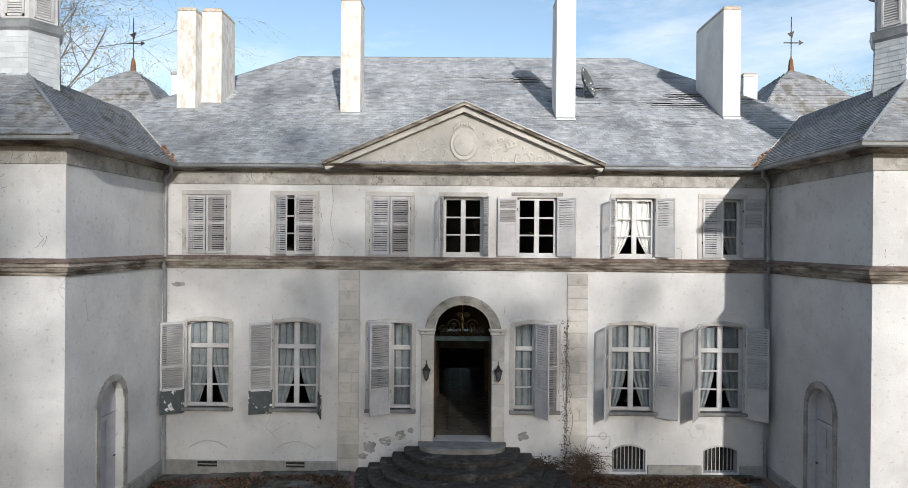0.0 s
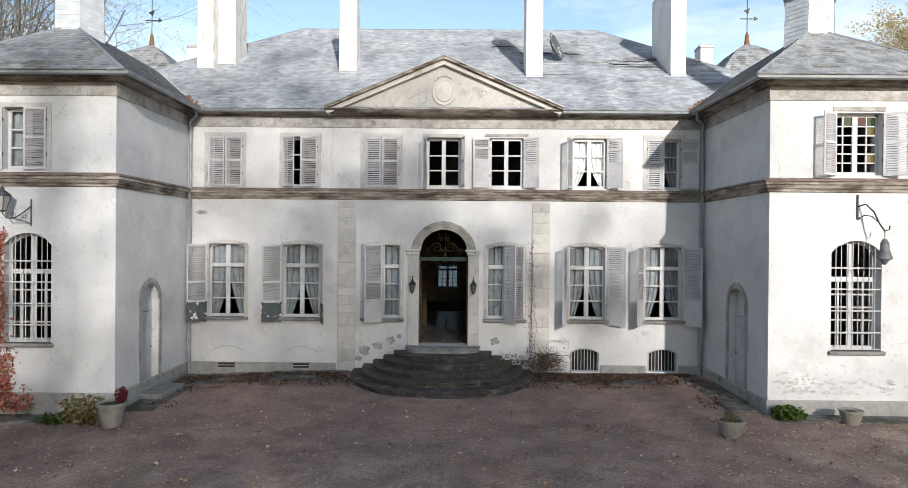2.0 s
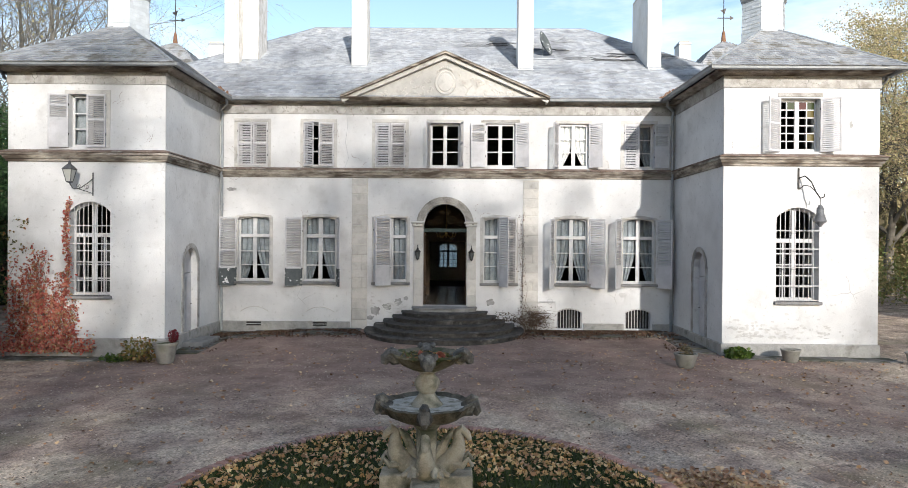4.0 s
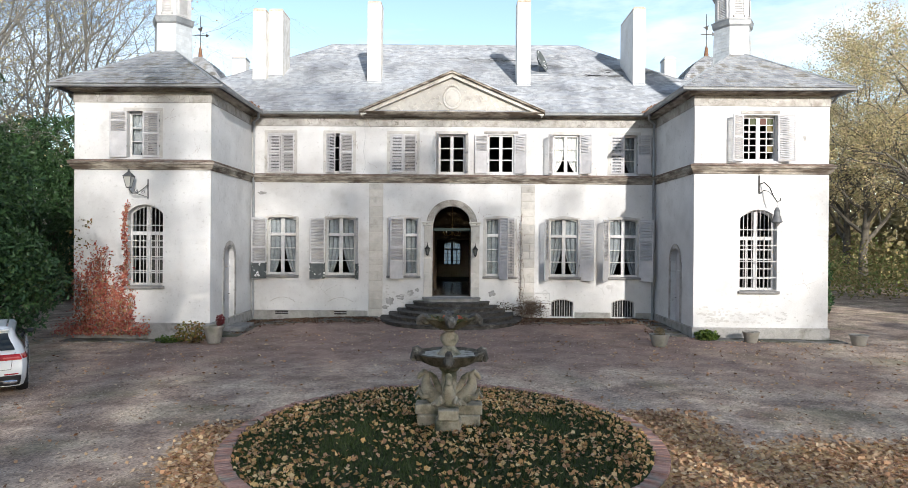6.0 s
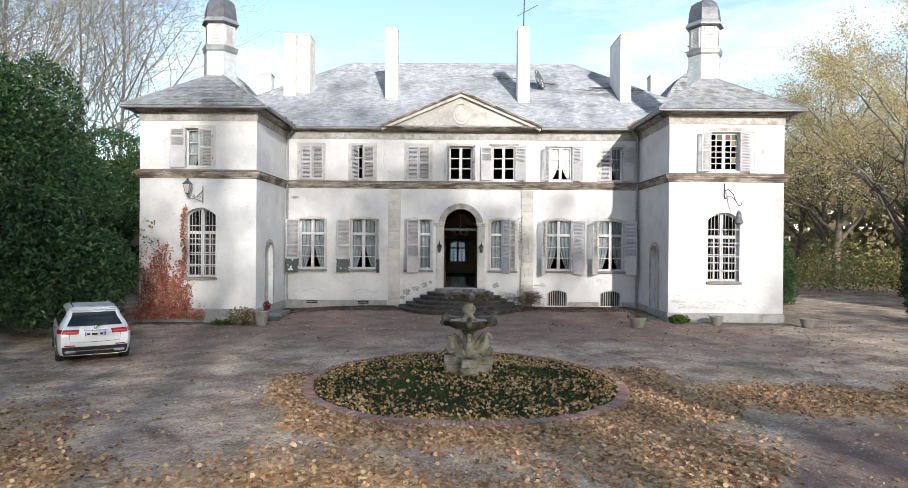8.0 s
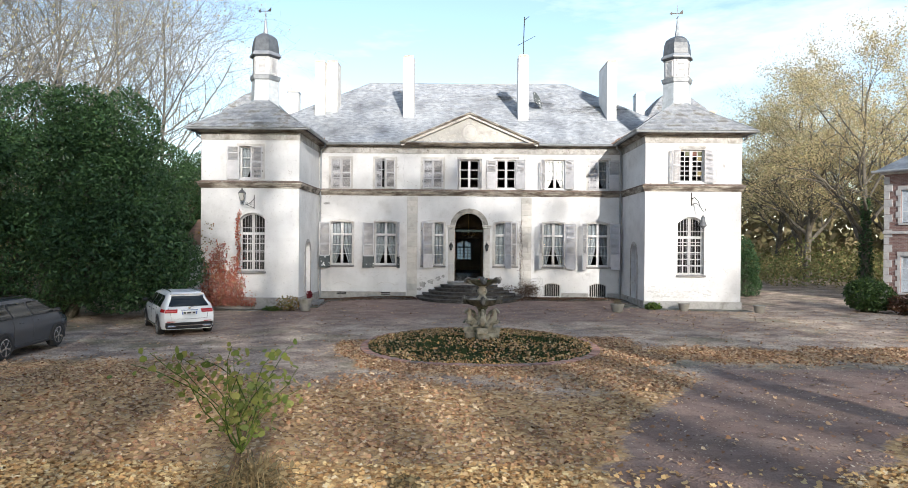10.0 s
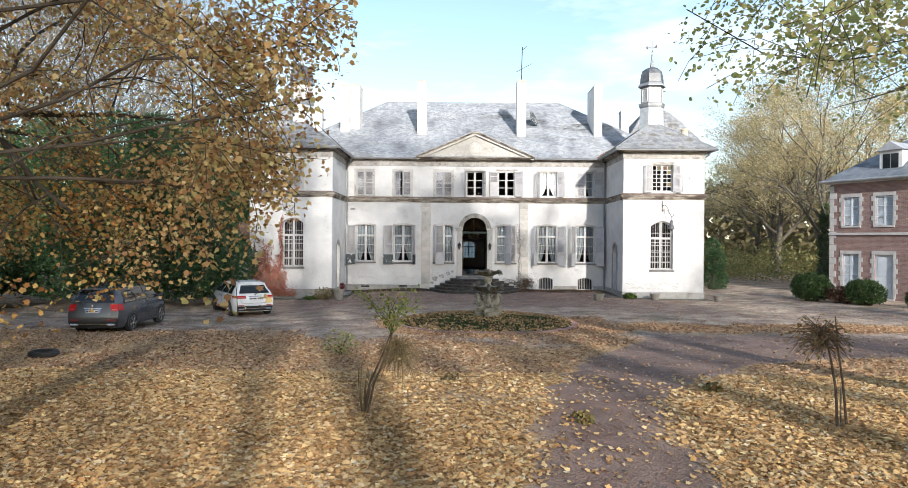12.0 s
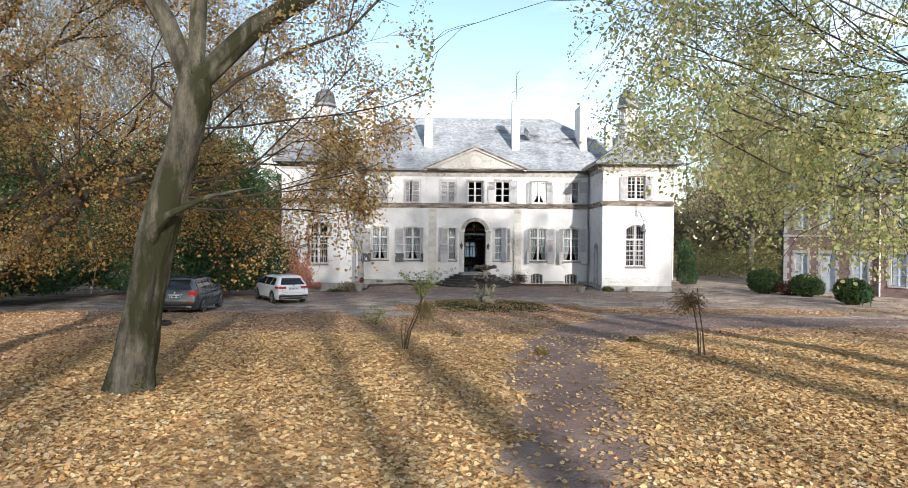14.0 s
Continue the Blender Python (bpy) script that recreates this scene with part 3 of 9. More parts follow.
def slate_field(a, b, c, d, seed, patches=0):
    """Slates laid in half-bonded courses over the quad a b (eave) c d (top); c, d may meet. patches: oblong repairs of proud slates."""
    a, b, c, d = Vector(a), Vector(b), Vector(c), Vector(d)
    r = random.Random(seed)
    n = (b - a).cross(d - a if (d - a).length > 0.1 else c - a).normalized()
    if n.z < 0:
        n = -n
    run = ((d + c) / 2 - (a + b) / 2).length
    rows = max(2, int(run / 0.16))
    full = (b - a).length
    mended = []
    for _ in range(patches):
        u0, i0 = r.uniform(0.46, 0.86) * full, int(r.triangular(0.05, 0.95, 0.7) * rows)
        mended.append((u0, u0 + r.uniform(0.6, 2.6), i0, i0 + r.choice((1, 2, 2, 3, 5)), r.uniform(0.012, 0.02)))
    v, f = [], []
    for i in range(rows):
        k0, k1 = i / rows, min(1.0, (i + 1.25) / rows)
        l0, r0, l1, r1 = a.lerp(d, k0), b.lerp(c, k0), a.lerp(d, k1), b.lerp(c, k1)
        w = (r0 - l0).length
        along = (r0 - l0).normalized()
        start = (l0 - a).dot(along)
        up = (l1 + r1) / 2 - (l0 + r0) / 2
        u = -0.11 * (i % 2) - start % 0.22
        sag = 0.004 * math.sin(i * 0.7 + seed)
        while u < w:
            ww = 0.22
            ua, ub = max(u, 0.0), min(u + ww - 0.007 + r.uniform(-0.003, 0.003), w)
            u += ww
            if ub - ua < 0.05:
                continue
            lift = r.uniform(0.030, 0.036)
            sk = r.uniform(-0.003, 0.003) + sag
            if r.random() < 0.012:
                sk, lift = r.uniform(-0.02, 0.03), 0.045
            for m0, m1, j0, j1, h in mended:
                if j0 <= i < j1 and m0 < start + ua < m1:
                    lift += h
            p0, p1 = l0 + along * ua + n * lift + up * (sk / 0.16), l0 + along * ub + n * lift + up * (sk / 0.16)
            # the upper edge follows the hips
            ta, tb = max(ua, (l1 - l0).dot(along)), min(ub, w + (r1 - r0).dot(along))
            if tb - ta < 0.01:
                ta = tb = (ua + ub) / 2
            q0, q1 = l0 + along * ta + up + n * 0.006, l0 + along * tb + up + n * 0.006
            m = len(v)
            v += [p0, p1, q1, q0, p0 - n * 0.026, p1 - n * 0.026]
            f += [(m, m + 1, m + 2, m + 3), (m + 4, m + 5, m + 1, m), (m + 4, m, m + 3), (m + 5, m + 2, m + 1)]
    s = Shape()
    s.v, s.f = [tuple(p) for p in v], f
    return s


# slates of the rear pavilions, tier by tier
for sx, (px, py) in ((-1, (-16.0, 13.2)), (1, (15.4, 12.4))):
    cover_ = Shape()
    for (h0, z0), (h1, z1) in zip(PAVILION, PAVILION[1:]):
        for q in range(4):
            m = Matrix.Translation((px, py, 0)) @ pose(0, 0, 0, 0, 0, 90 * q)
            fld = slate_field((-h0, -h0, z0), (h0, -h0, z0), (h1, -h1, z1), (-h1, -h1, z1), q + 20 + sx)
            fld.turned(m)
            cover_.add(fld.v, fld.f)
    tagged(part("slate_cover", cover_, SLATE_OLD, chateau), "overlapping grey slates in courses", kind="stuff")
tagged(part("slate_cover", slate_field(FL, FR, B, A, 1, 34), SLATE, chateau), "overlapping grey slates in courses", kind="stuff")
for sx in (-1, 1):
    x0, x1, xc = sx * (WC - WHALF), sx * (WC + WHALF), sx * WC
    tagged(part("slate_cover", slate_field((min(x0, x1), WEY, EAVE), (max(x0, x1), WEY, EAVE), (xc, WAY_, WTOP), (xc, WAY_, WTOP), 3 + sx), SLATE_OLD, chateau), "overlapping grey slates in courses", kind="stuff")
    tagged(part("slate_cover", slate_field((x0, WEY, EAVE), (x0, -0.5, EAVE), (xc, vy, WTOP), (xc, WAY_, WTOP), 6 + sx), SLATE_OLD, chateau), "overlapping grey slates in courses", kind="stuff")

# gutters and downpipes
GUT = [(0.30, 8.60), (0.33, 8.53), (0.41, 8.50), (0.49, 8.53), (0.51, 8.61), (0.49, 8.61), (0.46, 8.55), (0.34, 8.58)]
part("gutter", Shape().sweep([(o + 0.12, z) for o, z in GUT], [(-WX1, 3.0), (-WX1, WY), (-XI[-1], WY), (-XI[-1], -0.25)]), ZINC, chateau, "grey zinc gutter")
part("gutter", Shape().sweep([(o + 0.12, z) for o, z in GUT], [(XI[1], -0.25), (XI[1], WY), (WX1, WY), (WX1, 3.0)]), ZINC, chateau, "grey zinc gutter")
part("gutter", Shape().sweep([(o - 0.02, z) for o, z in GUT], [(-XI[-1] + 0.45, 0.0), (-3.86, 0.0)]), ZINC, chateau, "grey zinc gutter")
part("gutter", Shape().sweep([(o - 0.02, z) for o, z in GUT], [(3.86, 0.0), (XI[1] - 0.45, 0.0)]), ZINC, chateau, "grey zinc gutter")
for sx in (-1, 1):
    x = sx * (XI[sx] - 0.12)
    pipe = part("downpipe", Shape().tube([(sx * (XI[sx] - 0.42), -0.5, 8.55), (sx * (XI[sx] - 0.40), -0.42, 8.36), (x, -0.20, 8.22), (x, -0.12, 8.05), (x, -0.12, 6.0), (x, -0.22, 5.9), (x, -0.22, 5.75), (x, -0.12, 5.6), (x, -0.12, -0.15)], 0.055, 8), ZINC, chateau, "grey downpipe in the corner", smooth=True)
    for z in (7.6, 6.4, 4.6, 2.8, 0.95):
        part("collar", Shape().tube([(x, -0.12, z), (x, -0.12, z + 0.05)], 0.07, 8), ZINC, pipe)
    xo = sx * (WX1 + 0.08)
    part("downpipe", Shape().tube([(sx * (WX1 + 0.40), WY + 0.3, 8.5), (sx * (WX1 + 0.35), WY + 0.3, 8.35), (xo, WY + 0.3, 8.15), (xo, WY + 0.3, -0.3)], 0.05, 8), ZINC, chateau, smooth=True)


# chimneys
CHIMNEY_TOP = mat("stained_chimney_render", (0.50, 0.47, 0.43), (0.76, 0.75, 0.73), 0.3, 0.9, 0.5, fine=0.03, c=(0.44, 0.40, 0.345), cover=(0.51, 0.68), wear=0.28, grain=(1.6, 1.6, 0.6))
CHIMNEY_LIP = mat("weathered_chimney_lip", (0.34, 0.26, 0.19), (0.60, 0.55, 0.48), 0.1, 0.9, 0.6, fine=0.02)
def chimney(x0, y0, x1, y1, top, stained=False, under=None):
    base = min(roof_z(y0), RZ) - 0.6 if under is None else under
    c = part("chimney", Shape().block(x0, y0, base, x1, y1, top - 0.10, 0.012), CHIMNEY_TOP if stained else CHIMNEY, chateau, "tall white-rendered chimney stack with brown stains" if stained else "tall white-rendered chimney stack")
    part("chimney_lip", Shape().block(x0 - 0.004, y0 - 0.004, top - 0.10, x1 + 0.004, y1 + 0.004, top, 0.03), CHIMNEY_LIP, c, "rusty brown weathered lip")
    part("flashing", Shape().sweep([(0.003, -0.02), (0.06, -0.05), (0.06, 0.0), (0.003, 0.05)], [(x0, y0), (x1, y0)]).turned(Matrix.Translation((0, 0, roof_z(y0) + 0.05))) if under is None else Shape().block(x0 - 0.03, y0 - 0.03, top - 0.15, x1 + 0.03, y1 + 0.03, top - 0.05), ZINC, c)
    part("coping", Shape().block(x0 + 0.04, y0 + 0.04, top, x1 - 0.04, y1 - 0.04, top + 0.05, 0.02), PLINTH, c)
    return c


chimney(-9.52, 3.05, -8.90, 3.95, 14.15, True)
chimney(-8.897, 3.55, -8.22, 4.9, 14.30, True)
chimney(-4.05, 2.85, -3.40, 3.75, 14.45, True)
chimney(2.98, 2.55, 3.60, 3.55, 14.45)
chimney(8.42, 2.75, 8.99, 5.25, 14.20)
chimney(12.0, 9.6, 12.6, 10.4, 13.8, under=9.0)
chimney(-13.4, 11.5, -12.6, 12.3, 14.2, under=9.0)

# pediment with its carved arms
ped = part("pediment", Shape().add(((-3.62, -0.36, 8.62), (3.62, -0.36, 8.62), (0.0, -0.36, 10.14), (-3.62, 0.5, 8.62), (3.62, 0.5, 8.62), (0.0, 0.5, 10.14)), ((0, 1, 2), (3, 5, 4), (0, 3, 4, 1))), STONE, chateau, "carved stone pediment with a coat of arms")
for sx in (-1, 1):
    d = Vector((sx * 3.88, 0, -1.66)).normalized()
    n = Vector((-d.z * sx, 0, d.x * sx)) if sx > 0 else Vector((d.z, 0, -d.x))
    n = n if n.z > 0 else -n
    top, low = Vector((0, 0, 10.30)), Vector((sx * 3.90, 0, 8.63))
    for name, o0, o1, y0, material in (("raking_cornice", -0.20, -0.05, -0.52, STONE), ("raking_cornice", -0.05, 0.03, -0.64, CORNICE), ("raking_flashing", 0.03, 0.06, -0.68, ZINC)):
        s = Shape()
        pts = []
        for base in (top, low):
            for o in (o0, o1):
                q = base + n * o
                if base is top:
                    q = Vector((0, 0, top.z + o / n.z))
                pts += [(q.x, y0, q.z), (q.x, 0.3 if o0 < 0 else 4.0, q.z)]
        s.add(pts, ((0, 2, 6, 4), (1, 5, 7, 3), (0, 4, 5, 1), (2, 3, 7, 6), (4, 6, 7, 5), (0, 1, 3, 2)))
        part(name, s, material, ped)
part("pediment_sill", Shape().sweep([(0.003, 8.46), (0.40, 8.48), (0.50, 8.54), (0.58, 8.60), (0.58, 8.63), (0.003, 8.635)], [(-3.9, 0.0), (3.9, 0.0)]), CORNICE, ped)
relief = Shape()
relief.lathe([(0.36, 0.0), (0.40, 0.03), (0.37, 0.06), (0.30, 0.04), (0.27, 0.07), (0.0, 0.09)], 20).turned(Matrix.Translation((0, -0.36, 9.20)) @ pose(0, 0, 0, 90, 0, 0) @ Matrix.Diagonal((1, 1.15, 1, 1)))
for k in range(9):
    a = radians(50 + 10 * k)
    relief.block(0.42 * math.cos(a) - 0.03, -0.40, 9.25 + 0.52 * math.sin(a) - 0.05, 0.42 * math.cos(a) + 0.03, -0.358, 9.25 + 0.52 * math.sin(a) + 0.05, 0.01)
rr = random.Random(4)
for k in range(64):
    sx = 1 if k % 2 else -1
    u = rr.uniform(0.5, 2.6)
    hi = 10.0 - u * 0.43
    z = rr.uniform(8.72, max(8.76, hi - 0.15))
    pts, a = [], rr.uniform(0, 6.28)
    x, r0 = sx * u, rr.uniform(0.05, 0.12)
    for j in range(6):
        pts.append((x + r0 * (1 - j * 0.1) * math.cos(a + sx * j * 0.8), -0.365, z + r0 * (1 - j * 0.1) * math.sin(a + j * 0.8)))
    relief.tube(pts, [0.012, 0.022, 0.026, 0.026, 0.02, 0.01], 5)
tagged(part("relief", relief, STONE, ped), "carved oval shield, crown and foliage", kind="stuff")


# lantern turrets on the wings
def louvre_panel(w, h, n):
    s = Shape()
    s.box(-w / 2, -0.02, 0, -w / 2 + 0.05, 0.02, h).box(w / 2 - 0.05, -0.02, 0, w / 2, 0.02, h).box(-w / 2, -0.02, 0, w / 2, 0.02, 0.06).box(-w / 2, -0.02, h - 0.06, w / 2, 0.02, h)
    for k in range(n):
        z = 0.08 + (h - 0.16) * k / n
        s.add(((-w / 2 + 0.05, -0.015, z), (w / 2 - 0.05, -0.015, z), (w / 2 - 0.05, 0.02, z + 0.06), (-w / 2 + 0.05, 0.02, z + 0.06)), ((0, 1, 2, 3),))
    return s


LSLATE = mat("turret_slate_clad", (0.44, 0.475, 0.50), (0.58, 0.61, 0.63), 0.5, 0.5, 0.2, fine=0.03, per="island", spread=0.1)
DOME = mat("dark_dome_slate", (0.05, 0.058, 0.068), (0.12, 0.13, 0.145), 0.25, 0.45, 0.3, fine=0.03, spec=0.5)
for sx in (-1, 1):
    cx, cy = sx * 11.1, -2.0
    t = part("turret", Shape().lathe([(0.76, 9.9), (0.72, 11.62)], 6, (cx, cy, 0)), LSLATE, chateau, "six-sided slate-clad turret base")
    cl = Shape()
    r2 = random.Random(9 + sx)
    for side in range(6):
        m = Matrix.Translation((cx, cy, 0)) @ pose(0, 0, 0, 0, 0, 60 * side)
        z = 10.0
        while z < 11.6:
            rad = 0.76 - (z - 9.9) * 0.0233 + 0.006
            hw, ap = rad / 2, rad * 0.866
            u = -hw - r2.random() * 0.15
            while u < hw:
                w = r2.uniform(0.2, 0.26)
                a, b = max(u, -hw), min(u + w - 0.008, hw)
                u += w
                if b - a > 0.04:
                    o = r2.uniform(0.012, 0.02)
                    q = [m @ Vector(p) for p in ((a, -ap - o, z), (b, -ap - o, z), (b, -ap - 0.003, z + 0.15), (a, -ap - 0.003, z + 0.15), (a, -ap, z), (b, -ap, z))]
                    cl.add(q, ((0, 1, 2, 3), (4, 5, 1, 0)))
            z += 0.13
    tagged(part("cladding", cl, LSLATE, t), "pale grey slate cladding", kind="stuff")
    part("ledge", Shape().lathe([(0.74, 11.58), (0.80, 11.66), (0.83, 11.80), (0.85, 11.86), (0.68, 11.90)], 6, (cx, cy, 0)), ZINC, t)
    part("lantern_stage", Shape().lathe([(0.69, 11.88), (0.68, 12.90)], 6, (cx, cy, 0)), SASH, t, "white six-sided lantern with louvres")
    for k in range(6):
        ap = 0.69 * 0.866 + 0.012
        a = radians(60 * k - 90)
        part("louvre", louvre_panel(0.46, 0.86, 11), SASH, t, at=Matrix.Translation((cx + ap * math.cos(a), cy + ap * math.sin(a), 11.95)) @ pose(0, 0, 0, 0, 0, 60 * k))
    part("dome", Shape().lathe([(0.70, 12.84), (0.85, 12.93), (0.86, 12.98), (0.78, 13.10), (0.75, 13.16), (0.735, 13.40), (0.69, 13.72), (0.61, 13.95), (0.40, 14.10), (0.10, 14.22)], 6, (cx, cy, 0)), DOME, t, "dark slate bell-shaped dome")
    part("dome_skirt", Shape().lathe([(0.872, 12.93), (0.875, 12.985), (0.79, 13.10), (0.77, 13.13)], 6, (cx, cy, 0)), ZINC, t)
    fin = part("finial", Shape().lathe([(0.15, 14.16), (0.10, 14.5), (0.045, 14.95), (0.06, 15.0), (0.018, 15.05), (0.012, 15.9)], 8, (cx, cy, 0)), ZINC, t)
    part("vane", Shape().box(cx - 0.28, cy - 0.01, 15.42, cx + 0.28, cy + 0.01, 15.46).box(cx - 0.01, cy - 0.2, 15.2, cx + 0.01, cy + 0.2, 15.23).add(((cx - 0.28, cy, 15.56), (cx - 0.28, cy, 15.32), (cx - 0.42, cy, 15.44), (cx + 0.1, cy, 15.46), (cx + 0.3, cy, 15.66), (cx + 0.3, cy, 15.46)), ((0, 1, 2), (3, 4, 5))), IRON, fin)


# ---- windows, shutters and doors of the house ----
def window(o, y, cols=2, rows=3, fan=False, sill=True, bar=0.042, curtain=None, stile=0.085, mid=0.14, depth=0.16, tint=None, surround=0.0):
    """A casement window set in the opening o, its face `depth` behind the wall's face at y. fan: a fixed light over a transom."""
    x0, x1, z0, z1, rise = o
    yf = y + depth
    xm = (x0 + x1) / 2
    top = z1 - rise
    tr = z0 + (top - z0) * 0.70 if fan else None
    f = Shape()
    f.block(x0, yf, z0, x0 + stile, yf + 0.06, top, 0.008).block(x1 - stile, yf, z0, x1, yf + 0.06, top, 0.008)
    f.block(x0 + stile, yf, z0, x1 - stile, yf + 0.06, z0 + 0.10, 0.008)
    f.block(xm - mid / 2, yf - 0.015, z0 + 0.10, xm + mid / 2, yf + 0.05, z1 - 0.06, 0.01)
    n = 8
    for k in range(n):          # the head, arched or straight
        xa, xb = x0 + (x1 - x0) * k / n, x0 + (x1 - x0) * (k + 1) / n
        za, zb = arch_top(o, xa), arch_top(o, xb)
        f.add(((xa, yf, za - 0.08), (xb, yf, zb - 0.08), (xb, yf, zb), (xa, yf, za), (xa, yf + 0.06, za - 0.08), (xb, yf + 0.06, zb - 0.08), (xb, yf + 0.06, zb), (xa, yf + 0.06, za)),
              ((0, 1, 2, 3), (4, 7, 6, 5), (0, 4, 5, 1)))
        if rise > 0:
            f.quad((xa, yf, top - 0.001), (xb, yf, top - 0.001), (xb, yf, top - 0.001 + 0.0005), (xa, yf, top))
    if fan:
        f.block(x0 + stile, yf - 0.02, tr, x1 - stile, yf + 0.06, tr + 0.13, 0.015)
    lo, hi = z0 + 0.10, (tr if fan else z1 - 0.08)
    lights = []
    for s0, s1 in ((x0 + stile, xm - mid / 2), (xm + mid / 2, x1 - stile)):
        half = cols // 2
        for i in range(1, half):
            xx = s0 + (s1 - s0) * i / half
            f.box(xx - bar / 2, yf + 0.005, lo, xx + bar / 2, yf + 0.045, hi)
        for j in range(1, rows):
            zz = lo + (hi - lo) * j / rows
            f.box(s0, yf + 0.003, zz - bar / 2, s1, yf + 0.047, zz + bar / 2)
        for i in range(half):
            for j in range(rows):
                lights.append((s0 + (s1 - s0) * i / half, s0 + (s1 - s0) * (i + 1) / half, lo + (hi - lo) * j / rows, lo + (hi - lo) * (j + 1) / rows))
        if fan:
            lights.append((s0, s1, tr + 0.13, z1 - 0.05))
    w = part("window", f, SASH, chateau, "white-painted wooden casement window")
    for k, (a, b, c, d) in enumerate(lights):
        glass = GLASS if not tint or k not in tint else tint[k]
        p = part("pane", Shape().box(a, yf + 0.02, c, b, yf + 0.026, d), glass, w)
        p.visible_shadow = False
    if sill:
        part("sill", Shape().block(x0 - 0.07, y - 0.11, z0 - 0.10, x1 + 0.07, yf, z0, 0.015), SILL, w, "grey stone sill")
    if surround:
        for a, b, c, d in ((x0 - surround, x0 - 0.004, z0 - 0.02, z1), (x1 + 0.004, x1 + surround, z0 - 0.02, z1), (x0 - surround, x1 + surround, z1 + 0.004, z1 + surround)):
            part("surround", Shape().block(a, y - 0.025, c, b, y + 0.02, d, 0.006), PLINTH, w)
    if fan and surround < 0:
        # a thin stone frame that follows the head
        sw = -surround
        for a, b in ((x0 - sw, x0 - 0.003), (x1 + 0.003, x1 + sw)):
            part("surround", Shape().block(a, y - 0.014, z0 - 0.02, b, y + 0.02, top + 0.02, 0.004), PLINTH, w)
        hd_ = Shape()
        for k in range(n):
            xa, xb = x0 - sw + (x1 - x0 + 2 * sw) * k / n, x0 - sw + (x1 - x0 + 2 * sw) * (k + 1) / n
            ia, ib = min(max(xa, x0), x1), min(max(xb, x0), x1)
            za, zb = arch_top(o, ia) + 0.004, arch_top(o, ib) + 0.004
            hd_.add(((xa, y - 0.014, za), (xb, y - 0.014, zb), (xb, y - 0.014, zb + sw), (xa, y - 0.014, za + sw), (xa, y + 0.02, za), (xb, y + 0.02, zb), (xb, y + 0.02, zb + sw), (xa, y + 0.02, za + sw)),
                    ((0, 1, 2, 3), (0, 4, 5, 1), (3, 2, 6, 7)))
        part("surround", hd_.weld(), PLINTH, w)
    if curtain:
        kind, material = curtain
        for sx in (-1, 1):
            s = Shape()
            nz, nx = 14, 14
            yc = yf + 0.16
            for j in range(nz + 1):
                v = j / nz
                z = z1 - 0.04 - (z1 - z0 - 0.02) * v
                # drawn aside: the inner edge sweeps out to the jamb, lowest at the bottom
                pull = 0.0 if kind == "full" else max(0.0, (v - 0.30) / 0.70) ** 1.6 * (0.62 if kind == "tied" else 0.8)
                edge = (x1 - x0) / 2 * (1 - pull)
                for i in range(nx + 1):
                    u = i / nx
                    x = (x0 if sx < 0 else x1) - sx * (edge * u + 0.01)
                    s.v.append((x, yc + 0.035 * math.sin(u * 21 + sx + 1.5 * v) + 0.012 * math.sin(u * 47), z))
            for j in range(nz):
                for i in range(nx):
                    a = j * (nx + 1) + i
                    s.f.append((a, a + 1, a + nx + 2, a + nx + 1))
            part("curtain", s, material, w, "pale curtain hanging in folds", smooth=True)
    return w


SLAT_MESH = {}


def slat_mesh(w):
    key = round(w, 3)
    if key not in SLAT_MESH:
        s = Shape().add(((0, -0.016, -0.02), (w, -0.016, -0.02), (w, 0.014, 0.018), (0, 0.014, 0.018), (0, -0.010, -0.024), (w, -0.010, -0.024), (w, 0.020, 0.014), (0, 0.020, 0.014)),
                        ((0, 1, 2, 3), (7, 6, 5, 4), (0, 4, 5, 1), (3, 2, 6, 7), (0, 3, 7, 4), (1, 5, 6, 2)))
        SLAT_MESH[key] = s.mesh("slat", WHITE_PAINT)
    return SLAT_MESH[key]


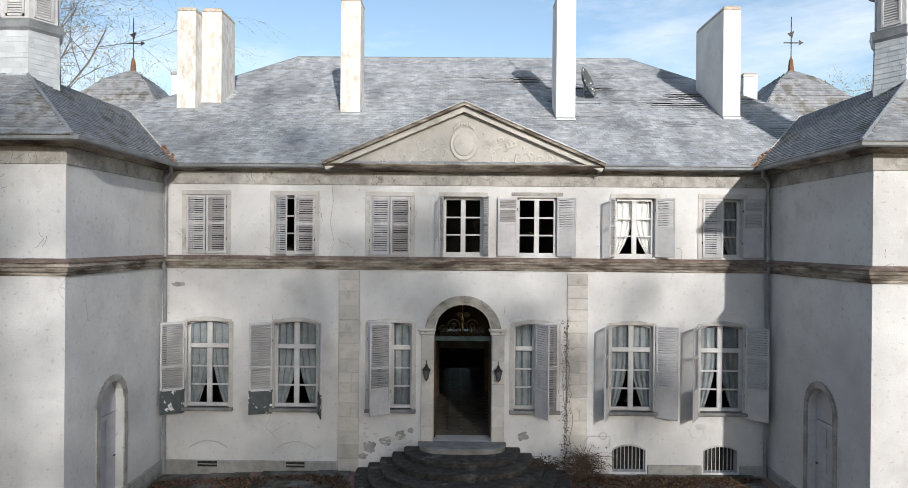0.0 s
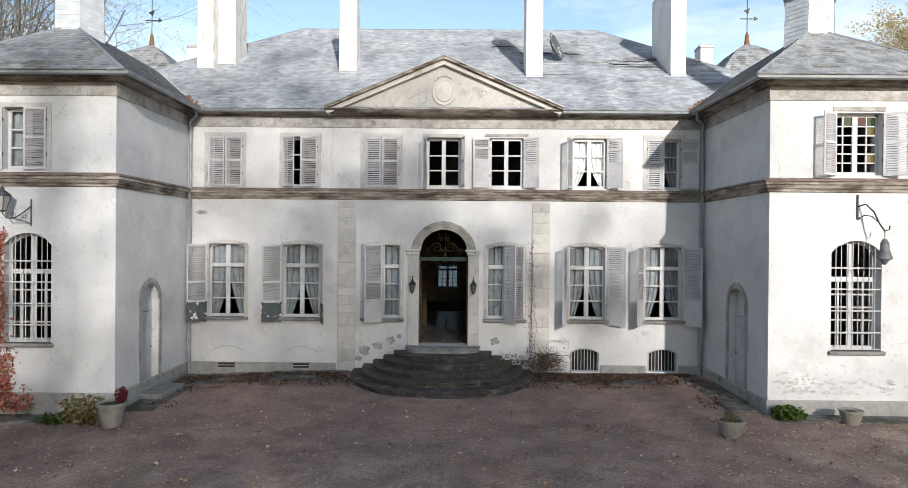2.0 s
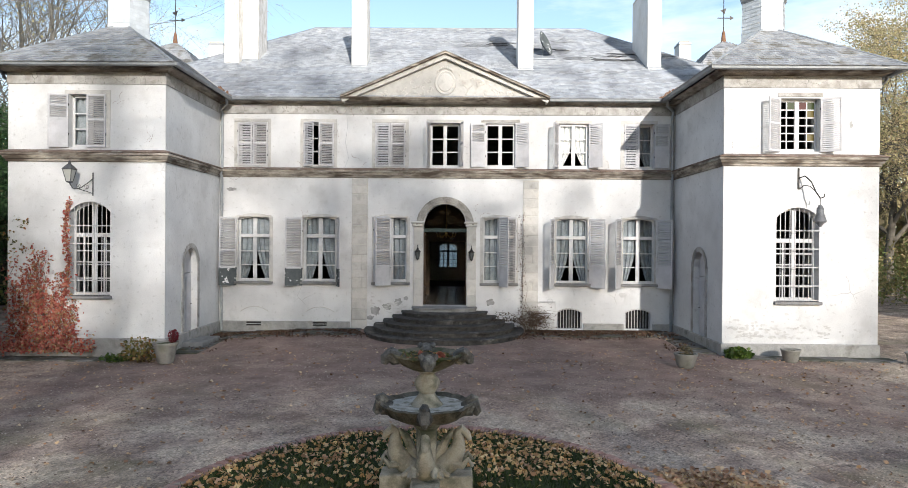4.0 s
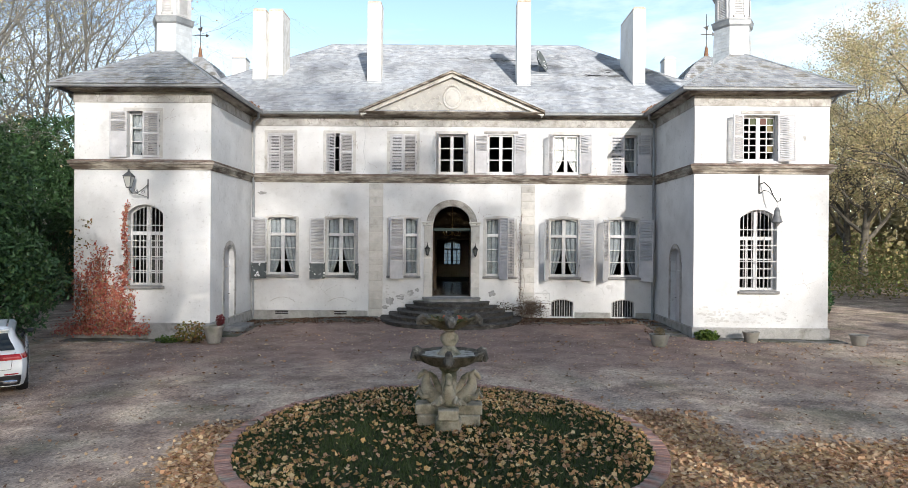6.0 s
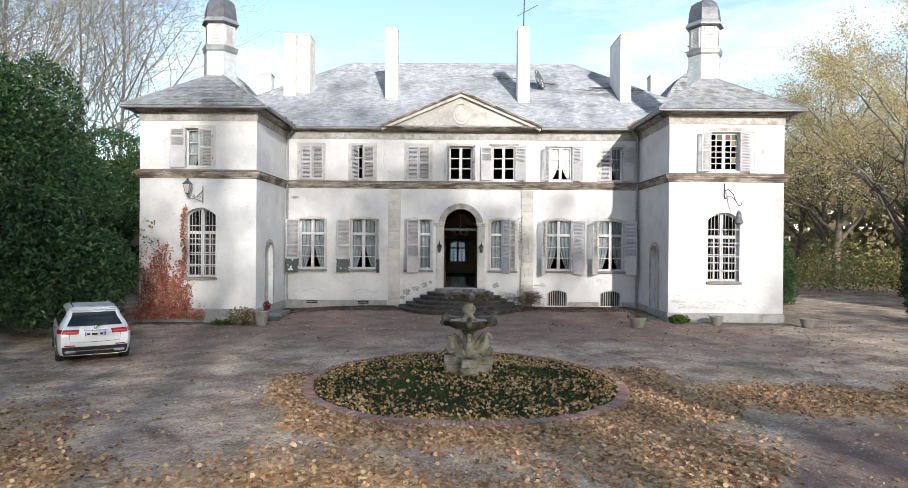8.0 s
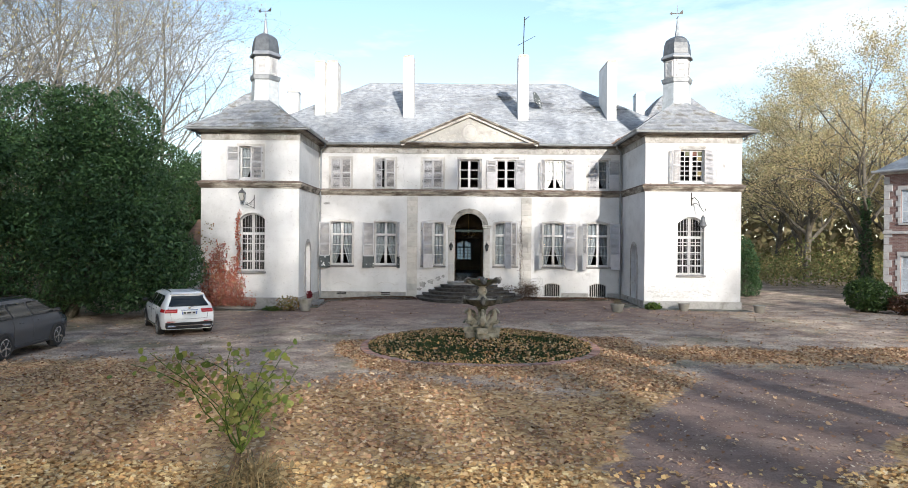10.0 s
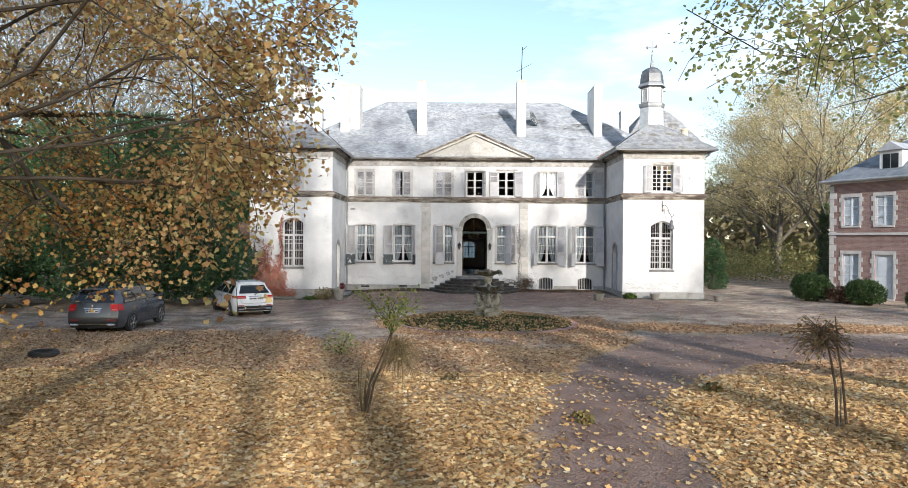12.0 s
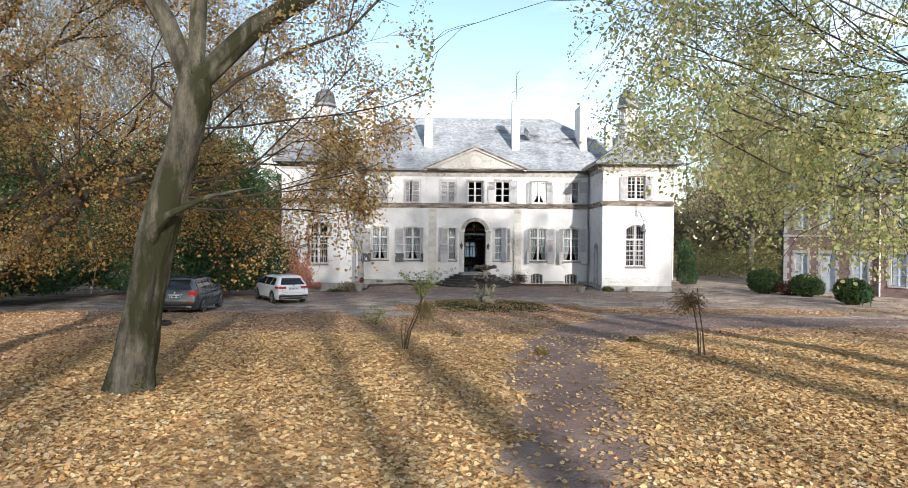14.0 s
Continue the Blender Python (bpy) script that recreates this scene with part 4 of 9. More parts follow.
def shutter(hinge_x, y, z0, h, w, sign, angle, solid=0.0, peeled=False, tilt_top=0.0):
    """A louvred leaf. sign: +1 extends to the right when shut. angle: 0 shut, 180 folded back on the wall. solid: share of the
    height that is a plain lower panel."""
    st, t = 0.055, 0.018
    s = Shape()
    s.block(0, -t, 0, st, t, h, 0.006).block(w - st, -t, 0, w, t, h - tilt_top, 0.006)
    zs = 0.06 + solid * h
    rails = [0.0, h * 0.5 if solid < 0.3 else zs + (h - zs) * 0.5, h - 0.07 - tilt_top]
    if solid:
        rails.insert(1, zs - 0.03)
    for z in rails:
        s.block(st - 0.01, -t + 0.002, z, w - st + 0.01, t - 0.002, z + 0.07, 0.006)
    m = Matrix.Translation((hinge_x, y, z0)) @ pose(0, 0, 0, 0, 0, -angle if sign > 0 else 180 + angle)
    ob = part("shutter", s, WHITE_PAINT, chateau, "white louvred wooden shutter with flaking paint", at=m)
    if solid:
        part("panel", Shape().block(st, -0.012, 0.06, w - st, 0.012, zs - 0.02, 0.004), PEELED if peeled else WHITE_PAINT, ob,
             "dark grey board with peeling white paint" if peeled else "")
        if peeled:
            part("stile_base", Shape().box(-0.002, -t - 0.003, 0.01, st, t + 0.003, zs).box(w - st, -t - 0.003, 0.01, w + 0.002, t + 0.003, zs).box(st, -t - 0.003, 0.01, w - st, t + 0.003, 0.07), PEELED, ob)
    me = slat_mesh(w - 2 * st + 0.02)
    bounds = sorted(rails)
    for a, b in zip(bounds, bounds[1:]):
        if solid and b <= zs:
            continue
        n = max(2, int((b - a - 0.07) / 0.062))
        for k in range(n):
            part("slat", me, None, ob, at=(st - 0.01, 0, a + 0.07 + (b - a - 0.07) * (k + 0.5) / n))
    for z in (0.25 * h, 0.8 * h):
        part("hinge", Shape().tube([(0, 0, z - 0.04), (0, 0, z + 0.04)], 0.016, 6), IRON, ob)
    return ob


UPY, LOWY = -0.035, -0.04
curtains = {5: ("open", LACE), 6: ("tied", CURTAIN)}
for k, o in enumerate(UP):
    window(o, 0.0, rows=3, curtain=curtains.get(k), surround=0.13 if k != 4 else 0.0, sill=False, depth=0.20 if k not in (4, 5) else 0.10)
part("lintel", Shape().block(UP[4][0] - 0.16, -0.03, 7.80, UP[4][1] + 0.16, 0.0, 7.90, 0.008), FRIEZE, chateau)
for k, o in enumerate(LOW):
    window(o, 0.0, rows=3, fan=True, curtain=("full" if k in (2, 3) else "tied", CURTAIN), depth=0.13, stile=0.115, mid=0.15, surround=-0.065)
UW, UH = 0.56, 1.66
for k, (la, ra) in {0: (4, 4), 1: (38, 18), 2: (4, 3), 3: (100, 104), 4: (172, 152), 5: (118, 146), 6: (6, 171)}.items():
    o = UP[k]
    shutter(o[0], UPY, o[2] + 0.01, UH, UW, 1, la, solid=0.0 if k != 4 else 0.52)
    shutter(o[1], UPY, o[2] + 0.01, UH, UW, -1, ra, solid=0.0 if k in (0, 1, 2, 3) else 0.45)
LH, LWD = 2.60, 0.64
for k, leaves in {0: ((1, 150, True),), 1: ((1, 163, True), (-1, 108, True)), 4: ((1, 112, False), (-1, 149, False)), 5: ((1, 122, False), (-1, 138, False))}.items():
    o = LOW[k]
    for sign, ang, peel in leaves:
        shutter(o[0] if sign > 0 else o[1], LOWY, o[2] - 0.16, LH, LWD, sign, ang, solid=0.30 if not peel else 0.24, peeled=peel)
# the narrow pair beside the door: one leaf shut, the other folded out from the middle
o = LOW[2]
shutter(o[0], -0.05, o[2] - 0.10, LH, LWD, 1, 3, solid=0.0)
shutter(o[0] + LWD + 0.02, -0.10, o[2] - 0.12, LH, LWD, -1, 32, solid=0.26)
o = LOW[3]
shutter(o[1], -0.05, o[2] - 0.10, LH, LWD, -1, 3, solid=0.0)
shutter(o[1] - LWD - 0.02, -0.10, o[2] - 0.12, LH, LWD, 1, 62, solid=0.26)

# wing windows
TINTS = [plain("red_pane", (0.06, 0.012, 0.01), 0.1), plain("green_pane", (0.03, 0.04, 0.015), 0.1), plain("amber_pane", (0.10, 0.08, 0.03), 0.1)]
window(WING_UP[1], WY, cols=4, rows=6, bar=0.03, stile=0.06, depth=0.20, sill=False, surround=0.0, tint={17: TINTS[0], 23: TINTS[1], 22: TINTS[2], 11: TINTS[1], 19: TINTS[2]})
part("lintel", Shape().block(10.34, WY - 0.03, 7.80, 11.72, WY, 7.92, 0.01), FRIEZE, chateau)
window(WING_UP[-1], WY, rows=3, curtain=("tied", CURTAIN), depth=0.18, sill=False, surround=0.13)
shutter(WING_UP[1][0], WY + UPY, 6.10, UH, 0.58, 1, 148)
shutter(WING_UP[1][1], WY + UPY, 6.10, UH, 0.58, -1, 150)
shutter(WING_UP[-1][0], WY + UPY, 6.10, UH, 0.60, 1, 172, solid=0.5)
shutter(WING_UP[-1][1], WY + UPY, 6.10, UH, 0.58, -1, 4)
for sx in (-1, 1):
    o = WING_LOW[sx]
    window(o, WY, cols=4, rows=5 if sx > 0 else 4, fan=True, bar=0.04, depth=0.26)
    grille = part("grille", Shape().tube([(o[0], WY + 0.05, o[2] + 0.03), (o[1], WY + 0.05, o[2] + 0.03)], 0.014, 6), GREY_BARS, chateau, "grey iron window grille")
    for k in range(1, 9):
        x = o[0] + (o[1] - o[0]) * k / 9
        part("bar", Shape().tube([(x, WY + 0.05, o[2]), (x, WY + 0.05, arch_top(o, x) - 0.01)], 0.012, 6), GREY_BARS, grille)
    for z in (1.98, 2.55, 3.12, 3.68):
        part("crossbar", Shape().block(o[0], WY + 0.02, z - 0.018, o[1], WY + 0.034, z + 0.018, 0.003), GREY_BARS, grille)

# cellar windows, blind arches and vents
# a near-black sheet behind the bars stands in for the unlit cellar
CELLAR_DARK = mat("cellar_darkness", (0.015, 0.015, 0.016), (0.04, 0.038, 0.036), 0.2, 0.9, 0.2)
for o in CELLAR:
    g = part("cellar_window", Shape().box(o[0], 0.25, o[2], o[1], 0.28, o[3]), CELLAR_DARK, chateau, "barred cellar window")
    for k in range(9):
        x = o[0] + 0.04 + (o[1] - o[0] - 0.08) * k / 8
        part("bar", Shape().tube([(x, 0.06, o[2]), (x, 0.06, arch_top(o, x))], 0.013, 6), GREY_BARS, g)
    ring = Shape()
    for k in range(8):
        xa, xb = o[0] + (o[1] - o[0]) * k / 8, o[0] + (o[1] - o[0]) * (k + 1) / 8
        ring.quad((xa, -0.006, arch_top(o, xa)), (xb, -0.006, arch_top(o, xb)), (xb, -0.006, arch_top(o, xb) + 0.05), (xa, -0.006, arch_top(o, xa) + 0.05))
    part("arch_line", ring, PLINTH, g)
for xc in (-7.22, -4.72):
    s = Shape()
    pts = [(xc - 0.54 + 1.08 * k / 12, -0.008, 0.55 + 0.19 * (1 - (k / 6 - 1) ** 2)) for k in range(13)]
    s.tube(pts, 0.014, 5)
    part("blind_arch", s, PLINTH, chateau)
for o in VENTS:
    # a solid black block stands in for the dark of the vent's opening
    v = part("vent", Shape().box(o[0], -0.072, o[2], o[1], -0.04, o[3]), IRON, chateau, "dark cellar vent")
    part("louvre", Shape().box(o[0], -0.085, (o[2] + o[3]) / 2 - 0.01, o[1], -0.073, (o[2] + o[3]) / 2 + 0.01), GREY_BARS, v)


# arched stone surrounds
def arch_ring(o, band, proud, place, z_from, n=16):
    """A ring of the arch round an opening with a round head, standing proud of the wall."""
    x0, x1, z0, z1, rise = o
    h = (x1 - x0) / 2
    r = (h * h + rise * rise) / (2 * rise)
    zc, xc = z1 - r, (x0 + x1) / 2
    a0 = math.acos(min(1.0, h / r))
    s = Shape()
    for b0, b1, p in band:
        ring = []
        for k in range(n + 1):
            a = math.pi - a0 - (math.pi - 2 * a0) * k / n
            for b in (b0, b1):
                ring.append((xc + (r + b) * math.cos(a), zc + (r + b) * math.sin(a)))
        for k in range(n):
            q = ring[2 * k], ring[2 * k + 1], ring[2 * k + 3], ring[2 * k + 2]
            vs = [place(u, -p, z) for u, z in q] + [place(u, 0.02, z) for u, z in q]
            s.add(vs, ((0, 1, 2, 3), (0, 4, 5, 1), (2, 6, 7, 3)) + (((3, 7, 4, 0),) if k == 0 else ()))
    return s.weld()


ARCH_STONE = mat("grey_arch_stone", (0.22, 0.21, 0.19), (0.42, 0.40, 0.37), 0.3, 0.9, 0.6, fine=0.02, c=(0.15, 0.14, 0.125), cover=(0.52, 0.70), wear=0.4)
entrance = part("entrance", arch_ring(DOOR, ((0.003, 0.10, 0.05), (0.10, 0.20, 0.09), (0.20, 0.27, 0.13)), 0.1, front, 3.9), ARCH_STONE, chateau, "arched stone doorway with moulded archivolt")
for x0, x1, sx in ((-1.16, -0.803, -1), (0.853, 1.21, 1)):
    z = 0.80
    for h in (0.42, 0.6, 0.62, 0.66, 0.72):
        part("stone_block", Shape().block(x0, -0.06, z + 0.003, x1, 0.0 - 0.003, z + h, 0.008), STONE, entrance)
        z += h
    part("impost", Shape().block(x0 - 0.10, -0.15, 3.94, x1 + 0.06, -0.003, 4.02, 0.02).block(x0 - 0.05, -0.11, 3.83, x1 + 0.03, -0.003, 3.94, 0.02), STONE, entrance)
GILT = mat("dull_gilt", (0.027, 0.018, 0.0081), (0.0675, 0.045, 0.018), 0.1, 0.6, 0.1, metal=0.3, fine=0.01)
FAN = Shape().block(-0.79, 0.20, 3.62, 0.84, 0.28, 3.76, 0.01)
fan = part("transom", FAN, mat("green_bronze", (0.018, 0.032, 0.030), (0.04, 0.065, 0.06), 0.2, 0.5, 0.1), entrance, "dark transom with iron scrolls")
for sx in (-1, 1):
    for r0, cx_, cz in ((0.20, 0.24, 4.06), (0.13, 0.56, 3.95), (0.09, 0.10, 4.36)):
        pts = [(0.025 + sx * (cx_ + r0 * (1 - k / 26) * math.cos(k * 0.42)), 0.24, cz + r0 * (1 - k / 26) * math.sin(k * 0.42)) for k in range(24)]
        part("scroll", Shape().tube(pts, 0.010, 5), GILT, fan, "gilt scroll")
part("fan_glass", Shape().add([(0.025 + 0.82 * math.cos(math.pi * k / 14), 0.26, 3.87 + 0.8 * math.sin(math.pi * k / 14)) for k in range(15)], (tuple(range(15)),)), GLASS, fan)
for sx, x in ((-1, -0.78), (1, 0.83)):
    leaf = part("door_leaf", Shape().block(x - 0.025, 0.30, 0.82, x + 0.025, 0.36, 3.6).block(x - 0.025, 0.98, 0.82, x + 0.025, 1.04, 3.6).block(x - 0.025, 0.36, 0.82, x + 0.025, 0.98, 1.5).block(x - 0.025, 0.36, 3.5, x + 0.025, 0.98, 3.6), DARK_WOOD, entrance, "brown wooden glazed door leaf standing open")
    part("pane", Shape().box(x - 0.004, 0.36, 1.5, x + 0.004, 0.98, 3.5), GLASS, leaf)
part("threshold", Shape().block(-0.79, 0.0, 0.72, 0.84, 0.58, 0.805, 0.008), PLINTH, entrance)
part("reveal", Shape().box(-1.0, 0.60, 0.8, -0.82, 1.4, 4.6).box(0.87, 0.60, 0.8, 1.05, 1.4, 4.6), DARK_WOOD, entrance)

for sx in (-1, 1):
    def side(u, d, z, sx=sx):
        return (sx * (XI[sx] + d), u, z)
    dd = part("side_door", arch_ring(SIDE_DOOR, ((0.003, 0.17, 0.03),), 0.03, side, 2.4), FRIEZE, chateau, "white panelled side door in an arched surround")
    for u in (SIDE_DOOR[0], SIDE_DOOR[1]):
        a, b = (u - 0.17, u - 0.003) if u < -2.7 else (u + 0.003, u + 0.17)
        x0, x1 = sorted((sx * (XI[sx] - 0.03), sx * (XI[sx] + 0.02)))
        part("jamb", Shape().block(x0, a, 0.0, x1, b, 2.47, 0.006), FRIEZE, dd)
    x0, x1 = sorted((sx * (XI[sx] + 0.20), sx * (XI[sx] + 0.25)))
    leaf = part("door_leaf", Shape().block(x0, SIDE_DOOR[0], -0.10, x1, SIDE_DOOR[1], 2.12, 0.008), WHITE_PAINT, dd)
    for a, b, c, d in ((0.10, 0.50, 0.20, 0.75), (0.62, 1.02, 0.20, 0.75), (0.10, 0.50, 0.9, 1.4), (0.62, 1.02, 0.9, 1.4), (0.10, 0.50, 1.52, 2.0), (0.62, 1.02, 1.52, 2.0)):
        xa, xb = sorted((sx * (XI[sx] + 0.185), sx * (XI[sx] + 0.20)))
        part("panel", Shape().block(xa, SIDE_DOOR[0] + a, c, xb, SIDE_DOOR[0] + b, d, 0.012), WHITE_PAINT, leaf)
    part("overpanel", Shape().box(x0, SIDE_DOOR[0], 2.14, x1, SIDE_DOOR[1], 2.98), WHITE_PAINT, dd)
    part("handle", Shape().tube([(sx * (XI[sx] + 0.19), SIDE_DOOR[1] - 0.12, 1.05), (sx * (XI[sx] + 0.14), SIDE_DOOR[1] - 0.12, 1.05), (sx * (XI[sx] + 0.14), SIDE_DOOR[1] - 0.22, 1.05)], 0.012, 6), IRON, leaf)
    xs0, xs1 = sorted((sx * (XI[sx] - 0.75), sx * (XI[sx] + 0.2)))
    part("door_step", Shape().block(xs0, -3.5, -0.5, xs1, -1.95, -0.11, 0.02), SILL, dd)

# the hall seen through the open door
hall = thing("hall_floor", "cream hall floor of square tiles, toned dark for the dim hall, with dark corner dots", "floor", kind="structure")
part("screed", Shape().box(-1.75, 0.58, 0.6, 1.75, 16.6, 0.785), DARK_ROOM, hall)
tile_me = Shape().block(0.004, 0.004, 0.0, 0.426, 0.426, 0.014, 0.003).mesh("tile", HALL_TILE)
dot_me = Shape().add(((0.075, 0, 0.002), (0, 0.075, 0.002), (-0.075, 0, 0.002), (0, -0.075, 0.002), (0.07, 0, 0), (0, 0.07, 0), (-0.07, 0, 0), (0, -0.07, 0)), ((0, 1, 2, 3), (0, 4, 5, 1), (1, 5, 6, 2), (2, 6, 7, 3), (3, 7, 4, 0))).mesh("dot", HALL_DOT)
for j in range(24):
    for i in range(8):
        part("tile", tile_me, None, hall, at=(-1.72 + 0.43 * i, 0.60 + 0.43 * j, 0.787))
        if i and j:
            part("dot", dot_me, None, hall, at=(-1.72 + 0.43 * i, 0.60 + 0.43 * j, 0.802))
gd = window(GARDEN_DOOR, 16.72, cols=4, rows=4, fan=True, sill=False, depth=0.05)
# added translucent sheet that turns the daylight in the far window pale
PALE_SHEET = plain("pale_sheet", (0.75, 0.78, 0.76), 0.9)
sheet_out = PALE_SHEET.node_tree.nodes["Material Output"]
sheet_glow = PALE_SHEET.node_tree.nodes.new("ShaderNodeBsdfTranslucent")
sheet_glow.inputs["Color"].default_value = (0.72, 0.78, 0.75, 1)
PALE_SHEET.node_tree.links.new(sheet_glow.outputs[0], sheet_out.inputs["Surface"])
sheet_ = Shape()
gx0, gx1, gz0, gz1 = GARDEN_DOOR[0] + 0.03, GARDEN_DOOR[1] - 0.03, GARDEN_DOOR[2] + 0.05, GARDEN_DOOR[3] - 0.05
for k in range(24):
    xa, xb = gx0 + (gx1 - gx0) * k / 24, gx0 + (gx1 - gx0) * (k + 1) / 24
    ya, yb = 16.87 + 0.02 * (k % 2), 16.87 + 0.02 * ((k + 1) % 2)
    sheet_.add(((xa, ya, gz0), (xb, yb, gz0), (xb, yb, gz1), (xa, ya, gz1)), ((0, 1, 2, 3),))
part("net_curtain", sheet_.weld(), PALE_SHEET, gd, "added pale translucent sheet behind the far window")
chand = thing("chandelier", "brass and crystal chandelier hanging in the hall", "lamp", (0.02, 2.6, 3.45))
BRASS = mat("aged_brass", (0.30, 0.20, 0.08), (0.45, 0.32, 0.14), 0.1, 0.35, 0.1, metal=0.9, fine=0.01)
CRYSTAL = plain("crystal", (0.95, 0.97, 1.0), 0.05, alpha_glass=True)
part("stem", Shape().lathe([(0.01, 2.1), (0.012, 0.6), (0.05, 0.5), (0.02, 0.4), (0.06, 0.15), (0.03, 0.0), (0.0, -0.1)], 10), BRASS, chand)
for k in range(8):
    a = 2 * math.pi * k / 8
    pts = [(0.05 * math.cos(a), 0.05 * math.sin(a), 0.1), (0.2 * math.cos(a), 0.2 * math.sin(a), -0.02), (0.36 * math.cos(a), 0.36 * math.sin(a), 0.02), (0.40 * math.cos(a), 0.40 * math.sin(a), 0.14)]
    arm = part("arm", Shape().tube(pts, 0.012, 6), BRASS, chand)
    part("candle", Shape().tube([(pts[3][0], pts[3][1], 0.14), (pts[3][0], pts[3][1], 0.26)], 0.014, 6), LACE, arm)
    dr = Shape()
    for j in range(5):
        c = Vector(pts[2]).lerp(Vector(pts[1]), j / 5)
        dr.lathe([(0.0, -0.09), (0.02, -0.06), (0.0, -0.02)], 6, (c.x, c.y, c.z - 0.03 * (j % 2)))
    part("drops", dr, CRYSTAL, arm, "crystal drops")

# the curved flight of steps before the door
steps = thing("stone_steps", "worn stone steps toned dark with shade, curving out from the front door", "steps", (0.025, 0.0, 0.0))
for k in range(6):
    a, b = (1.21, 0.72) if k == 0 else (1.27 + 0.335 * k, 0.80 + 0.54 * k)
    zt = 0.80 - 0.155 * k
    s = Shape()
    n = 26
    prof = [(0.0, zt), (0.035, zt - 0.015), (0.035, zt - 0.045), (0.0, zt - 0.06), (0.0, zt - 0.19)]
    ring = []
    for i in range(n + 1):
        t = math.pi * i / n
        # a flattened oval, nearly straight at the front of the landing
        e = 0.62 if k == 0 else 0.82
        cx_, sy_ = math.copysign(abs(math.cos(t)) ** e, math.cos(t)), abs(math.sin(t)) ** e
        w = 0.006 * math.sin(7 * t + k)
        ring.append([((a + o + w) * cx_, -(b + o + w) * sy_, z) for o, z in prof])
    m = len(prof)
    s.v = [p for r in ring for p in r]
    for i in range(n):
        for j in range(m - 1):
            s.f.append((i * m + j, (i + 1) * m + j, (i + 1) * m + j + 1, i * m + j + 1))
    s.f.append(tuple(i * m for i in range(n, -1, -1)))
    s.f.append((0, 1, 2, 3, 4) + (n * m + 4, n * m + 3, n * m + 2, n * m + 1, n * m))
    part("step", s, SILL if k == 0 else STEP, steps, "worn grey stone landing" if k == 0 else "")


# lamps on the walls
def sconce(x, z):
    t = thing("wall_lantern", "small black iron wall lantern beside the door", "lamp", (x, -0.06, z), group="door lanterns")
    part("bracket", Shape().tube([(0, 0, 0.10), (0, -0.06, 0.28), (0, -0.12, 0.33), (0, -0.16, 0.28)], 0.01, 6).block(-0.03, -0.012, 0.0, 0.03, 0.0, 0.2), IRON, t)
    body = part("cage", Shape().lathe([(0.055, -0.18), (0.10, 0.06), (0.115, 0.07)], 6, (0, -0.16, 0)), plain("smoked_glass", (0.10, 0.11, 0.11), 0.15), t, "smoked glass hexagonal lantern")
    for k in range(6):
        a = 2 * math.pi * k / 6
        part("rib", Shape().tube([(0.056 * math.cos(a), -0.16 + 0.056 * math.sin(a), -0.18), (0.102 * math.cos(a), -0.16 + 0.102 * math.sin(a), 0.06)], 0.008, 4), IRON, body)
    part("cap", Shape().lathe([(0.13, 0.06), (0.10, 0.10), (0.05, 0.15), (0.025, 0.22), (0.0, 0.28)], 8, (0, -0.16, 0)), IRON, t)
    part("base", Shape().lathe([(0.0, -0.26), (0.03, -0.22), (0.065, -0.18)], 8, (0, -0.16, 0)), IRON, t)


sconce(-1.0, 2.80)
sconce(1.03, 2.78)
# the hanging street-type lanterns of the wings
GREY_IRON = mat("grey_lamp_iron", (0.05, 0.052, 0.055), (0.13, 0.13, 0.135), 0.2, 0.5, 0.1, metal=0.3)
LAMP_PANE = plain("milky_lamp_glass", (0.42, 0.42, 0.39), 0.2)
lamp = thing("bracket_lantern", "old street lantern with milky panes on a scrolled wall bracket", "lamp", (-10.98, WY, 4.95))
lamp.scale = (0.9,) * 3


def scroll(cx_, cy_, cz_, r0, turns, start, sx):
    """A flat spiral in the plane that runs out from the wall."""
    n = int(turns * 14)
    return [(cx_ + 0.62 * sx * r0 * (1 - 0.8 * k / n) * math.cos(start + k * 2 * math.pi / 14), cy_ + 0.78 * r0 * (1 - 0.8 * k / n) * math.cos(start + k * 2 * math.pi / 14), cz_ + r0 * (1 - 0.8 * k / n) * math.sin(start + k * 2 * math.pi / 14)) for k in range(n + 1)]


part("bracket", Shape().block(0.16, -0.03, -0.38, 0.20, -0.003, 0.42, 0.005).tube([(0.18, -0.03, 0.20), (0.06, -0.18, 0.02), (-0.10, -0.34, -0.16), (-0.24, -0.45, -0.17), (-0.32, -0.51, -0.04), (-0.33, -0.52, 0.06)], 0.018, 6).tube([(0.18, -0.03, -0.30), (0.05, -0.18, -0.24), (-0.10, -0.34, -0.18)], 0.014, 6), GREY_IRON, lamp)
part("scroll", Shape().tube(scroll(0.06, -0.16, -0.08, 0.10, 1.6, 1.2, 1), 0.009, 5), GREY_IRON, lamp)
part("scroll", Shape().tube(scroll(-0.14, -0.36, -0.06, 0.09, 1.6, 4.2, 1), 0.009, 5), GREY_IRON, lamp)
hd = part("lantern", Shape().lathe([(0.10, 0.0), (0.205, 0.40)], 4, (-0.33, -0.53, 0.06), radians(45)), LAMP_PANE, lamp, "tapered four-sided lantern with milky panes")
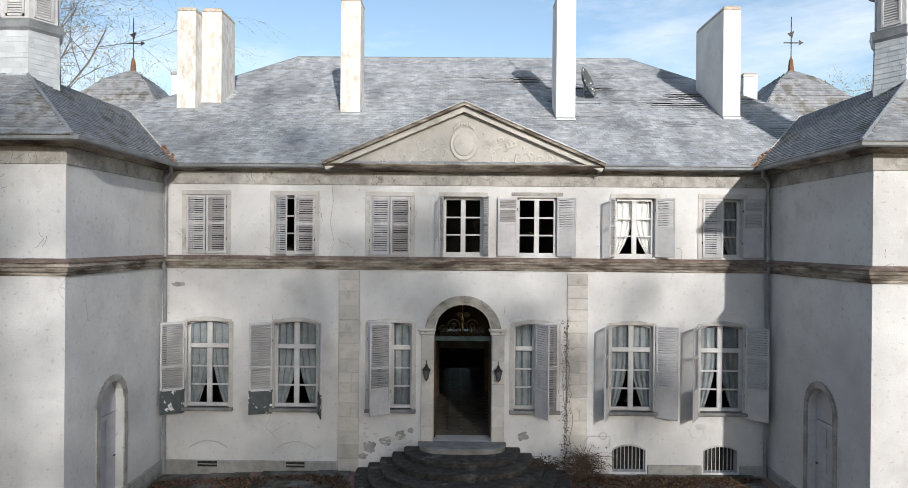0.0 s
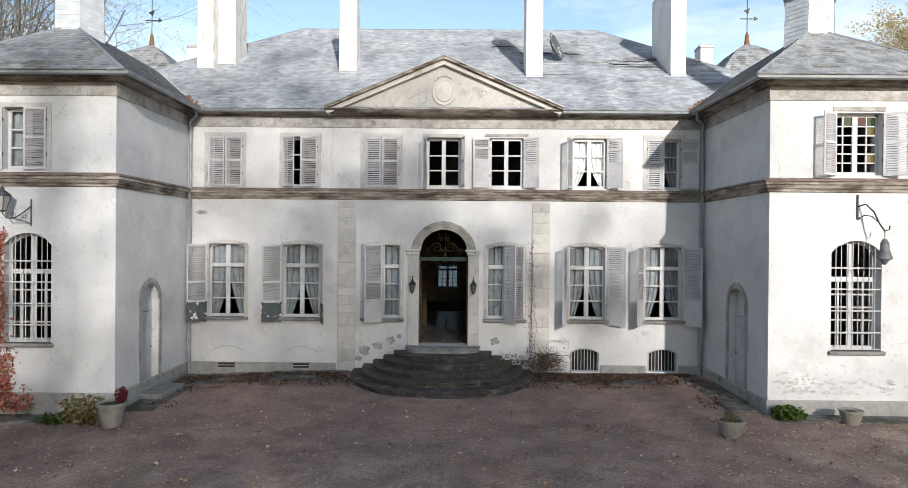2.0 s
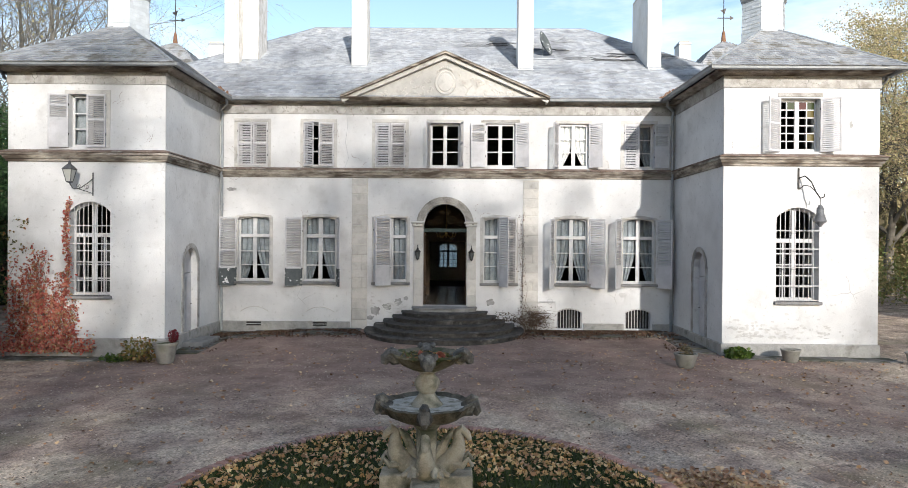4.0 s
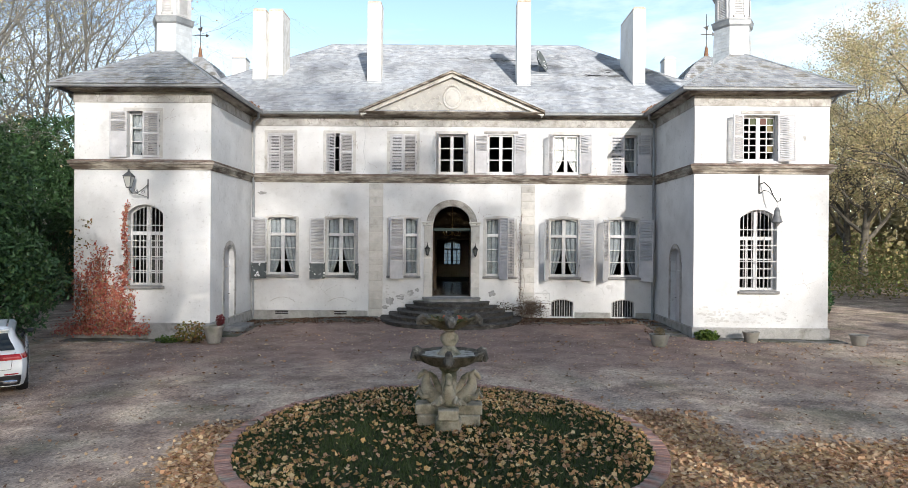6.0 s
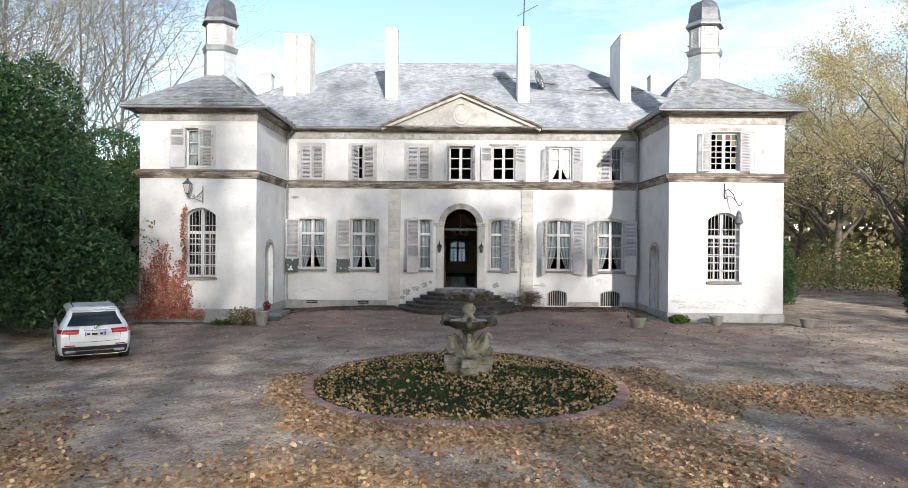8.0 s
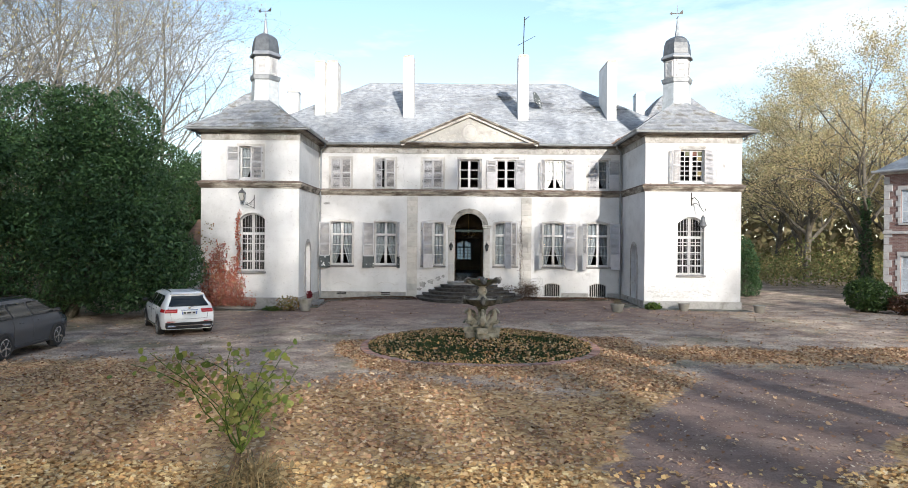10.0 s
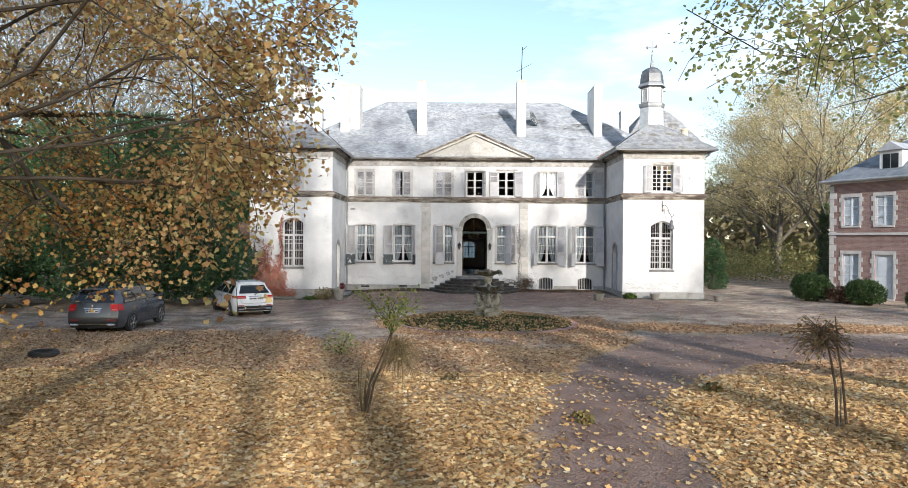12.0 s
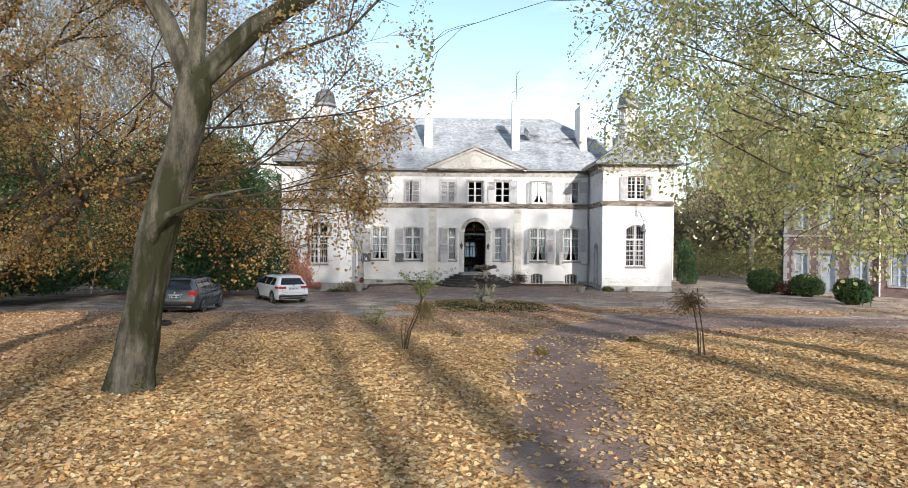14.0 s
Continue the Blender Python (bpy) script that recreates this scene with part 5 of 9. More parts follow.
part("hood", Shape().lathe([(0.235, 0.40), (0.24, 0.43), (0.13, 0.54), (0.05, 0.60), (0.06, 0.63), (0.015, 0.70)], 4, (-0.33, -0.53, 0.06), radians(45)), GREY_IRON, hd)
part("base", Shape().lathe([(0.02, -0.05), (0.11, -0.02), (0.115, 0.01)], 4, (-0.33, -0.53, 0.06), radians(45)), GREY_IRON, hd)
for k in range(4):
    a = radians(45 + 90 * k)
    part("rib", Shape().tube([(-0.33 + 0.10 * math.cos(a), -0.53 + 0.10 * math.sin(a), 0.06), (-0.33 + 0.21 * math.cos(a), -0.53 + 0.21 * math.sin(a), 0.46)], 0.014, 4), GREY_IRON, hd)
lamp = thing("bell_lantern", "dark scrolled iron bracket with a grey bell-shaped lantern", "lamp", (11.0, WY, 4.95))
part("bracket", Shape().block(-0.025, -0.03, 0.02, 0.025, -0.003, 0.66, 0.005).tube([(0.0, -0.04, 0.35), (0.10, -0.2, 0.40), (0.22, -0.35, 0.2), (0.30, -0.45, -0.1), (0.40, -0.52, -0.3), (0.50, -0.55, -0.26), (0.50, -0.55, -0.16)], 0.02, 6).tube([(0.0, -0.04, 0.0), (0.10, -0.15, 0.12), (0.2, -0.3, 0.08), (0.28, -0.42, -0.06)], 0.014, 6), IRON, lamp)
part("rod", Shape().tube([(0.40, -0.52, -0.3), (0.40, -0.52, -0.55)], 0.01, 5), IRON, lamp)
part("lantern", Shape().lathe([(0.05, -0.50), (0.07, -0.56), (0.10, -0.60), (0.11, -0.78), (0.17, -0.95), (0.19, -1.0), (0.10, -1.06), (0.03, -1.16)], 10, (0.40, -0.52, 0)), mat("grey_lamp_paint", (0.07, 0.073, 0.08), (0.17, 0.175, 0.185), 0.2, 0.5, 0.1), lamp, "grey bell-shaped lantern", smooth=True)
# dish and aerial on the roof
dish = thing("satellite_dish", "dark grey satellite dish on the slates", "dish", (4.2, 4.3, roof_z(4.3)))
part("bowl", Shape().lathe([(0.0, 0.0), (0.3, 0.05), (0.55, 0.18), (0.53, 0.19), (0.28, 0.07), (0.0, 0.02)], 18).turned(pose(0, 0, 0.55, 70, 0, 60)), PEELED, dish)
part("feed_arm", Shape().tube([(0, 0, 0.3), (0.9, -0.5, 0.75)], 0.02, 6).tube([(0, 0, -0.2), (0, 0, 0.6)], 0.03, 6), ZINC, dish)
part("plate", Shape().block(-0.5, -0.4, -0.12, 0.5, 0.1, -0.04, 0.02).turned(pose(0, 0, 0.1, 31, 0, 0)), ZINC, dish)
aerial = thing("television_aerial", "thin bent rooftop television aerial on a chimney", "aerial", (3.3, 3.0, 14.4))
part("mast", Shape().tube([(0, 0, -0.2), (0.02, 0, 1.2), (0.06, 0, 2.5)], 0.028, 6), IRON, aerial)
part("boom", Shape().tube([(-0.35, 0, 0.75), (0.75, 0, 1.35)], 0.014, 5).tube([(0.06, 0, 2.3), (0.35, 0, 2.55)], 0.02, 5), IRON, aerial)
for k in range(7):
    x = -0.3 + 0.16 * k
    part("element", Shape().tube([(x, -0.18, 0.78 + 0.087 * k), (x, 0.18, 0.78 + 0.087 * k)], 0.006, 4), ZINC, aerial)
flue = thing("flue_pipe", "buff clay flue pot behind the wing roof", "chimney pot", (15.0, 3.4, 8.8))
part("pot", Shape().lathe([(0.28, 0.0), (0.24, 2.3), (0.27, 2.35), (0.27, 2.45)], 12), mat("buff_clay", (0.45, 0.36, 0.26), (0.58, 0.50, 0.38), 0.3, 0.8, 0.1), flue)
part("hood", Shape().lathe([(0.6, 1.55), (0.62, 1.6), (0.3, 1.75)], 4, (0, 0, 0), radians(45)), RUST, flue)


# worn places: flaked plaster low on the walls and dead creeper traces round the windows
FLAKED = mat("flaked_plaster", (0.251, 0.247, 0.244), (0.356, 0.353, 0.35), 0.15, 0.95, 0.6, fine=0.02, c=(0.205, 0.201, 0.198), cover=(0.5, 0.65), wear=0.2)

CRUMBLED = mat("crumbled_plaster", (0.42, 0.415, 0.41), (0.56, 0.555, 0.55), 0.15, 0.95, 0.6, fine=0.02)


def flake(x, z, w, h, y, seed, material):
    """An uneven flaked patch, a little proud of the wall."""
    r = random.Random(seed)
    n = 26
    ring = []
    for k in range(n):
        a = 2 * math.pi * k / n
        q = 0.75 + 0.35 * noise.noise((math.cos(a) * 1.3 + seed, math.sin(a) * 1.3, seed)) + 0.22 * noise.noise((math.cos(a) * 4 + seed, math.sin(a) * 4, seed)) + r.uniform(-0.05, 0.05)
        ring.append((x + 0.5 * w * q * math.cos(a), y - 0.003, z + 0.5 * h * q * math.sin(a)))
    s = Shape()
    s.add([(x, y - 0.0035, z)] + ring, [(0, 1 + k, 1 + (k + 1) % n) for k in range(n)])
    part("flaked_patch", s, material, chateau, "flaked grey patch of plaster")


for k, (x, z, w, h, y) in enumerate(((-2.6, 0.62, 0.5, 0.42, 0), (-2.15, 0.78, 0.55, 0.3, 0), (-1.75, 0.95, 0.4, 0.3, 0), (-2.8, 0.35, 0.4, 0.2, 0), (-1.45, 1.1, 0.25, 0.2, 0), (12.6, 6.95, 0.16, 0.3, WY), (-8.1, 5.2, 0.5, 0.18, 0), (1.75, 0.95, 0.4, 0.3, 0))):
    flake(x, z, w, h, y, k + 3, FLAKED)
crumbs = Shape()
rc = random.Random(71)
for i_crumb in range(150):
    # small crumbled spots low on the east wing and beside the steps
    if rc.random() < 0.75:
        x, z, y = rc.triangular(8.8, 13.2, 9.4), 0.36 + abs(rc.gauss(0, 0.26)), WY
    else:
        x, z, y = rc.uniform(-2.9, -1.4), rc.gauss(0.62, 0.16) + 0.25 * (rc.random()), 0.0
    w, h, n = rc.uniform(0.04, 0.22), rc.uniform(0.03, 0.09), 9
    ring = [(x + 0.5 * w * (1 + rc.uniform(-0.45, 0.3)) * math.cos(2 * math.pi * k / n), y - 0.0045 - 0.00025 * i_crumb, z + 0.5 * h * (1 + rc.uniform(-0.45, 0.3)) * math.sin(2 * math.pi * k / n)) for k in range(n)]
    crumbs.add(ring, [tuple(range(n))])
tagged(part("crumbled_plaster", crumbs, CRUMBLED, chateau), "crumbled grey spots low on the plaster", kind="stuff")
tend = Shape()
r = random.Random(17)
for x, z, y in [(o[0] - 0.1, o[2] + 0.2, 0) for o in UP[:4]] + [(o[1] + 0.1, o[2] + 0.9, 0) for o in UP[:4]] + [(o[0] - 0.1, o[3] - 0.4, 0) for o in LOW[:3]] + [(-8.0, 5.25, 0), (-7.6, 6.1, 0), (-9.2, 6.2, WY), (-10.1, 7.2, WY), (-3.6, 8.1, 0), (9.0, 6.15, WY), (-5.7, 6.05, 0), (-3.3, 6.05, 0), (1.2, 4.3, 0), (3.1, 6.1, 0), (6.1, 6.05, 0)]:
    for _ in range(2):
        a, px_, pz_, pts = r.uniform(0.3, 2.8), x + r.uniform(-0.15, 0.15), z + r.uniform(-0.1, 0.3), []
        for j in range(r.randint(5, 11)):
            pts.append((px_, y - 0.035, pz_))
            a += r.gauss(0, 0.45)
            px_ += 0.055 * math.cos(a)
            pz_ += 0.055 * math.sin(a)
        tend.tube(pts, 0.003, 3, cap=False)
tagged(part("creeper_traces", tend, RUST), "dry brown creeper traces clinging to the walls", "creeper", kind="stuff")
cable = thing("wall_cable", "thin grey cable hanging down the wall", "cable")
part("cable", Shape().tube([(-3.75, -0.05, 8.3), (-3.70, -0.04, 7.6), (-3.78, -0.04, 7.0), (-3.66, -0.04, 6.4), (-3.80, -0.04, 6.05)], 0.006, 4), ZINC, cable)


# ---- ground ----
def smooth(a, b, x):
    k = max(0.0, min(1.0, (x - a) / (b - a)))
    return k * k * (3 - 2 * k)


LAWN_X, LAWN_Y, LAWN_R, LAWN_K = 0.10, -16.90, 3.46, 1.09    # a shade deeper than wide


def track_edges(y):
    """The bare track's west and east edge; it opens into the yard."""
    west = lerp_table(y, ((-60, -0.9), (-42, -0.45), (-37, -0.3), (-33, 0.05), (-30.8, 0.65), (-28.5, 1.4), (-26, 2.6), (-22.8, 4.8), (-21, 6.0)), False)
    east_ = lerp_table(y, ((-60, 0.8), (-42, 1.2), (-39.5, 1.6), (-37, 2.0), (-33, 2.6), (-31, 3.3), (-29, 4.9), (-27.2, 6.9), (-26, 9.5), (-24.5, 16.0), (-23, 40.0)), False)
    return west, east_


def on_track(x, y):
    """1 well inside the bare track, 0 outside."""
    if y > -21:
        return 0.0
    w, e = track_edges(y)
    x += 0.55 * noise.noise((x * 0.9, y * 0.9, 5.0)) + 0.35 * noise.noise((x * 2.7, y * 2.7, 6.0))
    return smooth(w - 0.35, w + 0.45, x) * smooth(e + 0.55, e - 0.5, x)


def litter(x, y):
    """How thickly fallen leaves lie, 0 to 1."""
    e = 1.6 * noise.noise((x * 0.22, y * 0.22, 11.0)) + 0.6 * noise.noise((x * 0.8, y * 0.8, 13.0))
    k = smooth(-3.5, 0.5, x)
    west_ = 4.5 * smooth(-4.0, -8.5, x)
    d = smooth(-21.5 + 3.5 * k + west_, -26.5 + k + 0.8 * west_, y + e) * 0.95
    d = max(d, 0.55 * smooth(11.0, 15.0, x) * smooth(-9.0, -14.0, y + e))
    if x > 3:
        d *= 0.22 + 0.78 * max(smooth(-24.5, -27.5, y + 0.6 * e), smooth(6.5, 3.0, x))
    d *= 1 - 0.88 * on_track(x, y)
    r = math.hypot(x - LAWN_X, (y - LAWN_Y) / LAWN_K)
    if r < 6.5 and y < -15 and x > -3.2:
        d = max(d, 0.9 * smooth(6.2, 3.9, r))
    elif r < 5 and y < -16:
        d = max(d, 0.8 * smooth(4.9, 3.9, r))
    # a drift that runs from the lawn to the east
    drift = y - (-19.0 + 0.16 * (x - 4)) + e
    if x > 3:
        d = max(d, 0.85 * math.exp(-(drift / 1.3) ** 2) * smooth(40, 12, x))
    # fewer leaves before the lawn: bare gravel, darker also for the shade lying there
    d *= 1 - 0.72 * math.exp(-((x + 0.5) / 2.3) ** 2 - ((y + 23.2 + 0.5 * e) / 1.25) ** 2)
    d = max(d, 0.035 + 0.05 * smooth(0, 10, x))
    n = noise.noise((x * 0.30, y * 0.30, 7.0)) + 0.5 * noise.noise((x * 0.9, y * 0.9, 2.0))
    return max(0.0, min(1.0, d * (1 + 0.7 * n)))


GROUND = bpy.data.materials.new("gravel_with_litter")
GROUND.use_nodes = True
gt = GROUND.node_tree
gp = gt.nodes["Principled BSDF"]
gp.inputs["Roughness"].default_value, gp.inputs["Specular IOR Level"].default_value = 0.95, 0.15
g_geo = gt.nodes.new("ShaderNodeNewGeometry")


def g_noise(scale, detail=4.0, rough=0.6):
    n_ = gt.nodes.new("ShaderNodeTexNoise")
    n_.inputs["Scale"].default_value, n_.inputs["Detail"].default_value, n_.inputs["Roughness"].default_value = scale, detail, rough
    gt.links.new(g_geo.outputs["Position"], n_.inputs["Vector"])
    return n_.outputs["Fac"]


def g_ramp(fac, stops):
    r_ = gt.nodes.new("ShaderNodeValToRGB")
    els = r_.color_ramp.elements
    while len(els) < len(stops):
        els.new(0.5)
    for e, (p_, c_) in zip(els, stops):
        e.position, e.color = p_, (*c_, 1)
    gt.links.new(fac, r_.inputs["Fac"])
    return r_.outputs["Color"]


def g_mix(fac, a, b):
    m_ = gt.nodes.new("ShaderNodeMix")
    m_.data_type = "RGBA"
    for k_, v_ in (("Factor", fac), ("A", a), ("B", b)):
        gt.links.new(v_, m_.inputs[k_])
    return m_.outputs["Result"]


g_vor = gt.nodes.new("ShaderNodeTexVoronoi")
g_vor.inputs["Scale"].default_value = 30.0
gt.links.new(g_geo.outputs["Position"], g_vor.inputs["Vector"])
gravel = g_ramp(g_noise(0.95, 0.95, 0.802), ((0.30, (0.23, 0.171, 0.142)), (0.50, (0.384, 0.301, 0.245)), (0.70, (0.525, 0.431, 0.336))))
speck = g_ramp(g_vor.outputs["Color"], ((0.0, (0.45, 0.45, 0.45)), (0.5, (0.97, 0.97, 0.97)), (1.0, (1.5, 1.48, 1.44))))
mul = gt.nodes.new("ShaderNodeMix")
mul.data_type, mul.blend_type = "RGBA", "MULTIPLY"
mul.inputs["Factor"].default_value = 0.8
g_v2 = gt.nodes.new("ShaderNodeTexVoronoi")
g_v2.inputs["Scale"].default_value = 8.0
gt.links.new(g_geo.outputs["Position"], g_v2.inputs["Vector"])
clod = g_ramp(g_v2.outputs["Color"], ((0.0, (0.62, 0.60, 0.58)), (0.5, (1.0, 1.0, 1.0)), (1.0, (1.35, 1.32, 1.26))))
mul2 = gt.nodes.new("ShaderNodeMix")
mul2.data_type, mul2.blend_type = "RGBA", "MULTIPLY"
mul2.inputs["Factor"].default_value = 0.7
gt.links.new(gravel, mul2.inputs["A"])
gt.links.new(clod, mul2.inputs["B"])
gt.links.new(mul2.outputs["Result"], mul.inputs["A"])
gt.links.new(speck, mul.inputs["B"])
moss = g_ramp(g_noise(0.42, 5.0), ((0.52, (0.0, 0.0, 0.0)), (0.70, (0.6, 0.6, 0.6))))
green = g_ramp(g_noise(9.0), ((0.3, (0.10, 0.105, 0.05)), (0.7, (0.20, 0.19, 0.10))))
red_grit = g_ramp(g_noise(1.6, 8.0), ((0.3, (0.14, 0.0874, 0.0739)), (0.7, (0.263, 0.177, 0.151))))
g_red = gt.nodes.new("ShaderNodeAttribute")
g_red.attribute_name = "red_grit"
base = g_mix(g_red.outputs["Fac"], g_mix(moss, mul.outputs["Result"], green), red_grit)
g_vl = gt.nodes.new("ShaderNodeTexVoronoi")
g_vl.inputs["Scale"].default_value = 11.0
gt.links.new(g_geo.outputs["Position"], g_vl.inputs["Vector"])
leafy = g_ramp(g_vl.outputs["Color"], ((0.1, (0.287, 0.175, 0.085)), (0.4, (0.425, 0.266, 0.13)), (0.7, (0.552, 0.367, 0.18)), (1.0, (0.655, 0.475, 0.26))))
g_att = gt.nodes.new("ShaderNodeAttribute")
g_att.attribute_name = "litter"
cover = gt.nodes.new("ShaderNodeMath")
cover.operation = "MULTIPLY_ADD"
gt.links.new(g_noise(7.0, 6.0), cover.inputs[0])
cover.inputs[1].default_value = 0.9
gt.links.new(g_att.outputs["Fac"], cover.inputs[2])
lmask = g_ramp(cover.outputs[0], ((0.72, (0, 0, 0)), (1.25, (1, 1, 1))))
gt.links.new(g_mix(lmask, base, leafy), gp.inputs["Base Color"])
g_b = gt.nodes.new("ShaderNodeBump")
g_b.inputs["Strength"].default_value, g_b.inputs["Distance"].default_value = 0.6, 0.02
gt.links.new(g_vor.outputs["Distance"], g_b.inputs["Height"])
gt.links.new(g_b.outputs["Normal"], gp.inputs["Normal"])

gs = Shape()
xs = [-900, -300, -140, -90, -65, -50] + [-40 + 0.5 * k for k in range(161)] + [50, 65, 90, 140, 300, 900]
ys = [-900, -300, -140, -95, -75] + [-62 + 0.5 * k for k in range(157)] + [24, 35, 50, 80, 140, 300, 900]
att = []
for y in ys:
    for x in xs:
        gs.v.append((x, y, ground_z(x, y)))
        att.append(litter(x, y))
n = len(xs)
for j in range(len(ys) - 1):
    for i in range(n - 1):
        gs.f.append((j * n + i, j * n + i + 1, (j + 1) * n + i + 1, (j + 1) * n + i))
g_me = gs.mesh("ground", GROUND, smooth=True)
la = g_me.attributes.new("litter", "FLOAT", "POINT")
la.data.foreach_set("value", att)
# the finer red grit before the house
ra_ = g_me.attributes.new("red_grit", "FLOAT", "POINT")
ra_.data.foreach_set("value", [0.75 * smooth(-15.0, -7.0, y + 3.0 * noise.noise((x * 0.2, y * 0.2, 3.0)) + 1.2 * noise.noise((x * 0.7, y * 0.7, 6.0))) * smooth(13.0, 9.0, abs(x)) + 0.8 * on_track(x, y) for y in ys for x in xs])
tagged(part("ground", g_me, None), "mauve-brown gravel yard with drifts of fallen leaves", "ground", kind="structure")

# paved strip along the foot of the walls
PAVE = mat("dark_paving", (0.09, 0.085, 0.08), (0.19, 0.18, 0.17), 0.4, 0.9, 0.6, fine=0.02, c=(0.06, 0.06, 0.04), cover=(0.45, 0.6), wear=0.5, per="object", spread=0.15)
pav = thing("paving_strip", "dark worn stone paving along the house front", "paving", kind="structure")
pr = random.Random(12)
for (xa, xb) in ((-8.5, -3.1), (3.2, 8.5)):
    x = xa
    while x < xb - 0.3:
        w = min(pr.uniform(0.55, 1.0), xb - x)
        for y0 in (-0.85, -1.65):
            z = ground_z(x, y0)
            part("slab", Shape().block(x + 0.012, y0 + 0.012, z - 0.1, x + w - 0.012, y0 + 0.78, z + 0.035 + pr.uniform(0, 0.012), 0.01), PAVE, pav)
        x += w
for sx in (-1, 1):
    y = WY + 0.1
    while y < -1.8:
        w = pr.uniform(0.6, 1.0)
        a, b = sorted((sx * (XI[sx] - 0.1), sx * (XI[sx] - 0.95)))
        z = ground_z(sx * 8.0, y)
        part("slab", Shape().block(a, y + 0.012, z - 0.1, b, y + w - 0.012, z + 0.04 + pr.uniform(0, 0.01), 0.01), PAVE, pav)
        y += w
    x = WX0 + 0.1
    while x < WX1:
        w = pr.uniform(0.7, 1.2)
        a, b = sorted((sx * x, sx * min(x + w - 0.02, WX1 + 0.3)))
        z = ground_z((a + b) / 2, WY - 0.5)
        part("slab", Shape().block(a, WY - 0.75, z - 0.1, b, WY - 0.07, z + 0.03 + pr.uniform(0, 0.01), 0.01), PAVE, pav)
        x += w

# the round lawn: a low mound inside a brick kerb
LAWN = mat("lawn_soil", (0.020, 0.026, 0.010), (0.05, 0.06, 0.022), 0.5, 0.95, 0.8, fine=0.03)


def lawn_z(x, y):
    r = math.hypot(x - LAWN_X, (y - LAWN_Y) / LAWN_K)
    return -0.17 + 0.20 * (1 - smooth(0.0, LAWN_R, r)) + 0.02 * noise.noise((x * 2, y * 2, 5))


ls = Shape()
nr, na = 14, 56
ls.v.append((LAWN_X, LAWN_Y, lawn_z(LAWN_X, LAWN_Y)))
for i in range(1, nr + 1):
    for k in range(na):
        a = 2 * math.pi * k / na
        x, y = LAWN_X + LAWN_R * i / nr * math.cos(a), LAWN_Y + LAWN_K * LAWN_R * i / nr * math.sin(a)
        ls.v.append((x, y, lawn_z(x, y)))
for k in range(na):
    ls.f.append((0, 1 + k, 1 + (k + 1) % na))
for i in range(nr - 1):
    for k in range(na):
        a, b = 1 + i * na + k, 1 + i * na + (k + 1) % na
        ls.f.append((a, a + na, b + na, b))
tagged(part("lawn", ls, LAWN, smooth=True), "round lawn bed of dark grass round the fountain", "lawn", kind="structure")
KERB = mat("kerb_brick", (0.24, 0.125, 0.10), (0.38, 0.24, 0.20), 0.2, 0.9, 0.4, fine=0.01, c=(0.22, 0.20, 0.17), cover=(0.52, 0.68), wear=0.4, per="object", spread=0.25)
kerb = thing("lawn_kerb", "ring of weathered red bricks edging the round lawn", "kerb", (LAWN_X, LAWN_Y, 0))
brick_me = Shape().block(-0.125, -0.036, -0.12, 0.125, 0.036, 0.0, 0.008).mesh("brick", KERB)
NB = 288
for k in range(NB):
    a = 2 * math.pi * k / NB
    x, y = LAWN_R + 0.12, 0
    gx, gy = LAWN_X + x * math.cos(a), LAWN_Y + LAWN_K * x * math.sin(a)
    part("brick", brick_me, None, kerb, at=pose(x * math.cos(a), LAWN_K * x * math.sin(a), ground_z(gx, gy) + 0.045 + pr.uniform(-0.012, 0.012), pr.uniform(-2, 2), pr.uniform(-2, 2), math.degrees(a) + pr.uniform(-1.5, 1.5)))


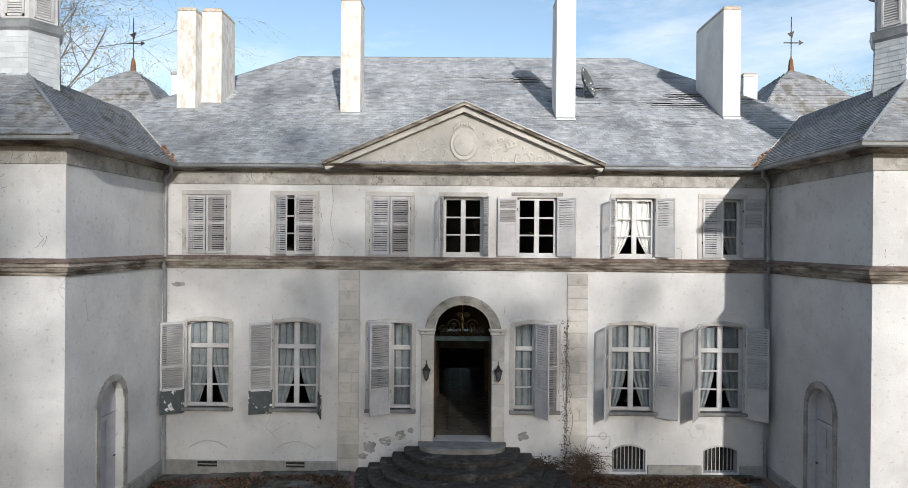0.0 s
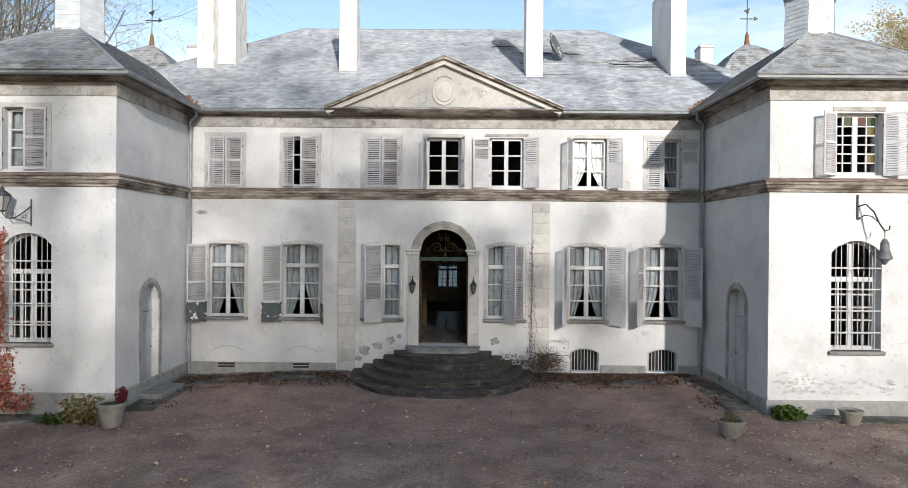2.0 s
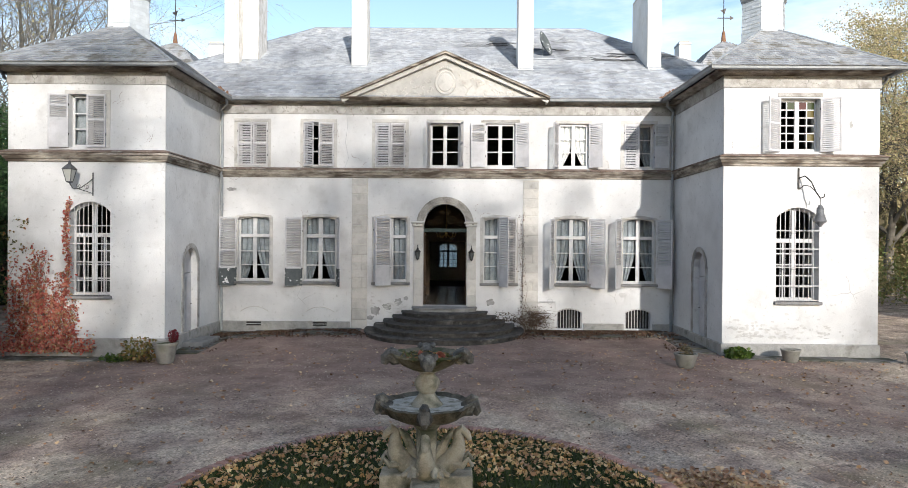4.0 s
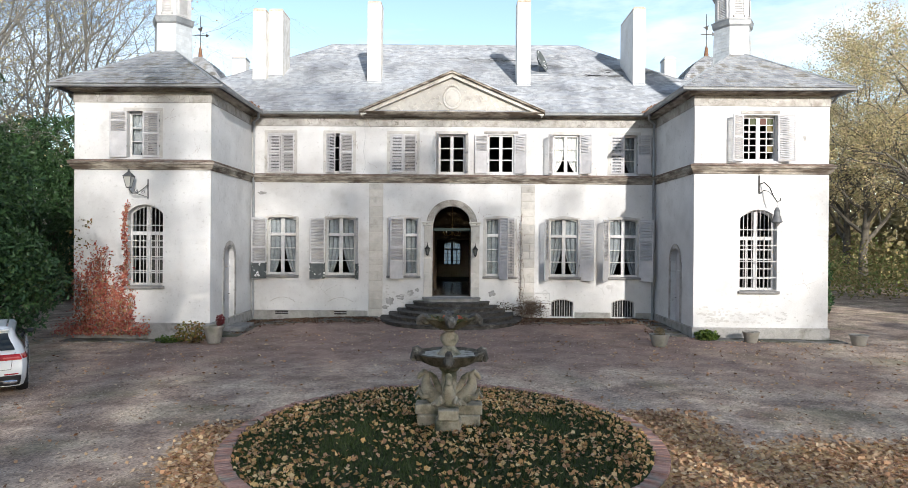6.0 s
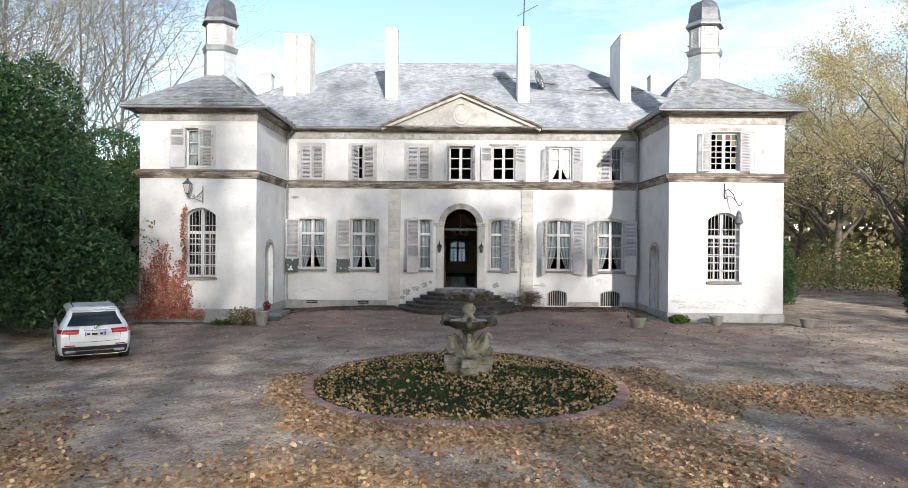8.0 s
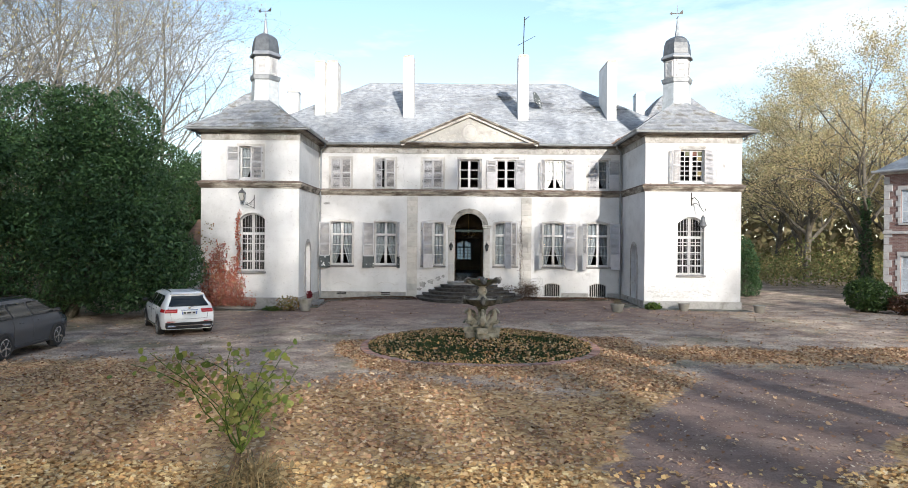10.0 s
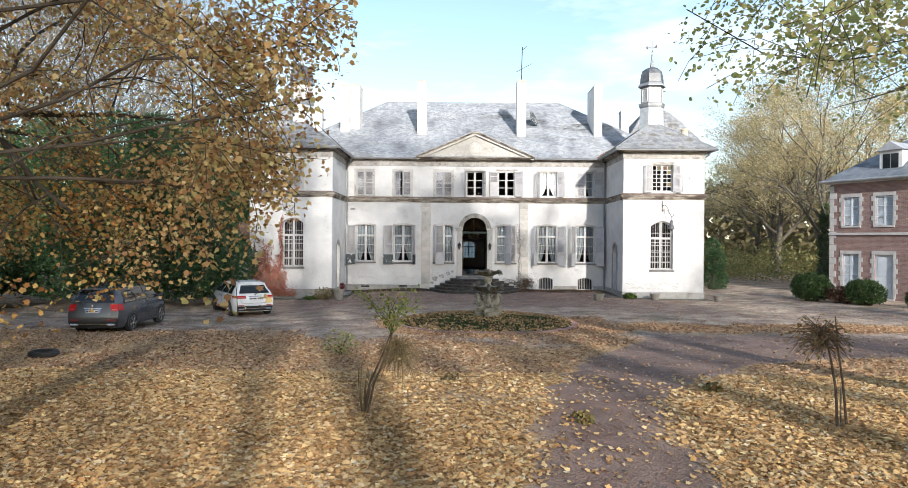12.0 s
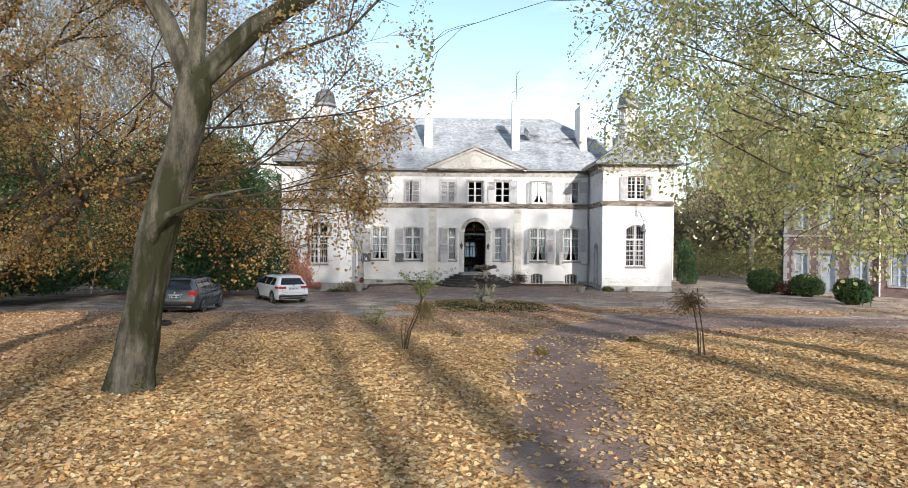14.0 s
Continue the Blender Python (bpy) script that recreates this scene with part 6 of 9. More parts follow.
# ---- leaves ----
def leaf_shape(P, size, rs, material, name, flat=0.0, star=False, long=0.72, spread=0.35):
    """Many leaves at the points P as one mesh: folded diamonds, or five-pointed when star. flat: how much they lie level."""
    P = np.asarray(P, float)
    N = len(P)
    nrm = rs.normal(size=(N, 3))
    nrm[:, 2] = np.abs(nrm[:, 2])
    nrm = nrm * (1 - flat) + np.array([0, 0, 1.0]) * flat
    nrm /= np.linalg.norm(nrm, axis=1)[:, None]
    u = np.cross(nrm, rs.normal(size=(N, 3)))
    u /= np.linalg.norm(u, axis=1)[:, None] + 1e-9
    w = np.cross(nrm, u)
    s = size * (1 + spread * rs.uniform(-1, 1, N))[:, None]
    if star:
        ang = np.radians([90, 122, 150, 182, 212, 270, 328, 358, 30, 58])
        rad = np.array([0.54, 0.37, 0.50, 0.33, 0.42, 0.28, 0.42, 0.33, 0.50, 0.37])
        V = np.stack([P + s * (r * math.cos(a) * u + r * math.sin(a) * w) + nrm * s * (0.10 * abs(math.cos(a)) * r * 3) for a, r in zip(ang, rad)], 1)
        V += nrm[:, None, :] * s[:, None, :] * rs.uniform(-0.08, 0.14, (N, 10, 1))
        V += (u[:, None, :] * rs.uniform(-0.07, 0.07, (N, 10, 1)) + w[:, None, :] * rs.uniform(-0.07, 0.07, (N, 10, 1))) * s[:, None, :]
        k = 10
    else:
        lift = nrm * s * 0.10
        V = np.stack([P + u * s * 0.58, P + u * s * 0.22 + w * s * long * 0.45 + lift, P - u * s * 0.28 + w * s * long * 0.42 + lift, P - u * s * 0.48,
                      P - u * s * 0.28 - w * s * long * 0.42 + lift, P + u * s * 0.22 - w * s * long * 0.45 + lift], 1)
        k = 6
    me = bpy.data.meshes.new(name)
    me.vertices.add(N * k)
    me.vertices.foreach_set("co", V.reshape(-1))
    me.loops.add(N * k)
    me.loops.foreach_set("vertex_index", np.arange(N * k))
    me.polygons.add(N)
    me.polygons.foreach_set("loop_start", np.arange(N) * k)
    me.polygons.foreach_set("loop_total", np.full(N, k))
    me.materials.append(material)
    me.update(calc_edges=True)
    me.validate()
    return me


FALLEN = leaf_mat("fallen_leaves", ((0.287, 0.161, 0.0647), (0.492, 0.282, 0.118), (0.643, 0.417, 0.182), (0.739, 0.524, 0.247), (0.424, 0.215, 0.0882), (0.793, 0.632, 0.341), (0.561, 0.323, 0.129), (0.725, 0.632, 0.447)), 0.7, 0.15)
# redder leaves for the yard, with the shade over its middle in their colour
YARD_LEAF = leaf_mat("russet_fallen_leaves", ((0.215, 0.112, 0.064), (0.387, 0.215, 0.12), (0.499, 0.31, 0.175), (0.585, 0.413, 0.239), (0.31, 0.155, 0.087), (0.636, 0.499, 0.331), (0.43, 0.232, 0.124), (0.172, 0.095, 0.06)), 0.7, 0.15)
LAWN_LEAF = leaf_mat("leaves_on_grass", ((0.359, 0.192, 0.088), (0.559, 0.345, 0.137), (0.659, 0.461, 0.201), (0.42, 0.221, 0.104), (0.699, 0.547, 0.304), (0.499, 0.278, 0.129), (0.279, 0.153, 0.08), (0.619, 0.404, 0.264)), 0.7, 0.18)
rs = np.random.RandomState(3)


def scatter(x0, x1, y0, y1, per_m2, seed, keep):
    r = random.Random(seed)
    out = []
    for _ in range(int((x1 - x0) * (y1 - y0) * per_m2)):
        x, y = r.uniform(x0, x1), r.uniform(y0, y1)
        if r.random() < keep(x, y):
            out.append((x, y))
    return out


def on_ground(x, y):
    r = math.hypot(x - LAWN_X, (y - LAWN_Y) / LAWN_K)
    if r < LAWN_R + 0.28 or y > -0.3 and abs(x) < 14 or (abs(x) > 8.4 and abs(x) < 13.6 and y > WY - 0.1):
        return 0.0
    if math.hypot(x, y) < 3.2:
        return 0.15 * litter(x, y)
    return 0.02 + 0.98 * litter(x, y) ** 1.3


pts = [(x, y, ground_z(x, y) + 0.015) for x, y in scatter(-11, 11, -43, -29, 400, 1, on_ground)]
tagged(part("fallen_leaves", leaf_shape(pts, 0.086, rs, FALLEN, "fallen_leaves", 0.80, star=True)), "thick carpet of tan and golden fallen leaves", "leaves", kind="stuff")
pts = [(x, y, ground_z(x, y) + 0.012) for x, y in scatter(-22, 26, -29, -4, 125, 2, on_ground) + scatter(-26, -11, -46, -29, 80, 3, on_ground) + scatter(-26, 28, -62, -46, 42, 5, on_ground) + scatter(-11, 11, -46, -43, 160, 6, on_ground) + scatter(11, 28, -46, -29, 90, 4, on_ground)]
tagged(part("fallen_leaves", leaf_shape(pts, 0.082, rs, YARD_LEAF, "fallen_leaves", 0.70, star=True)), "scattered tan and golden fallen leaves", "leaves", kind="stuff")
pts = [(x, y, ground_z(x, y) + 0.02) for x, y in scatter(-7, 17, -24, -14.5, 230, 21, lambda x, y: on_ground(x, y) if litter(x, y) > 0.25 else 0.0)]
tagged(part("fallen_leaves", leaf_shape(pts, 0.082, rs, YARD_LEAF, "fallen_leaves", 0.6, star=True)), "drift of orange and golden leaves beside the lawn", "leaves", kind="stuff")
lawn_pts = []
r5 = random.Random(8)
while len(lawn_pts) < 4300:
    a, r = r5.uniform(0, 6.283), LAWN_R * math.sqrt(r5.random())
    x, y = LAWN_X + r * math.cos(a), LAWN_Y + LAWN_K * r * math.sin(a)
    if 1.1 * noise.noise((x * 0.55, y * 0.7, 9)) + 0.5 * noise.noise((x * 2.2, y * 2.2, 4)) + r5.uniform(-0.6, 0.5) + 0.10 * (LAWN_Y - y) / LAWN_R < -0.02 + 0.35 * (r > 3.0):
        lawn_pts.append((x, y, lawn_z(x, y) + 0.05))
tagged(part("fallen_leaves", leaf_shape(lawn_pts, 0.082, rs, LAWN_LEAF, "fallen_leaves", 0.45, star=True)), "golden leaves lying on the lawn", "leaves", kind="stuff")
# dark debris blown against the foot of the house
DEBRIS = leaf_mat("dark_debris", ((0.035, 0.021, 0.014), (0.091, 0.0455, 0.0315), (0.14, 0.077, 0.049), (0.063, 0.042, 0.028), (0.196, 0.14, 0.084)), 0.9, 0.0)
r7 = random.Random(17)
dp = []
while len(dp) < 5200:
    x = r7.uniform(-8.4, 8.4)
    y = -0.12 - abs(r7.gauss(0, 0.85)) if r7.random() < 0.8 else r7.uniform(-4.5, -0.3)
    if -4.6 < y < -0.35 - 0.2 * (x < -3) and math.hypot(x / 3.1, y / 3.7) > 1 and (abs(x) > 7.2 or y > -2.4) and noise.noise((x * 0.9, y * 1.4, 21)) + r7.uniform(-0.3, 0.5) > 0.1 - 0.25 * (2.5 < x < 5.5):
        dp.append((x, y, ground_z(x, y) + 0.055))
tagged(part("leaf_debris", leaf_shape(dp, 0.075, rs, DEBRIS, "leaf_debris", 0.55)), "dark rotted leaves and twigs along the house foot", "leaves", kind="stuff")
# loose grit and leaf crumbs of the yard
GRIT = leaf_mat("loose_grit", ((0.10, 0.07, 0.055), (0.24, 0.18, 0.15), (0.40, 0.33, 0.27), (0.16, 0.10, 0.075), (0.55, 0.48, 0.40), (0.30, 0.20, 0.12)), 0.95, 0.0)


def bare(x, y):
    if math.hypot(x - LAWN_X, (y - LAWN_Y) / LAWN_K) < LAWN_R + 0.25 or (abs(x) > 8.3 and abs(x) < 13.7 and y > WY - 0.1) or math.hypot(x / 3.1, y / 3.7) < 1:
        return 0.0
    return 0.35 + 0.65 * (noise.noise((x * 0.8, y * 0.8, 31.0)) > -0.1)


gp2 = [(x, y, ground_z(x, y) + 0.006) for x, y in scatter(-13, 15, -14, -1.7, 120, 41, bare) + scatter(-15, 17, -29, -14, 95, 42, bare)]
tagged(part("loose_grit", leaf_shape(gp2, 0.036, rs, GRIT, "loose_grit", 0.8)), "loose pale and brown grit on the gravel yard", "gravel", kind="stuff")
# grass blades of the lawn
GRASS = leaf_mat("grass", ((0.024, 0.042, 0.014), (0.045, 0.07, 0.022), (0.08, 0.105, 0.04)), 0.6, 0.2)
gb = Shape()
for _ in range(26000):
    a, r = r5.uniform(0, 6.283), LAWN_R * math.sqrt(r5.random())
    x, y = LAWN_X + r * math.cos(a), LAWN_Y + LAWN_K * r * math.sin(a)
    z, t, h = lawn_z(x, y), r5.uniform(0, 6.283), r5.uniform(0.04, 0.10)
    dx, dy = 0.012 * math.cos(t), 0.012 * math.sin(t)
    lx, ly = r5.uniform(-0.05, 0.05), r5.uniform(-0.05, 0.05)
    gb.add(((x - dx, y - dy, z), (x + dx, y + dy, z), (x + lx, y + ly, z + h)), ((0, 1, 2),))
tagged(part("grass", gb, GRASS), "short dark green grass of the round lawn", "grass", kind="stuff")

# ---- fountain ----
FSTONE = mat("fountain_stone", (0.24, 0.215, 0.165), (0.46, 0.42, 0.34), 0.35, 0.9, 0.5, fine=0.02, c=(0.085, 0.09, 0.06), cover=(0.48, 0.64), wear=0.4)
FDARK = mat("mossy_basin_stone", (0.05, 0.046, 0.035), (0.19, 0.172, 0.135), 0.18, 0.9, 0.8, fine=0.02, c=(0.035, 0.034, 0.026), cover=(0.50, 0.64), wear=0.25)
FGREY = mat("lichen_grey_stone", (0.05, 0.047, 0.042), (0.17, 0.16, 0.145), 0.12, 0.95, 0.9, fine=0.02, c=(0.26, 0.25, 0.22), cover=(0.55, 0.68), wear=0.15)
TERRACOTTA = mat("terracotta", (0.28, 0.08, 0.05), (0.42, 0.15, 0.09), 0.1, 0.8, 0.2)
GREY_STONE_PALE = mat("pale_fountain_stone", (0.34, 0.33, 0.29), (0.54, 0.52, 0.48), 0.12, 0.85, 0.5, fine=0.015, c=(0.16, 0.15, 0.11), cover=(0.50, 0.66), wear=0.14)
fountain = thing("fountain", "two-tiered mossy stone fountain carried by rearing sea horses", "fountain", (0.18, -16.9, 0.12))
fountain.scale = (0.87, 0.87, 0.86)
part("plinth", Shape().block(-0.25, -0.62, -0.1, 0.25, 0.62, 0.13, 0.03).block(-0.62, -0.25, -0.1, 0.62, 0.25, 0.132, 0.03), FSTONE, fountain, "cross-shaped plinth")
part("base_block", Shape().block(-0.20, -0.66, 0.13, 0.20, 0.66, 0.33, 0.02).block(-0.66, -0.20, 0.131, 0.66, 0.20, 0.331, 0.02), FSTONE, fountain)
part("column", Shape().lathe([(0.22, 0.33), (0.20, 0.42), (0.15, 0.5), (0.15, 0.95), (0.20, 1.0), (0.23, 1.03), (0.20, 1.06), (0.17, 1.1)], 12), FSTONE, fountain, smooth=True)
for k in range(4):
    s = Shape()
    m = pose(0, 0, 0, 0, 0, 90 * k - 90)
    # a rearing form: haunch, chest, neck and bowed head, kept plain
    s.tube([(0.12, 0, 0.36), (0.26, 0, 0.42), (0.38, 0, 0.52), (0.45, 0, 0.66), (0.46, 0, 0.80), (0.44, 0, 0.90), (0.50, 0, 0.95), (0.58, 0, 0.88), (0.62, 0, 0.80)], [0.13, 0.16, 0.15, 0.12, 0.085, 0.075, 0.07, 0.055, 0.035], 9)
    s.tube([(0.10, 0, 0.50), (0.22, 0, 0.66), (0.30, 0, 0.84), (0.40, 0, 0.94)], [0.04, 0.07, 0.06, 0.03], 7)
    for sy in (-1, 1):
        s.tube([(0.36, 0.08 * sy, 0.48), (0.52, 0.14 * sy, 0.46), (0.60, 0.15 * sy, 0.56), (0.66, 0.14 * sy, 0.46)], [0.06, 0.05, 0.04, 0.03], 6)
        s.tube([(0.20, 0.10 * sy, 0.40), (0.24, 0.20 * sy, 0.36), (0.34, 0.24 * sy, 0.34)], [0.08, 0.07, 0.03], 6)
    part("horse_support", s.turned(m), FSTONE, fountain, "plain weathered stone sea horse", smooth=True)


def lobed(a, i):
    return 0.97 + 0.05 * abs(math.cos(4.5 * a + 0.4)) + 0.018 * math.cos(17 * a) + 0.015 * math.sin(7 * a + 1)


part("lower_basin", Shape().lathe([(0.16, 1.06), (0.40, 1.10), (0.56, 1.18), (0.62, 1.30), (0.66, 1.33), (0.63, 1.35), (0.56, 1.30), (0.30, 1.22), (0.10, 1.22)], 72, wave=lobed), FDARK, fountain, "dark mossy lobed basin", smooth=True)
for k in range(4):
    m = pose(0, 0, 0, 0, 0, 90 * k + 45 - 45)
    part("spout", Shape().tube([(0.50, 0, 1.24), (0.62, 0, 1.26), (0.70, 0, 1.32), (0.72, 0, 1.22), (0.70, 0, 1.16)], [0.10, 0.12, 0.09, 0.07, 0.04], 7).tube([(0.58, 0, 1.34), (0.66, 0, 1.41), (0.74, 0, 1.40)], [0.08, 0.07, 0.03], 6).turned(m), FGREY, fountain, smooth=True)
part("basin_floor", Shape().lathe([(0.545, 1.305), (0.30, 1.235), (0.0, 1.235)], 40, wave=lobed), GREY_STONE_PALE, fountain, "pale mottled floor of the basin", smooth=True)
part("stem", Shape().lathe([(0.27, 1.22), (0.26, 1.27), (0.19, 1.36), (0.13, 1.44), (0.11, 1.48), (0.15, 1.53), (0.18, 1.60), (0.17, 1.68), (0.12, 1.73), (0.10, 1.76), (0.15, 1.79), (0.16, 1.84)], 24, wave=lambda a, i: 1 + 0.03 * math.cos(8 * a)), FSTONE, fountain, smooth=True)
FMOSS = mat("olive_mossy_stone", (0.06, 0.055, 0.035), (0.19, 0.17, 0.12), 0.15, 0.95, 0.8, fine=0.025, c=(0.05, 0.06, 0.025), cover=(0.5, 0.62), wear=0.2)
part("upper_basin", Shape().lathe([(0.12, 1.80), (0.22, 1.82), (0.36, 1.89), (0.45, 1.98), (0.50, 2.03), (0.49, 2.06), (0.43, 2.04), (0.32, 1.98), (0.10, 1.97)], 72, wave=lobed), FMOSS, fountain, "mossy shell basin with four animal spouts", smooth=True)
for k in range(4):
    m = pose(0, 0, 0, 0, 0, 90 * k + 4)
    part("spout", Shape().tube([(0.38, 0, 1.97), (0.47, 0, 1.99), (0.55, 0, 2.02), (0.60, 0, 1.98), (0.62, 0, 1.90)], [0.08, 0.115, 0.105, 0.085, 0.05], 9).tube([(0.44, 0.07, 2.06), (0.52, 0.10, 2.09), (0.57, 0.08, 2.04)], [0.04, 0.045, 0.02], 6).tube([(0.44, -0.07, 2.06), (0.52, -0.10, 2.09), (0.57, -0.08, 2.04)], [0.04, 0.045, 0.02], 6).turned(m), FGREY, fountain, "lichen-grey animal head spout", smooth=True)
part("pot_shard", Shape().lathe([(0.05, 0.0), (0.075, 0.07), (0.068, 0.07), (0.04, 0.01)], 10).turned(pose(0.17, -0.12, 2.0, 40, 30, 0)), TERRACOTTA, fountain, "orange-red clay pot lying in the basin")
part("pot_shard", Shape().lathe([(0.04, 0.0), (0.055, 0.05), (0.05, 0.05), (0.03, 0.01)], 10).turned(pose(-0.12, 0.12, 2.0, -30, 50, 0)), TERRACOTTA, fountain)
part("nozzle", Shape().lathe([(0.11, 1.95), (0.09, 2.05), (0.07, 2.05), (0.05, 1.98)], 12), FDARK, fountain)
r6 = random.Random(3)
moss_pts = []
for _ in range(260):
    a, r = r6.uniform(0, 6.283), r6.uniform(0.15, 0.5)
    moss_pts.append((r * math.cos(a), r * math.sin(a), 1.975 + 0.07 * r + 0.01))
tagged(part("moss", leaf_shape(moss_pts, 0.07, rs, leaf_mat("moss", ((0.05, 0.06, 0.02), (0.12, 0.12, 0.04), (0.30, 0.20, 0.08), (0.30, 0.08, 0.04)), 0.8, 0.1), "moss", 0.5), None, fountain, "moss and wet leaves in the basin"), kind="stuff")
# added small pale form, for the bright white of the water in the basin
part("spilled_bowl", Shape().lathe([(0.04, 0.0), (0.06, 0.03), (0.08, 0.08), (0.075, 0.085), (0.05, 0.04)], 14).turned(pose(-0.20, 0.0, 1.25, 60, 20, 0)), GREY_STONE_PALE, fountain, "small pale form for the white of the basin's water")

# ---- pots and plants by the walls ----
URN = mat("cast_stone_urn", (0.17, 0.16, 0.145), (0.31, 0.295, 0.27), 0.3, 0.9, 0.4, fine=0.015, c=(0.18, 0.18, 0.15), cover=(0.5, 0.68), wear=0.3)


def urn(x, y, label, prof, fluted=True, size=1.0):
    t = thing("planter", label, "planter", (x, y, ground_z(x, y)), group="stone planters")
    t.scale = (size, size, size * 0.5 + 0.5)
    part("bowl", Shape().lathe(prof, 28, wave=(lambda a, i: 1 + 0.025 * math.cos(14 * a)) if fluted else None), URN, t, smooth=True)
    r_top = prof[-3][0]
    part("soil", Shape().lathe([(r_top * 0.92, prof[-3][1] - 0.05), (0.0, prof[-3][1] - 0.03)], 14), LAWN, t)
    return t


TALL = [(0.20, 0.0), (0.24, 0.03), (0.26, 0.10), (0.34, 0.52), (0.37, 0.56), (0.40, 0.60), (0.40, 0.66), (0.35, 0.66), (0.32, 0.60)]
SQUAT = [(0.22, 0.0), (0.26, 0.04), (0.30, 0.10), (0.36, 0.34), (0.40, 0.40), (0.40, 0.45), (0.35, 0.45), (0.32, 0.40)]
u1 = urn(-7.9, -6.1, "tall cast-stone planter with a dark red shrub", TALL, True, 0.88)
urn(6.85, -6.85, "squat weathered stone planter with dry grass", SQUAT, True, 0.8)
urn(10.38, -5.55, "small shallow stone planter by the wing wall", [(0.24, 0.0), (0.28, 0.03), (0.36, 0.36), (0.40, 0.40), (0.40, 0.44), (0.36, 0.44), (0.33, 0.40)], False, 0.72)
urn(13.95, -5.75, "small stone planter at the corner of the wing", [(0.22, 0.0), (0.26, 0.03), (0.34, 0.34), (0.38, 0.38), (0.38, 0.42), (0.34, 0.42), (0.31, 0.38)], False, 0.8)


def clump(name, label, category, at, pts, size, material, stems=0, flat=0.1, spread=0.35, long=0.72):
    """A small plant: stems and a mass of leaves at given points (relative to its foot)."""
    t = thing(name, label, category, at)
    if stems:
        st = Shape()
        for k in range(stems):
            p = pts[(k * 37) % len(pts)]
            st.tube([(0.03 * math.cos(k), 0.03 * math.sin(k), 0), (p[0] * 0.45, p[1] * 0.45, p[2] * 0.6), p], [0.012, 0.009, 0.004], 4)
        part("stem_tuft", st, TWIG, t)
    part("foliage", leaf_shape(pts, size, rs, material, "foliage", flat, spread=spread, long=long), None, t)
    return t


TWIG = mat("brown_twig", (0.07, 0.05, 0.035), (0.15, 0.11, 0.08), 0.2, 0.9, 0.3)
RED_LEAF = leaf_mat("dark_red_leaf", ((0.10, 0.012, 0.02), (0.20, 0.02, 0.03), (0.07, 0.015, 0.015)), 0.5, 0.2)
GREEN_LEAF = leaf_mat("green_leaf", ((0.03, 0.06, 0.012), (0.07, 0.12, 0.02), (0.13, 0.18, 0.035)), 0.5, 0.25)
DARK_TWIG_LEAF = leaf_mat("dark_twig_leaf", ((0.03, 0.022, 0.015), (0.08, 0.04, 0.03), (0.12, 0.05, 0.03), (0.05, 0.045, 0.025)), 0.7, 0.1)
OLIVE_LEAF = leaf_mat("olive_leaf", ((0.06, 0.06, 0.02), (0.14, 0.13, 0.04), (0.22, 0.16, 0.06), (0.25, 0.10, 0.04)), 0.6, 0.25)
DRY = leaf_mat("dry_grass", ((0.14, 0.10, 0.05), (0.26, 0.20, 0.11), (0.10, 0.09, 0.05)), 0.8, 0.2)


def blob(n, rx, ry, rz, z0, seed, hollow=0.4):
    r = random.Random(seed)
    out = []
    while len(out) < n:
        p = Vector((r.uniform(-1, 1), r.uniform(-1, 1), r.uniform(-1, 1)))
        if hollow < p.length < 1 + 0.25 * noise.noise(p * 2.3 + Vector((seed, 0, 0))):
            out.append((p.x * rx, p.y * ry, z0 + p.z * rz))
    return out


clump("potted_shrub", "dark red leaved shrub in the tall planter", "shrub", (-7.72, -6.0, ground_z(-7.9, -6.1) + 0.56), blob(300, 0.15, 0.15, 0.20, 0.22, 1), 0.055, RED_LEAF, 10)
clump("straggling_shrub", "straggling olive shrub by the wing wall", "shrub", (-8.75, -5.75, ground_z(-8.7, -5.7)), blob(520, 0.7, 0.40, 0.38, 0.34, 2, 0.2), 0.085, OLIVE_LEAF, 22)
clump("weed", "low green weeds at the foot of the wall", "plant", (-9.6, -5.5, ground_z(-9.6, -5.5)), blob(300, 0.55, 0.30, 0.13, 0.10, 3, 0.0), 0.08, GREEN_LEAF, 8)
clump("weed", "bright green weeds at the foot of the wall", "plant", (9.0, -5.2, ground_z(9, -5.2)), blob(420, 0.42, 0.30, 0.20, 0.15, 4, 0.0), 0.11, GREEN_LEAF, 8)
clump("dry_grass", "dry grass in the squat planter", "plant", (6.85, -6.85, ground_z(6.8, -6.8) + 0.36), blob(200, 0.18, 0.18, 0.16, 0.10, 5, 0.0), 0.08, DRY, 8, long=0.2)
vine = thing("wall_vine", "thin bare vine climbing a stone pilaster", "vine", (2.95, -0.06, 0.0))
for k in range(3):
    r = random.Random(20 + k)
    pth = [(r.uniform(-0.1, 0.1), -0.02, 0.0)]
    z, x = 0.0, pth[0][0]
    while z < 4.3 - k:
        z += 0.2
        x += r.uniform(-0.07, 0.07) - 0.1 * (x - 0.02 * k)
        pth.append((x, -0.02 - 0.01 * (k % 2), z))
    part("stem", Shape().tube(pth, [0.008 * (1 - 0.6 * i / len(pth)) for i in range(len(pth))], 4), TWIG, vine)
vp = []
r = random.Random(31)
